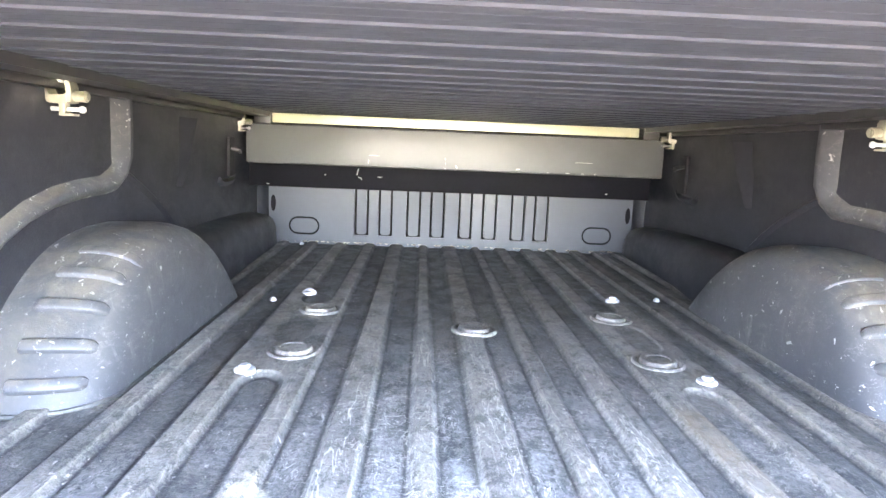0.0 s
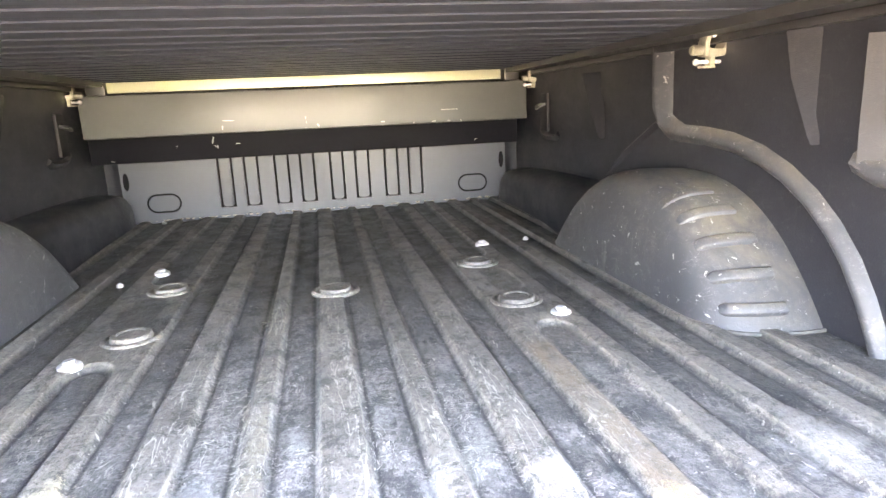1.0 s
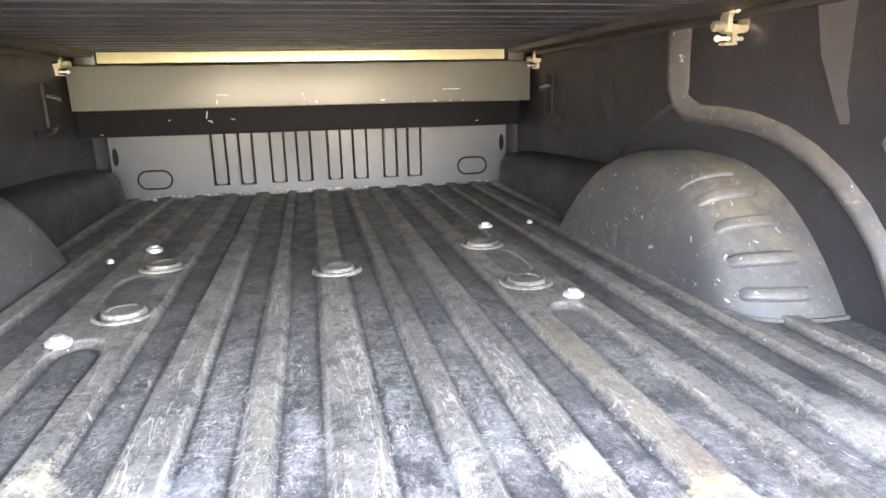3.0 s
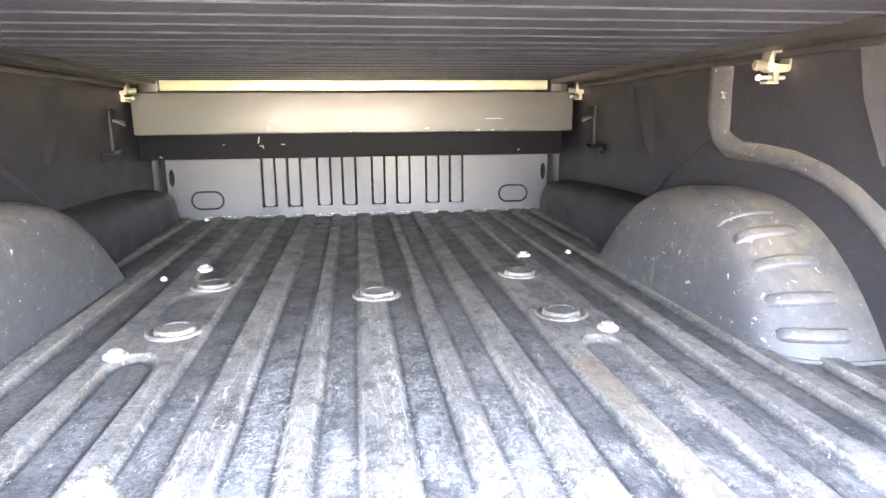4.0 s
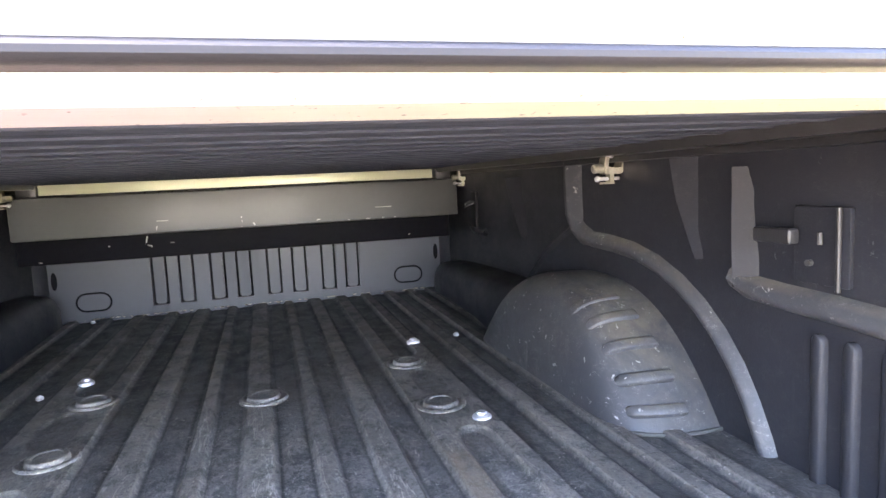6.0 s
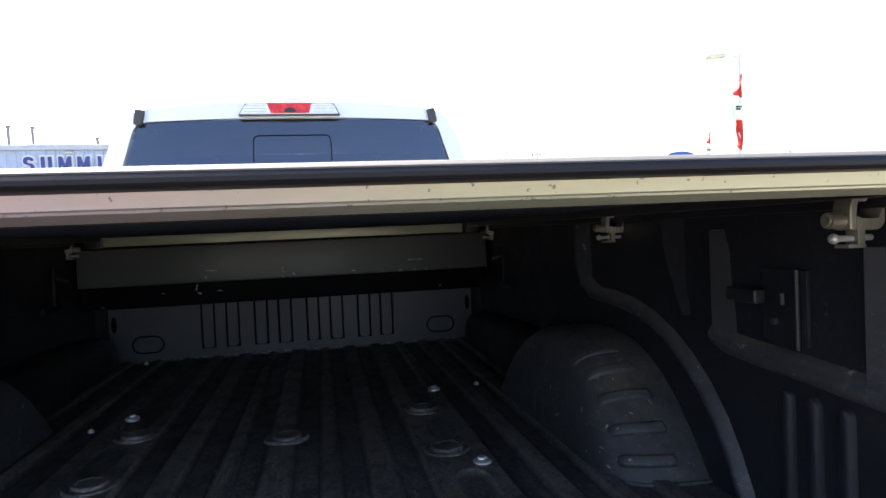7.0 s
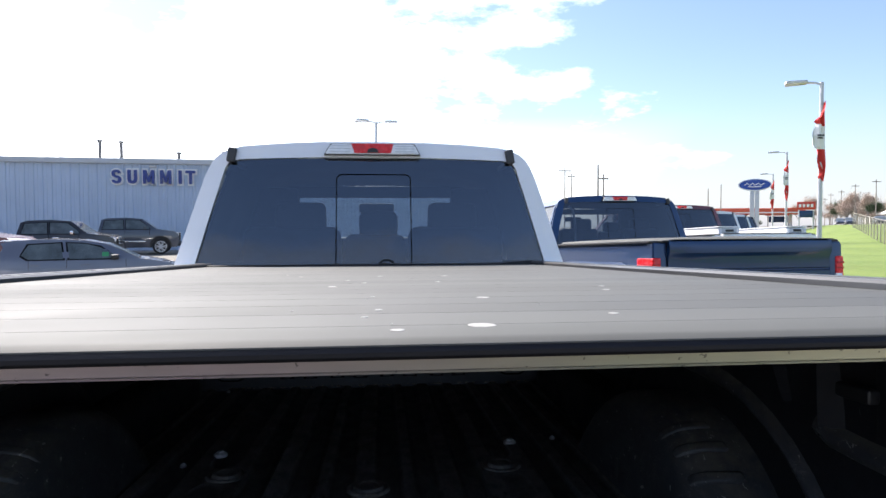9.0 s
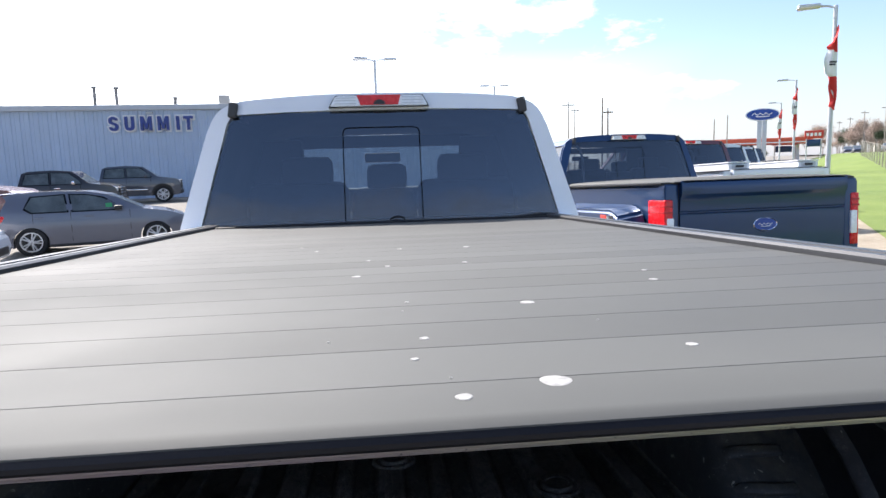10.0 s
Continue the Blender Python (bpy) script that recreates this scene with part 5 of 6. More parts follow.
loft(bm, [[(x, y, z) for y, z in prof] for x in (-0.80, 0.80)])
part("rear_rail", bm, M_BLACKPAINT, cover, "black bullnose rear rail", smooth=40)
bm = bmesh.new()
prof = [(SEAM - 0.0007, TOP), (-0.011, TOP), (-0.0175, TOP - 0.0014), (-0.0228, TOP - 0.0042), (-0.0228, TOP - 0.0054), (-0.0175, TOP - 0.0027), (-0.011, TOP - 0.0012), (SEAM - 0.0007, TOP - 0.0012)]
loft(bm, [[(x, y, z) for y, z in prof] for x in (-0.80, 0.80)])
part("slat", bm, M_COVER, cover, smooth=40)
bm = bmesh.new()
prof = [(-0.0040, TOP - 0.0156), (0.030, TOP - 0.0156), (0.030, TOP - 0.030), (0.0012, TOP - 0.0262), (0.0002, TOP - 0.0255)]
loft(bm, [[(x, y, z) for y, z in prof] for x in (-0.80, 0.80)])
part("latch_strip", bm, M_LATCH, cover, "bare aluminium latch strip")
bm = bmesh.new()
prof = [(0.0018, TOP - 0.0266), (0.030, TOP - 0.0304), (0.030, TOP - 0.0335), (0.0030, TOP - 0.0285)]
loft(bm, [[(x, y, z) for y, z in prof] for x in (-0.80, 0.80)])
part("latch_lip", bm, M_LATCH, cover)
for s in (-1, 1):
    bm = bmesh.new()
    prof = [(0.740, TOP - 0.030), (0.740, TOP - 0.001), (0.742, TOP + 0.009), (0.748, TOP + 0.014), (0.760, TOP + 0.014), (0.763, TOP + 0.008), (0.770, TOP + 0.008), (0.773, TOP + 0.015), (0.795, TOP + 0.015), (0.800, TOP + 0.009), (0.800, TOP - 0.006), (0.800, TOP - 0.030)]
    loft(bm, [[(s * x, y, z) for x, z in prof] for y in (-0.03, BED + 0.03)])
    part("side_rail", bm, M_RAIL, cover, "black side rail")
# housing at the front end
bm = bmesh.new()
box(bm, -0.829, 0.822, 2.226, 2.47, 0.346, 0.497, 0.006, 3)
can = part("roll_housing", bm, M_CAN, cover, "grey scuffed roll housing")
bm = bmesh.new()
box(bm, -0.835, 0.80, 2.285, 2.46, 0.252, 0.345, 0.004)
part("housing_base", bm, M_DEEP, cover, "black lower housing")
bm = bmesh.new()
box(bm, -0.735, 0.726, 2.258, 2.275, 0.505, 0.542, 0.002)
part("guide_strip", bm, M_STRIP, cover, "pale satin guide strip")
for s in (-1, 1):
    bm = bmesh.new()
    box(bm, min(s * 0.735, s * 0.80), max(s * 0.735, s * 0.80), 2.235, 2.47, 0.498, 0.541, 0.004)
    part("end_block", bm, M_BLACK, cover)
bm = bmesh.new()
box(bm, -0.80, 0.80, 2.43, BED + 0.06, TOP - 0.02, TOP + 0.006, 0.004)
part("front_strip", bm, M_BLACKPAINT, cover, "black front sealing strip")
bm = bmesh.new()
tube(bm, [(0.060 + 0.036 * math.cos(a), 2.535, TOP + 0.002 + 0.022 * math.sin(a)) for a in (math.pi * k / 10 for k in range(11))], 0.0055, 8, (0, 1, 0))
part("strap_loop", bm, M_BLACK, cover, "black pull strap loop")
bm = bmesh.new()
loft(bm, [[(0.58, y, TOP + 0.006), (0.80, y, TOP + 0.006), (0.80, y, TOP + 0.016), (0.72, y, TOP + 0.018)] for y in (2.46, 2.55)])
part("corner_seal", bm, M_BLACK, cover)


def rail_clamp(s, x, y):
    """A C-clamp of cast aluminium that grips the rail's lip."""
    c = thing("rail_clamp", "cast aluminium C-clamp under the bed rail", "clamp", TRUCK @ pose(x, y, 0.504) @ Matrix.Scale(1.15, 4), "clamps under the rail")
    # bent strap with a hook over the lip
    bm = bmesh.new()
    out = [(-0.011, -0.014), (-0.011, 0.012), (-0.006, 0.026), (0.004, 0.033), (0.016, 0.034), (0.016, 0.029), (0.006, 0.028), (-0.001, 0.022), (-0.004, 0.012), (-0.004, -0.014)]
    slab(bm, [(s * a, b) for a, b in out], "y", -0.013, 0.013)
    bmesh.ops.bevel(bm, geom=bm.edges[:], offset=0.0012, segments=1, affect="EDGES")
    part("clamp_strap", bm, M_CAST, c)
    bm = bmesh.new()
    out = [(-0.006, -0.015), (0.026, -0.015), (0.033, -0.008), (0.034, 0.010), (0.027, 0.010), (0.025, -0.004), (0.010, -0.004), (-0.006, 0.002)]
    slab(bm, [(s * a, b) for a, b in out], "y", -0.015, 0.015)
    bmesh.ops.bevel(bm, geom=bm.edges[:], offset=0.0018, segments=2, affect="EDGES")
    part("clamp_jaw", bm, M_CAST, c)
    bm = bmesh.new()
    rod(bm, (s * -0.030, 0.0, -0.003), (s * -0.010, 0.0, -0.003), 0.0095, 14, 0.0085)
    rod(bm, (s * -0.033, 0.0, -0.003), (s * -0.030, 0.0, -0.003), 0.0065, 10)
    part("thumb_nut", bm, M_CAST, c)
    bm = bmesh.new()
    rod(bm, (s * 0.002, -0.018, 0.022), (s * 0.002, 0.018, 0.022), 0.0050, 12)
    part("pivot_pin", bm, M_ZINC, c)
    bm = bmesh.new()
    box(bm, min(s * 0.002, s * 0.012), max(s * 0.002, s * 0.012), -0.009, 0.009, -0.032, -0.013, 0.002)
    box(bm, min(s * -0.012, s * 0.012), max(s * -0.012, s * 0.012), -0.010, 0.010, -0.035, -0.031, 0.001)
    part("bolt_saddle", bm, M_CAST, c)
    bm = bmesh.new()
    rod(bm, (s * -0.020, 0.0, -0.024), (s * 0.028, 0.0, -0.024), 0.0036, 12)
    bmesh.ops.create_icosphere(bm, subdivisions=2, radius=0.0062, matrix=Matrix.Translation((s * -0.022, 0.0, -0.024)))
    part("cross_bolt", bm, M_ZINC, c, "bright cross bolt")


for s, x, y in ((1, 0.790, 0.271), (1, 0.812, 1.015), (1, 0.828, 2.190), (-1, -0.812, 0.970), (-1, -0.832, 2.190)):
    rail_clamp(s, x, y)

# ---- the row of trucks beside it ----
def parked(x, y, z, yaw):
    return Matrix.Translation((x, y, z)) @ Matrix.Rotation(radians(yaw), 4, "Z") @ Matrix.Rotation(radians(-2.4), 4, "X")


blue = pickup(M_BLUE, parked(3.263, 4.774, 0.959, 4.6), "dark blue pickup with dual rear wheels and bed cover", bed=2.318, dual=True)
# badge on the rear fender, drawn as plain bars, and a pale tube that stands in for a reflection in the rear window
AX = 2.318 - 1.04
for x0, x1, mat_ in ((0.0, 0.085, M_SIGNR), (0.09, 0.125, M_CHROME), (0.13, 0.175, M_BLACK)):
    bm = bmesh.new()
    box(bm, -1.206, -1.198, AX - 0.62 - x1 * 1.5, AX - 0.62 - x0 * 1.5, 0.19, 0.27, 0.003)
    part("badge_bar", bm, mat_, blue, "plain bar of a fender badge")
bm = bmesh.new()
tube(bm, [(-0.66, 2.378 + 0.19, 1.04), (-0.615, 2.378 + 0.17, 0.99), (-0.595, 2.378 + 0.15, 0.86), (-0.60, 2.378 + 0.12, 0.70), (-0.61, 2.378 + 0.10, 0.58)], 0.015, 6, (0, 1, 0))
part("reflection_tube", bm, M_FLAGW, blue, "pale tube drawn for a reflection in the window")

# ---- metal building ----
def metal_building():
    """A long shed with upright ribbed siding; local x runs along the front."""
    m = Matrix.Translation((-8.6, 37.3, 0.30)) @ Matrix.Rotation(radians(6), 4, "Z")
    b = thing("metal_building", "blue-grey ribbed metal building with blue letters", "building", m)
    bm = bmesh.new()
    pts, x = [], -34.0
    while x < 16:
        pts += [(x, 0.0), (x + 0.12, 0.0), (x + 0.135, -0.02), (x + 0.16, -0.02), (x + 0.175, 0.0), (x + 0.32, 0.0), (x + 0.35, -0.06), (x + 0.42, -0.06)]
        x += 0.46
    pts += [(x, 12.0), (-34.0, 12.0)]
    slab(bm, pts, "z", -0.5, 4.95)
    part("wall", bm, M_METALWALL, b, "upright ribbed metal siding", smooth=0)
    bm = bmesh.new()
    box(bm, -34.2, x + 0.2, -0.25, 12.2, 4.95, 5.25, 0.03)
    part("roof_edge", bm, M_ROOFTRIM, b, "pale metal roof edge")
    for vx, vy, h in ((-8.1, 3, 1.35), (-6.9, 3, 1.3), (-3.6, 3, 0.7)):
        bm = bmesh.new()
        rod(bm, (vx, vy, 5.2), (vx, vy, 5.2 + h), 0.09, 12)
        rod(bm, (vx, vy, 5.2 + h), (vx, vy, 5.3 + h), 0.15, 12)
        part("vent_pipe", bm, M_PIPE, b)
    return b


shed = metal_building()


def light_pole(x, y, h, arms, label, flags=0):
    p = thing("light_pole", label, "street lamp", Matrix.Translation((x, y, ground_height(x, y))), "lot lamps")
    bm = bmesh.new()
    rod(bm, (0, 0, 0), (0, 0, h), 0.10, 14, 0.075)
    part("pole", bm, M_POLE, p)
    for ax, ay in arms:
        bm = bmesh.new()
        d = Vector((ax, ay, 0)).normalized()
        tube(bm, [(0, 0, h - 0.1), d * 0.25 + Vector((0, 0, h)), d * 0.7 + Vector((0, 0, h + 0.04))], 0.035, 8)
        arm = part("arm", bm, M_POLE, p)
        bm = bmesh.new()
        box(bm, -0.17, 0.17, 0.55, 1.35, h - 0.02, h + 0.11, 0.04, m=Matrix.Rotation(math.atan2(-ax, ay), 4, "Z"))
        part("lamp_head", bm, M_POLE, arm, "flat lamp head")
    return p


light_pole(18.0, 23.7, 7.5, ((-0.80, 0.6), (-0.9, 0.35)), "tall lot lamp with a red and white flag")
light_pole(32.8, 47.5, 7.6, ((-0.80, 0.6),), "tall lot lamp with a red and white flag")
light_pole(45.75, 68.9, 7.7, ((-0.80, 0.6),), "tall lot lamp with a red and white flag")
light_pole(-0.3, 39.7, 8.0, ((-1, 0.1), (1, 0.1), (-0.9, -0.4)), "tall lot lamp with three heads")
pickup(M_MAROON, parked(6.0, 8.75, 0.96, 6.5), "dark maroon pickup with a white bed and side boxes", bed=2.08, cover=False, bed_paint=M_WHITE)
pickup(M_WHITE, parked(9.05, 13.2, 0.96, 6.5), "white pickup in the row of parked trucks", bed=2.08)
pickup(M_WHITE, parked(12.1, 17.6, 0.96, 6.5), "white pickup further along the row", bed=2.08)
pickup(M_DGREY, parked(15.1, 22.0, 0.96, 6.5), "dark grey pickup at the row's end", bed=2.08)


def side_box(x, y, length):
    """A white metal tool box along a bed rail, with its lid and latch."""
    b = thing("tool_box", "white metal tool box along the bed rail", "tool box", parked(6.0, 8.75, 0.96, 6.5) @ pose(x, y, 0.545), "tool boxes on the truck bed")
    bm = bmesh.new()
    box(bm, -0.18, 0.18, 0, length, -0.52, 0.10, 0.012)
    part("box_body", bm, M_SIGNW, b)
    bm = bmesh.new()
    box(bm, -0.19, 0.19, -0.01, length + 0.01, 0.104, 0.125, 0.008)
    part("lid", bm, M_SIGNW, b)
    bm = bmesh.new()
    box(bm, -0.13, 0.13, -0.008, -0.001, 0.015, 0.095, 0.004)
    end = part("end_plate", bm, M_POLE, b, "grey end plate")
    bm = bmesh.new()
    box(bm, -0.07, 0.07, -0.018, -0.009, 0.04, 0.075, 0.006)
    part("latch", bm, M_BLACK, end, "black latch")


side_box(-0.61, 0.06, 1.98)
side_box(0.61, 0.06, 1.98)


# ---- cars on the far side ----
def car(m, paint, label, category, outline, half, sides, front_glass, rear_glass, axles, wheel_r, group=""):
    """A car from its side outline; half(y, z) is half its width there."""
    c = thing("parked_" + category.replace(" ", "_"), label, category, m, group)
    bm = bmesh.new()
    slab(bm, outline, "x", -1.0, 1.0)
    ys, zs = [p[0] for p in outline], [p[1] for p in outline]
    for k in range(1, 14):
        bmesh.ops.bisect_plane(bm, geom=bm.verts[:] + bm.edges[:] + bm.faces[:], plane_co=(0, min(ys) + (max(ys) - min(ys)) * k / 14, 0), plane_no=(0, 1, 0))
    for k in range(1, 10):
        bmesh.ops.bisect_plane(bm, geom=bm.verts[:] + bm.edges[:] + bm.faces[:], plane_co=(0, 0, min(zs) + (max(zs) - min(zs)) * k / 10), plane_no=(0, 0, 1))
    for v in bm.verts:
        v.co.x *= half(v.co.y, v.co.z)
    sharp = [e for e in bm.edges if len(e.link_faces) == 2 and e.calc_face_angle(0) > 1.0 and e.calc_length() > 0.02]
    bmesh.ops.bevel(bm, geom=sharp, offset=0.025, segments=2, affect="EDGES", clamp_overlap=True)
    part("body", bm, paint, c, smooth=40)
    for s in (-1, 1):
        for pts in sides:
            bm = bmesh.new()
            side_slab(bm, pts, s, lambda z: half(pts[0][0], z), 0.01, 0.008)
            pane = part("side_window", bm, M_GLASS_CAR, c)
            gy, gz = sum(p[0] for p in pts) / len(pts), sum(p[1] for p in pts) / len(pts)
            bm = bmesh.new()
            side_slab(bm, [(y + (0.035 if y > gy else -0.035), z + (0.028 if z > gz else -0.028)) for y, z in pts], s, lambda z: half(pts[0][0], z), 0.01, 0.004)
            part("window_frame", bm, M_DEEP, pane, "black window surround")
    for name, seg in (("windscreen", front_glass), ("rear_window", rear_glass)):
        if seg is None:
            continue
        (y0, z0), (y1, z1) = seg
        d = Vector((0, -(z1 - z0), y1 - y0)).normalized() * 0.008
        if d.z < 0:
            d = -d
        bm = bmesh.new()
        q = [Vector((-half(y0, z0) * 0.90, y0, z0)), Vector((half(y0, z0) * 0.90, y0, z0)), Vector((half(y1, z1) * 0.88, y1, z1)), Vector((-half(y1, z1) * 0.88, y1, z1))]
        loft(bm, [[p + d for p in q], [p - d for p in q]])
        part(name, bm, M_GLASS_CAR, c)
    for y in axles:
        for s in (-1, 1):
            w = half(y, 0.4) - 0.09
            add_wheel(c, s * w, y, wheel_r, wheel_r, s * 0.21, wheel_r * 0.70, 5 if wheel_r < 0.35 else 6, M_RIM)
    return c


def small_part(c, name, mat_, x0, x1, y0, y1, z0, z1, bev=0.01, label=""):
    bm = bmesh.new()
    box(bm, min(x0, x1), max(x0, x1), min(y0, y1), max(y0, y1), z0, z1, bev)
    return part(name, bm, mat_, c, label)


def arch(cy, r, z=0.20, lift=0.30):
    """The wheel arch's notch in an outline that runs from the front to the rear along the bottom."""
    return [(y, zz) for y, zz in arc(cy, lift, r, -16, 196, 12)]


def hatch_half(y, z):
    w = 0.895 - 0.05 * max(0, (0.45 - z)) - 0.16 * smoothstep(0.93, 1.46, z) - 0.03 * smoothstep(0.7, 0.93, z)
    return w * (1 - 0.16 * smoothstep(3.5, 4.26, y)) * (1 - 0.08 * smoothstep(0.5, 0.0, y))


def hatchback(m, paint, label, group=""):
    out = [(0.14, 0.30), (0.12, 0.50), (0.16, 0.80), (0.20, 0.95), (0.37, 1.28), (0.31, 1.385), (0.60, 1.44), (1.3, 1.465), (2.0, 1.435), (2.45, 1.345), (3.18, 0.985), (3.7, 0.90), (4.08, 0.77), (4.22, 0.60), (4.26, 0.40), (4.20, 0.22)]
    out += arch(3.42, 0.36) + [(2.9, 0.19), (1.3, 0.19)] + arch(0.80, 0.36)
    c = car(m, paint, label, "hatchback", out, hatch_half,
            [[(0.86, 1.0), (0.72, 1.10), (0.86, 1.335), (1.50, 1.372), (1.56, 1.0)], [(1.68, 1.0), (1.63, 1.372), (2.00, 1.352), (2.30, 1.275), (2.66, 1.06), (2.66, 1.0)]],
            ((3.14, 1.005), (2.48, 1.33)), ((0.22, 0.98), (0.36, 1.26)), (0.80, 3.42), 0.325, group)
    for s in (-1, 1):
        small_part(c, "door_mirror", M_BLACK, s * 0.86, s * 1.02, 2.55, 2.72, 0.98, 1.09, 0.03, "black door mirror")
        small_part(c, "tail_light", M_RED, s * 0.60, s * 0.845, 0.10, 0.34, 0.78, 0.95, 0.03, "red tail light")
        small_part(c, "headlight", M_LENS, s * 0.52, s * 0.755, 4.0, 4.17, 0.60, 0.74, 0.03, "clear headlight")
        for y in (0.88, 1.90):
            small_part(c, "door_handle", paint, s * 0.855, s * 0.90, y, y + 0.20, 0.855, 0.885, 0.008)
        for y, z0, z1 in ((1.62, 0.30, 1.0), (0.86, 0.62, 1.0), (2.86, 0.30, 0.98)):
            bm = bmesh.new()
            side_slab(bm, [(y, z0), (y + 0.012, z0), (y + 0.012, (z0 + z1) / 2), (y + 0.012, z1), (y, z1), (y, (z0 + z1) / 2)], s, lambda z: hatch_half(y, z), 0.01, 0.003)
            part("door_seam", bm, M_BLACK, c)
        small_part(c, "sill", M_BLACK, s * 0.80, s * 0.885, 1.15, 3.05, 0.18, 0.26, 0.01, "black sill")
        bm = bmesh.new()
        side_slab(bm, [(0.62, 0.785), (3.1, 0.775), (3.1, 0.79), (0.62, 0.80)], s, lambda z: hatch_half(1.5, z), 0.01, 0.006)
        part("shoulder_crease", bm, paint, c)
    small_part(c, "lower_grille", M_BLACK, -0.5, 0.5, 4.16, 4.27, 0.28, 0.44, 0.02)
    bm = bmesh.new()
    box(bm, -0.55, 0.55, 0.20, 0.46, 1.405, 1.435, 0.01)
    part("roof_spoiler", bm, paint, c)
    return c


def pick_half(y, z):
    w = 0.95 - 0.05 * max(0, (0.5 - z)) - 0.20 * smoothstep(1.08, 1.82, z) - 0.02 * smoothstep(0.9, 1.08, z)
    return w * (1 - 0.10 * smoothstep(4.6, 5.38, y))


def mid_pickup(m, paint, label, group="", bright=None):
    bright = bright or paint
    out = [(0.05, 0.50), (0.02, 0.62), (0.02, 1.10), (1.36, 1.12), (1.40, 1.13), (1.53, 1.68), (1.75, 1.765), (2.6, 1.80), (3.30, 1.745), (3.92, 1.25), (4.30, 1.20), (4.75, 1.13), (4.92, 1.02), (4.97, 0.62), (4.86, 0.36)]
    out += [(y, z) for y, z in arc(4.13, 0.42, 0.46, -12, 192, 12)] + [(3.55, 0.34), (1.8, 0.34)] + [(y, z) for y, z in arc(1.02, 0.42, 0.46, -12, 192, 12)]
    c = car(m, paint, label, "pickup truck", out, pick_half,
            [[(1.58, 1.24), (1.68, 1.64), (2.46, 1.69), (2.50, 1.24)], [(2.60, 1.24), (2.57, 1.69), (3.20, 1.66), (3.60, 1.34), (3.64, 1.24)]],
            ((3.88, 1.28), (3.34, 1.70)), ((1.43, 1.2), (1.52, 1.64)), (1.02, 4.13), 0.385, group)
    for s in (-1, 1):
        small_part(c, "door_mirror", bright, s * 0.93, s * 1.12, 3.36, 3.48, 1.22, 1.36, 0.03, "door mirror")
        small_part(c, "headlight", M_LENS, s * 0.56, s * 0.86, 4.70, 4.945, 0.90, 1.05, 0.03, "clear headlight")
        small_part(c, "sill_trim", M_CHROME, s * 0.93, s * 0.962, 1.8, 3.45, 0.62, 0.66, 0.008, "bright sill trim")
        bm = bmesh.new()
        lathe(bm, [(0.0, 0.47), (0.02 * s, 0.50), (0.02 * s, 0.44), (0.0, 0.44)], (s * 0.935, 4.13, 0.42), 28)
        bmesh.ops.bisect_plane(bm, geom=bm.verts[:] + bm.edges[:] + bm.faces[:], plane_co=(0, 0, 0.40), plane_no=(0, 0, 1), clear_inner=True)
        part("arch_lip", bm, M_BLACK, c, "dark wheel arch")
        for y in (1.85, 2.70):
            small_part(c, "door_handle", bright, s * 0.93, s * 0.975, y, y + 0.22, 1.06, 1.095, 0.008, "door handle")
        for y in (1.56, 2.54, 3.62):
            small_part(c, "door_seam", M_DEEP, s * 0.90, s * 0.944, y, y + 0.014, 0.60, 1.20, 0.0)
    g = small_part(c, "grille", M_BLACK, -0.52, 0.52, 4.88, 5.0, 0.62, 1.06, 0.03, "dark grille")
    for z in (0.66, 0.80, 0.92, 1.02):
        small_part(g, "grille_bar", M_CHROME, -0.50, 0.50, 4.98, 5.015, z, z + 0.045, 0.01, "bright grille bar")
    small_part(c, "bumper", M_BLACK, -0.88, 0.88, 4.80, 5.02, 0.40, 0.60, 0.05)
    return c


def heading(x, y, deg, z=None):
    """A car's pose from its rear axle's place and the way it faces, in degrees from +x."""
    return Matrix.Translation((x, y, ground_height(x, y) if z is None else z)) @ Matrix.Rotation(radians(deg - 90), 4, "Z")


golf = hatchback(heading(-8.38, 15.50, 19.0) @ Matrix.Translation((0, -0.80, 0)), M_GREY, "grey metallic hatchback parked on the lot")
mid_pickup(heading(-13.90, 31.62, 15) @ Matrix.Translation((0, -1.18, 0)), M_DGREY, "dark grey pickup parked by the metal building", "parked pickups")
mid_pickup(heading(-14.7, 26.5, 10) @ Matrix.Translation((0, -1.18, 0)), M_PLUM, "dark plum pickup with bright door mirrors", "parked pickups", M_CHROME)
mid_pickup(heading(-15.3, 18.6, 12) @ Matrix.Scale(1.28, 4) @ Matrix.Translation((0, -1.18, 0)), M_MAROON, "maroon pickup with a bright grille", "parked pickups", M_CHROME)
small_part(golf, "window_sticker", M_TAG, 0.842, 0.846, 2.36, 2.50, 1.02, 1.15, 0.0, "green sticker in the window")
hatchback(heading(-10.8, 11.5, 15.5) @ Matrix.Translation((0, -0.80, 0)), M_SILVER, "silver-white hatchback parked on the lot")
road_car = hatchback(heading(84, 98, 236), M_DGREY, "grey car on the far road", "cars on the road")
for x, y in ((93, 116), (98, 125), (112, 140)):
    copy_thing(road_car, heading(x, y, 236))


# ---- letters on the metal building ----
def swollen(pts, d):
    """An outline pushed outwards by d; the points run counter-clockwise."""
    out = []
    for i, p in enumerate(pts):
        a, b = Vector(pts[i - 1]), Vector(pts[(i + 1) % len(pts)])
        p = Vector(p)
        e0, e1 = (p - a).normalized(), (b - p).normalized()
        n0, n1 = Vector((e0.y, -e0.x)), Vector((e1.y, -e1.x))
        m = n0 + n1
        out.append(tuple(p + m * (d / max(0.45, 1 + n0.dot(n1)))))
    return out


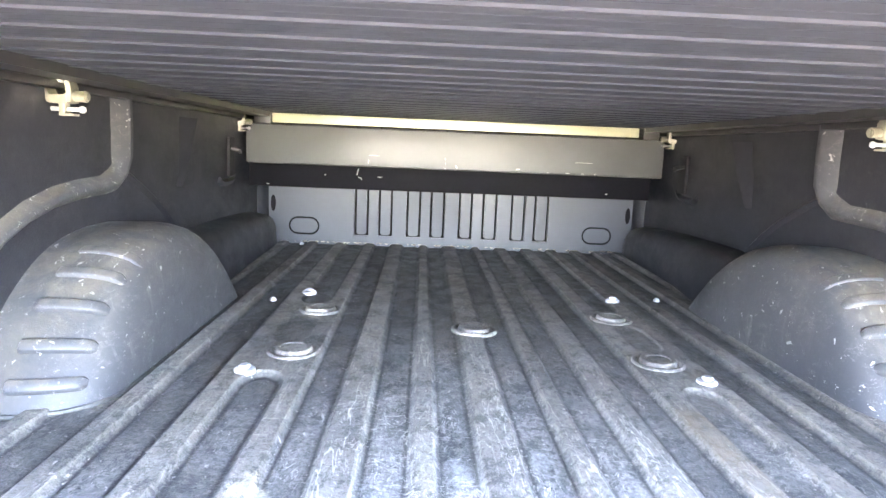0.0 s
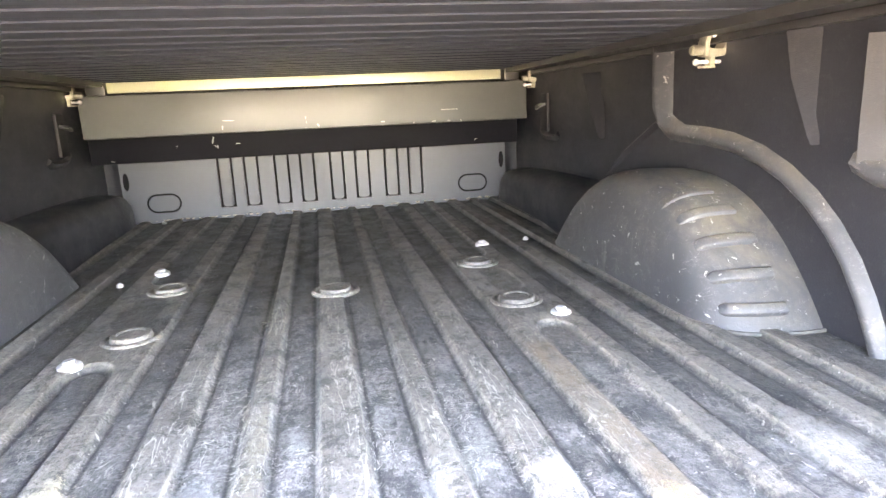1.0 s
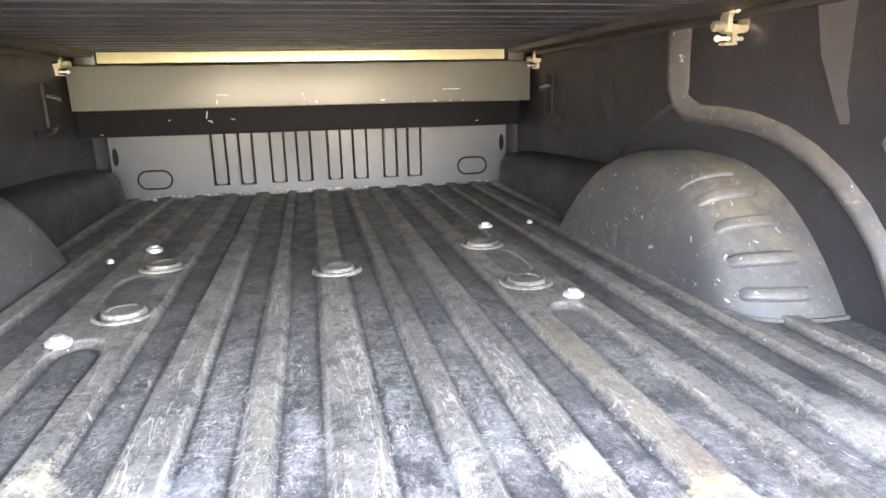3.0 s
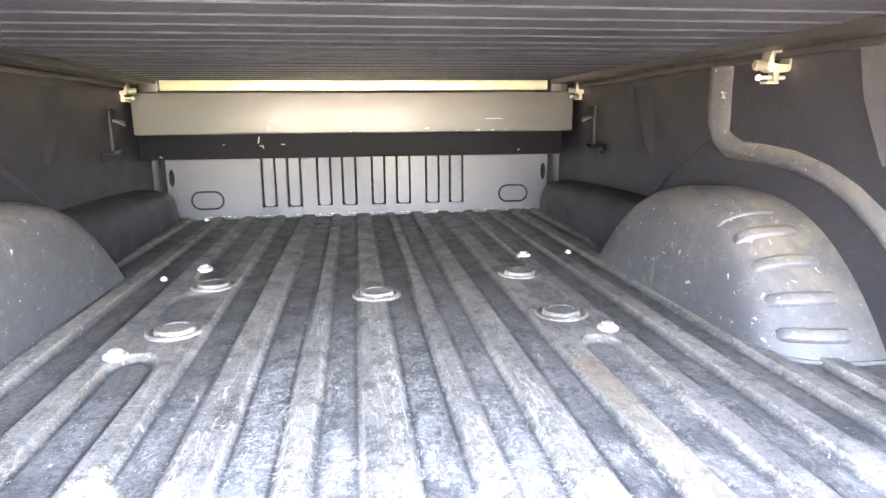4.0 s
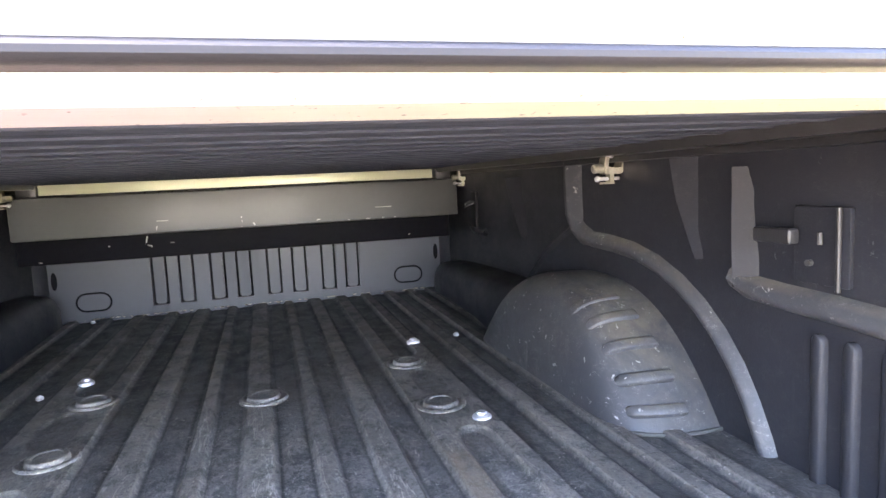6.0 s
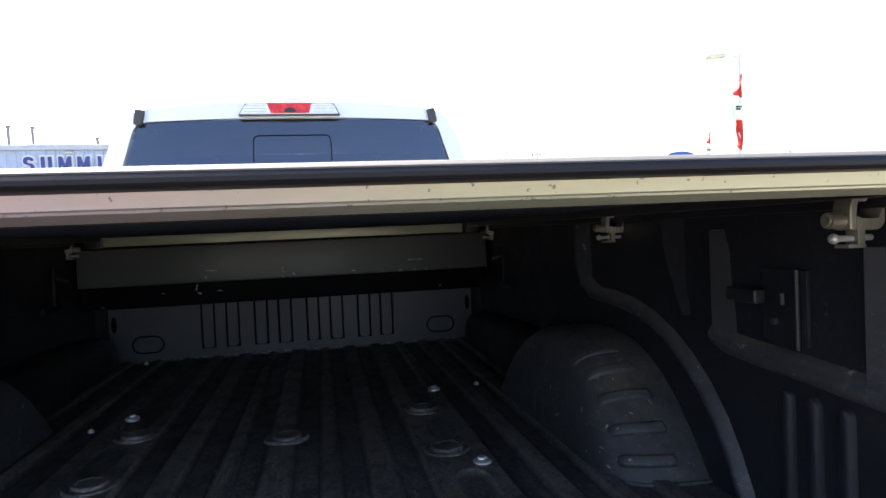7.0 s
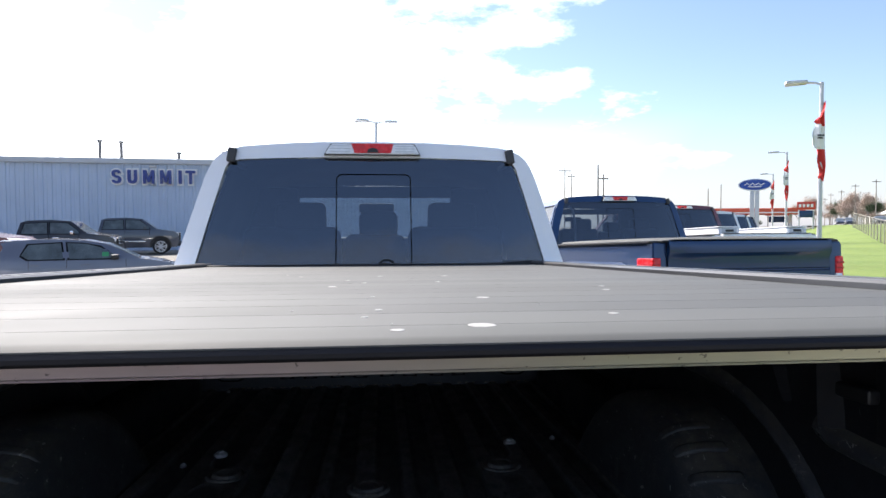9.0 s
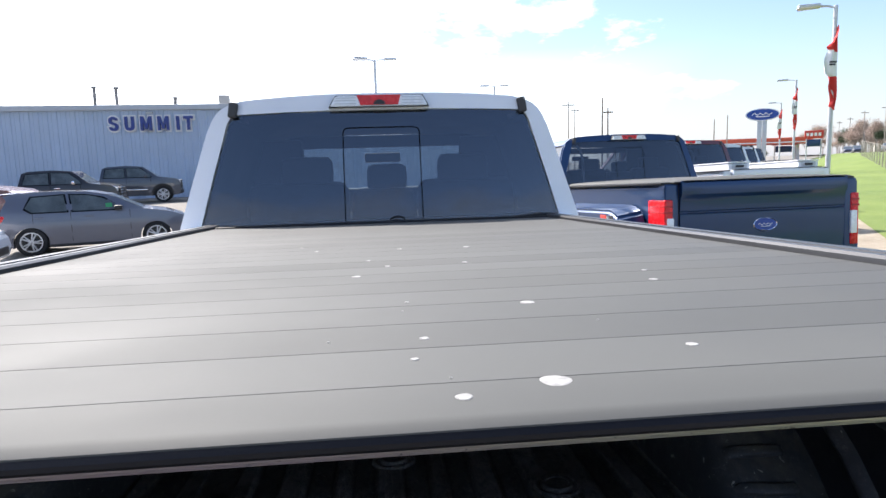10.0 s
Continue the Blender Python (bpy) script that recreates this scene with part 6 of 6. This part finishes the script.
GLYPHS = {
    "M": [(-0.30, 0), (-0.16, 0), (-0.16, 0.46), (-0.06, 0.08), (0.06, 0.08), (0.16, 0.46), (0.16, 0), (0.30, 0), (0.30, 0.77), (0.13, 0.77), (0, 0.33), (-0.13, 0.77), (-0.30, 0.77)],
    "I": [(-0.085, 0), (0.085, 0), (0.085, 0.77), (-0.085, 0.77)],
    "T": [(-0.08, 0), (0.08, 0), (0.08, 0.62), (0.26, 0.62), (0.26, 0.77), (-0.26, 0.77), (-0.26, 0.62), (-0.08, 0.62)],
    "U": [(-0.12, 0.02), (0, 0), (0.12, 0.02), (0.21, 0.09), (0.25, 0.22), (0.25, 0.77), (0.09, 0.77), (0.09, 0.24), (0.05, 0.16), (-0.05, 0.16), (-0.09, 0.24), (-0.09, 0.77), (-0.25, 0.77), (-0.25, 0.22), (-0.21, 0.09)],
    "S": [(-0.25, 0.19), (-0.20, 0.07), (-0.08, 0.0), (0.08, 0.0), (0.20, 0.06), (0.26, 0.20), (0.23, 0.34), (0.12, 0.42), (-0.05, 0.47), (-0.09, 0.54), (-0.05, 0.62), (0.05, 0.63), (0.10, 0.56), (0.25, 0.57), (0.19, 0.70), (0.07, 0.77),
          (-0.08, 0.77), (-0.20, 0.70), (-0.25, 0.56), (-0.22, 0.43), (-0.10, 0.35), (0.06, 0.30), (0.10, 0.23), (0.06, 0.15), (-0.05, 0.14), (-0.10, 0.21)]}


def letter(ch, x, parent):
    bm = bmesh.new()
    slab(bm, [(x + a, 3.83 + b) for a, b in GLYPHS[ch]], "y", -0.24, -0.13)
    lo = part("letter", bm, M_LETTER, parent, "dark blue letter", smooth=0)
    bm = bmesh.new()
    slab(bm, [(x + a, 3.83 + b) for a, b in swollen(GLYPHS[ch], 0.095)], "y", -0.128, -0.06)
    part("letter_outline", bm, M_SIGNW, lo, "white letter edge", smooth=0)


for ch, x in zip("SUMMIT", (-6.30, -5.47, -4.60, -3.70, -2.92, -2.36)):
    letter(ch, x, shed)
bm = bmesh.new()
box(bm, -4.55, -4.20, -0.30, -0.07, 4.74, 4.86, 0.03)
part("wall_lamp", bm, M_POLE, shed)
bm = bmesh.new()
box(bm, -0.95, -0.35, 2.0, 2.6, 5.2, 6.0, 0.05)
part("roof_vent", bm, M_CONCRETE, shed)


# ---- banners, sign, station and far things ----
def banner(x, y, top, length, width, seed):
    """Three cloth pieces, red, white and red, blown about the pole."""
    b = thing("banner", "red and white cloth banner on the lamp pole", "flag", Matrix.Translation((x, y, ground_height(x, y))), "banners on the lamps")
    rnd = random.Random(seed)
    ph = rnd.random() * 6
    def reach(v):
        """How far the cloth stands off the pole, from its top at 0 to its foot at 1."""
        pts = ((0, 0.04), (0.08, 0.12), (0.20, 0.36), (0.29, 0.72), (0.33, 0.50), (0.36, 0.62), (0.46, 0.92), (0.58, 0.95), (0.61, 0.62), (0.70, 0.68), (0.80, 0.42), (0.86, 0.30), (0.93, 0.34), (1, 0.05))
        for (a, w0), (b, w1) in zip(pts, pts[1:]):
            if a <= v <= b:
                return width * (w0 + (w1 - w0) * (v - a) / (b - a)) * (1 + 0.10 * math.sin(v * 9 + ph))
    for name, mat_, v0, v1 in (("red_cloth", M_FLAGR, 0.0, 0.325), ("white_cloth", M_FLAGW, 0.325, 0.605), ("red_cloth", M_FLAGR, 0.605, 1.0)):
        bm = bmesh.new()
        n, k = 14, 8
        rows = []
        for i in range(n + 1):
            v = v0 + (v1 - v0) * i / n
            side = 0.06 - 0.10 * math.sin(v * 5 + ph) * v
            rows.append([bm.verts.new((side - reach(v) * u / k, 0.09 * math.sin(v * 11 + u * 1.1 + ph) * (0.3 + u / k) - 0.12, top - v * length - 0.16 * (u / k) * math.sin(ph + v * 8))) for u in range(k + 1)])
        for r0, r1 in zip(rows, rows[1:]):
            for i in range(k):
                bm.faces.new((r0[i], r0[i + 1], r1[i + 1], r1[i]))
        cl = part(name, bm, mat_, b, smooth=80)
        if mat_ is M_FLAGW:
            for dz, w in ((0.44, 0.30), (0.47, 0.24)):
                bm = bmesh.new()
                box(bm, -width * 0.55, -width * 0.55 + w, -0.262, -0.25, top - length * dz - 0.035, top - length * dz + 0.035, 0.0)
                part("print_bar", bm, M_BLACK, cl, "dark bar of print")
    return b


banner(18.0, 23.7, 6.75, 3.3, 0.62, 3)
banner(32.8, 47.5, 7.0, 3.4, 0.55, 7)
banner(45.75, 68.9, 7.0, 3.6, 0.6, 12)

sign = thing("dealer_sign", "blue oval sign on two pale posts", "sign", Matrix.Translation((31.94, 50.46, 0)) @ Matrix.Rotation(radians(-32), 4, "Z"))
bm = bmesh.new()
loft(bm, [[(1.30 * a, y, 5.15 + 0.52 * b) for a, b in arc(0, 0, 1, 0, 350, 35)] for y in (-0.22, 0.22)])
face = part("sign_panel", bm, M_SIGNW, sign, "pale oval rim")
bm = bmesh.new()
loft(bm, [[(1.21 * a, y, 5.15 + 0.45 * b) for a, b in arc(0, 0, 1, 0, 350, 35)] for y in (-0.24, -0.20)])
oval = part("blue_oval", bm, M_EMBLEM, face, "blue oval")
for pts in MARK:
    bm = bmesh.new()
    tube(bm, [(x * 0.86, -0.245, z) for x, z in pts], 0.04, 6, (0, 1, 0))
    part("white_stroke", bm, M_SIGNW, oval, "white stroke of a mark")
for x in (-0.19, 0.19):
    bm = bmesh.new()
    box(bm, x - 0.175, x + 0.175, -0.15, 0.15, -0.2, 4.65, 0.02)
    part("post", bm, M_POLE, sign)


def station():
    m = Matrix.Translation((68, 112, 0)) @ Matrix.Rotation(radians(-30), 4, "Z")
    b = thing("filling_station", "low brown filling station with a red canopy", "building", m)
    bm = bmesh.new()
    box(bm, -18, 1, 4, 14, 0, 4.3, 0.1)
    part("wall", bm, M_BRICKB, b)
    bm = bmesh.new()
    box(bm, -18.4, 1.4, 3.6, 14.4, 4.3, 5.1, 0.1)
    part("roof", bm, M_BRICKB, b)
    bm = bmesh.new()
    box(bm, -8, 10, -5, 3, 3.7, 4.8, 0.1)
    part("canopy", bm, M_ORANGE, b, "red orange canopy")
    bm = bmesh.new()
    box(bm, -8.05, 10.05, -5.06, -5.0, 3.9, 4.1, 0.0)
    part("canopy_stripe", bm, M_SIGNW, b)
    for x in (-6, 0, 8):
        bm = bmesh.new()
        box(bm, x - 0.25, x + 0.25, -2, -1.5, 0, 3.8, 0.03)
        part("canopy_post", bm, M_SIGNW, b)
    for x in (-15, -11.5, -8, -4.5):
        bm = bmesh.new()
        box(bm, x, x + 2.2, 3.93, 4.05, 0.8, 2.6, 0.02)
        part("window", bm, M_GLASS_DARK, b)


station()


def pole_sign(x, y, w, z0, z1, mat_, label, h):
    b = thing("pole_sign", label, "sign", Matrix.Translation((x, y, 0)) @ Matrix.Rotation(radians(-33), 4, "Z"), "signs along the road")
    bm = bmesh.new()
    box(bm, -w / 2, w / 2, -0.2, 0.2, z0, z1, 0.05)
    face = part("panel", bm, mat_, b)
    for k in range(4):
        bm = bmesh.new()
        box(bm, -w * 0.40 + k * w * 0.21, -w * 0.40 + k * w * 0.21 + w * 0.14, -0.24, -0.205, z0 + 0.3 * (z1 - z0), z0 + 0.7 * (z1 - z0), 0.0)
        part("print_bar", bm, M_SIGNW, face, "pale bar of print")
    bm = bmesh.new()
    box(bm, -w * 0.35, w * 0.35, -0.18, 0.18, z0 - 1.3, z0 - 0.15, 0.04)
    part("lower_panel", bm, M_BLUE if w > 2.6 else mat_, b)
    for s in (-1, 1):
        bm = bmesh.new()
        rod(bm, (s * w * 0.38, 0, 0), (s * w * 0.38, 0, z1 - 0.1), 0.10, 8)
        part("post", bm, M_POLE, b)


pole_sign(70.2, 97.0, 2.7, 4.3, 5.6, M_SIGNR, "red roadside sign on posts", 5.6)
pole_sign(76.0, 113.0, 4.6, 3.6, 4.7, M_SIGNR, "low wide red roadside sign", 4.7)


def far_pole(x, y, h, arm, label):
    p = thing("utility_pole", label, "pole", Matrix.Translation((x, y, bank(x, y))), "far poles")
    bm = bmesh.new()
    rod(bm, (0, 0, 0), (0, 0, h), 0.11, 8, 0.07)
    part("pole", bm, M_BARK, p)
    if arm:
        bm = bmesh.new()
        box(bm, -arm, arm, -0.06, 0.06, h - 0.5, h - 0.36, 0.0)
        part("cross_arm", bm, M_BARK, p)


for x, y, h, a in ((25.8, 85.9, 9.9, 0.9), (29.6, 95.2, 9.9, 0.6), (20.1, 56.2, 7.4, 0.0), (22.0, 60.0, 6.8, 0.5), (22.4, 92, 8.0, 0.0), (52, 95, 7.6, 0.0), (57, 100, 8.6, 0.0),
                   (92, 108, 8.5, 0.9), (104, 128, 9.0, 0.9), (118, 150, 9.0, 0.9), (135, 176, 9.5, 0.9), (155, 205, 9.5, 0.9), (86, 97, 6.0, 0.0), (78, 88, 5.5, 0.0)):
    far_pole(x, y, h, a, "thin dark pole far along the road")
light_pole(10.6, 58.7, 8.9, ((-1, 0.1), (1, 0.1)), "far lot lamp with two heads")


def tree(x, y, h, spread, seed, leaf, label, count=6000):
    """A tapered trunk that forks into limbs, with clumps of small leaves at their ends."""
    t = thing("tree", label, "tree", Matrix.Translation((x, y, bank(x, y))), "far trees")
    rnd = random.Random(seed)
    bm = bmesh.new()
    tips = []
    def grow(p, d, r, length, level):
        q = p + d * length
        rod(bm, p, q, r, 6, r * 0.62)
        if level == 0:
            tips.append((p + q) / 2)
            tips.append(q)
            return
        for _ in range(rnd.randint(2, 4)):
            nd = (d + Vector((rnd.uniform(-1, 1), rnd.uniform(-1, 1), rnd.uniform(-0.25, 0.55))) * spread).normalized()
            grow(q, nd, r * 0.6, length * rnd.uniform(0.6, 0.85), level - 1)
    grow(Vector((0, 0, -0.1)), Vector((rnd.uniform(-0.05, 0.05), 0, 1)).normalized(), h * 0.024, h * 0.24, 3)
    part("trunk", bm, M_BARK, t)
    vs, fs = [], []
    for _ in range(count):
        c = rnd.choice(tips) + Vector([rnd.gauss(0, 1) for _ in range(3)]) * h * 0.055
        a, b = [Vector([rnd.uniform(-1, 1) for _ in range(3)]).normalized() * h * rnd.uniform(0.003, 0.009) for _ in range(2)]
        i = len(vs)
        vs += [c - a - b, c + a - b, c + a + b, c - a + b]
        fs.append((i, i + 1, i + 2, i + 3))
    me = bpy.data.meshes.new("crown")
    me.from_pydata([tuple(v) for v in vs], [], fs)
    me.materials.append(leaf)
    ob = new("crown", me)
    ob.parent = t
    ob["kind"] = "stuff"


far_rnd = random.Random(77)
WOOD = [(73, 131, 6.5, M_TWIG), (78, 133, 5.0, M_TWIG), (95, 150, 5, M_HEDGE), (152, 196, 12, M_HEDGE), (130, 131, 8.0, M_HEDGE)]
for k in range(24):
    u = k / 23
    WOOD.append((104 + 62 * u + far_rnd.uniform(-7, 9), 134 + 76 * u + far_rnd.uniform(-12, 6), far_rnd.uniform(7.0, 11.5), M_TWIG if k % 6 else M_HEDGE))
for i, (x, y, h, leaf) in enumerate(WOOD):
    tree(x, y, h, 0.75, 20 + i, leaf, "bare budding tree along the far road" if leaf is M_TWIG else "dark evergreen tree along the far road")


def fence(x0, y0, x1, y1, n, h):
    f = thing("wire_fence", "grey chain-link fence on the grass", "fence", Matrix.Translation((x0, y0, 0)))
    d = Vector((x1 - x0, y1 - y0, 0))
    for i in range(n + 1):
        p = d * (i / n)
        p.z = bank(x0 + p.x, y0 + p.y)
        bm = bmesh.new()
        rod(bm, p, p + Vector((0, 0, h)), 0.035, 8)
        part("post", bm, M_WIRE, f)
    bm = bmesh.new()
    top = [d * (i / n) for i in range(n + 1)]
    for a, b in zip(top, top[1:]):
        lift = lambda q: Vector((q.x, q.y, bank(x0 + q.x, y0 + q.y) + h - 0.03))
        rod(bm, lift(a), lift(b), 0.025, 8)
    part("top_rail", bm, M_WIRE, f)
    bm = bmesh.new()
    L = d.length
    step, u = 0.24, d.normalized()
    k = -h
    while k < L:
        for sgn in (1, -1):
            a0, a1 = (k, k + h) if sgn > 0 else (k + h, k)
            lo, hi = max(0.0, min(a0, a1)), min(L, max(a0, a1))
            if hi > lo:
                za, zb = abs(lo - a0) / h * h, abs(hi - a0) / h * h
                bm_a, bm_b = u * lo + Vector((0, 0, min(h, za))), u * hi + Vector((0, 0, min(h, zb)))
                for q in (bm_a, bm_b):
                    q.z += bank(x0 + q.x, y0 + q.y)
                rod(bm, bm_a, bm_b, 0.0014, 3)
        k += step
    w = part("wire_mesh", bm, M_WIRE, f, smooth=0)
    w["kind"] = "stuff"


fence(30.4, 33.6, 36.0, 31.0, 3, 1.7)
fence(30.4, 33.6, 54.0, 66.5, 16, 1.7)


def house(x, y, deg, roof, label):
    hs = thing("house", label, "house", Matrix.Translation((x, y, bank(x, y))) @ Matrix.Rotation(radians(deg), 4, "Z"), "far houses")
    bm = bmesh.new()
    box(bm, -5, 5, -4, 4, 0, 3.2)
    part("wall", bm, M_CONCRETE, hs)
    bm = bmesh.new()
    slab(bm, [(-4.5, 3.1), (4.5, 3.1), (0, 5.6)], "x", -5.4, 5.4)
    part("roof", bm, roof, hs)
    for wx in (-3, 0, 3):
        bm = bmesh.new()
        box(bm, wx - 0.6, wx + 0.6, -4.05, -3.98, 1.0, 2.4)
        part("window", bm, M_GLASS_DARK, hs)


house(136, 140, 60, M_HEDGE, "white house with a green roof across the road")
house(150, 168, 60, M_CONCRETE, "white house across the road")
house(168, 195, 60, M_BRICKB, "white house with a brown roof across the road")


# ---- dried spots on the cover ----
def dropping(x, y, rx, ry, seed):
    rnd = random.Random(seed)
    bm = bmesh.new()
    pts = [(rx * math.cos(a) * w, ry * math.sin(a) * w) for a, w in ((2 * math.pi * k / 26, 1 + 0.05 * math.sin(3 * 2 * math.pi * k / 26 + seed) + rnd.uniform(-0.02, 0.02)) for k in range(26))]
    loft(bm, [[(a, b, 0.0) for a, b in pts], [(a * 0.85, b * 0.85, 0.0006) for a, b in pts]])
    tagged(part("bird_dropping", bm, M_SPOT, m=TRUCK @ pose(x, y, 0.5572)), "dried white bird dropping on the cover", "bird dropping", "spots on the cover")


for i, (x, y, r) in enumerate(((0.051, 0.020, 0.0068), (0.117, 0.042, 0.0128), (0.251, 0.115, 0.0058), (0.165, 0.338, 0.0095), (-0.045, 0.634, 0.0085), (0.036, 0.186, 0.0052), (0.024, 0.117, 0.0042), (0.373, 0.465, 0.0072), (0.191, 1.086, 0.009),
                               (0.147, 0.773, 0.006), (0.027, 0.377, 0.0034), (-0.032, 0.865, 0.0055), (0.035, 1.099, 0.007), (-0.05, 0.19, 0.0016), (-0.16, 1.12, 0.005), (0.40, 0.56, 0.005), (0.005, 0.76, 0.006), (0.21, 0.225, 0.0014), (0.047, 0.062, 0.0012), (0.02, 0.32, 0.0012), (-0.21, 1.24, 0.003))):
    dropping(x, y, r * 0.86, r * 0.92, 50 + i)


# ---- scuffs on the roll housing ----
def scratch(x, z, w, h, tilt, y=2.2255):
    bm = bmesh.new()
    w, h = w * 0.8, h * (0.7 if h < 0.005 else 0.85)
    box(bm, -w / 2, w / 2, -0.0006, 0.0006, -h / 2, h / 2, m=Matrix.Translation((x, y, z)) @ Matrix.Rotation(radians(tilt), 4, "Y"))
    part("scratch", bm, M_SCUFF, can, "white scratch")


for x, z, w, h, tilt in ((-0.352, 0.367, 0.004, 0.016, 8), (-0.33, 0.392, 0.05, 0.003, 2), (-0.005, 0.36, 0.004, 0.014, -35), (-0.05, 0.352, 0.006, 0.003, 0), (-0.048, 0.372, 0.003, 0.006, 0), (-0.05, 0.389, 0.003, 0.007, 0),
                         (0.24, 0.361, 0.018, 0.004, -6), (0.504, 0.396, 0.085, 0.0025, 0), (0.44, 0.353, 0.02, 0.003, 0), (0.36, 0.352, 0.008, 0.003, 0), (0.50, 0.353, 0.012, 0.003, 0), (0.55, 0.352, 0.008, 0.003, 4)):
    scratch(x, z, w, h, tilt)
for x, z, w, h, tilt in ((-0.40, 0.322, 0.005, 0.030, 12), (-0.393, 0.300, 0.012, 0.004, 30), (-0.385, 0.297, 0.004, 0.012, -20), (-0.31, 0.305, 0.02, 0.003, 5), (-0.76, 0.262, 0.014, 0.003, 15), (-0.53, 0.306, 0.008, 0.004, 0), (0.62, 0.272, 0.012, 0.003, -10)):
    scratch(x, z, w, h, tilt, 2.2845)
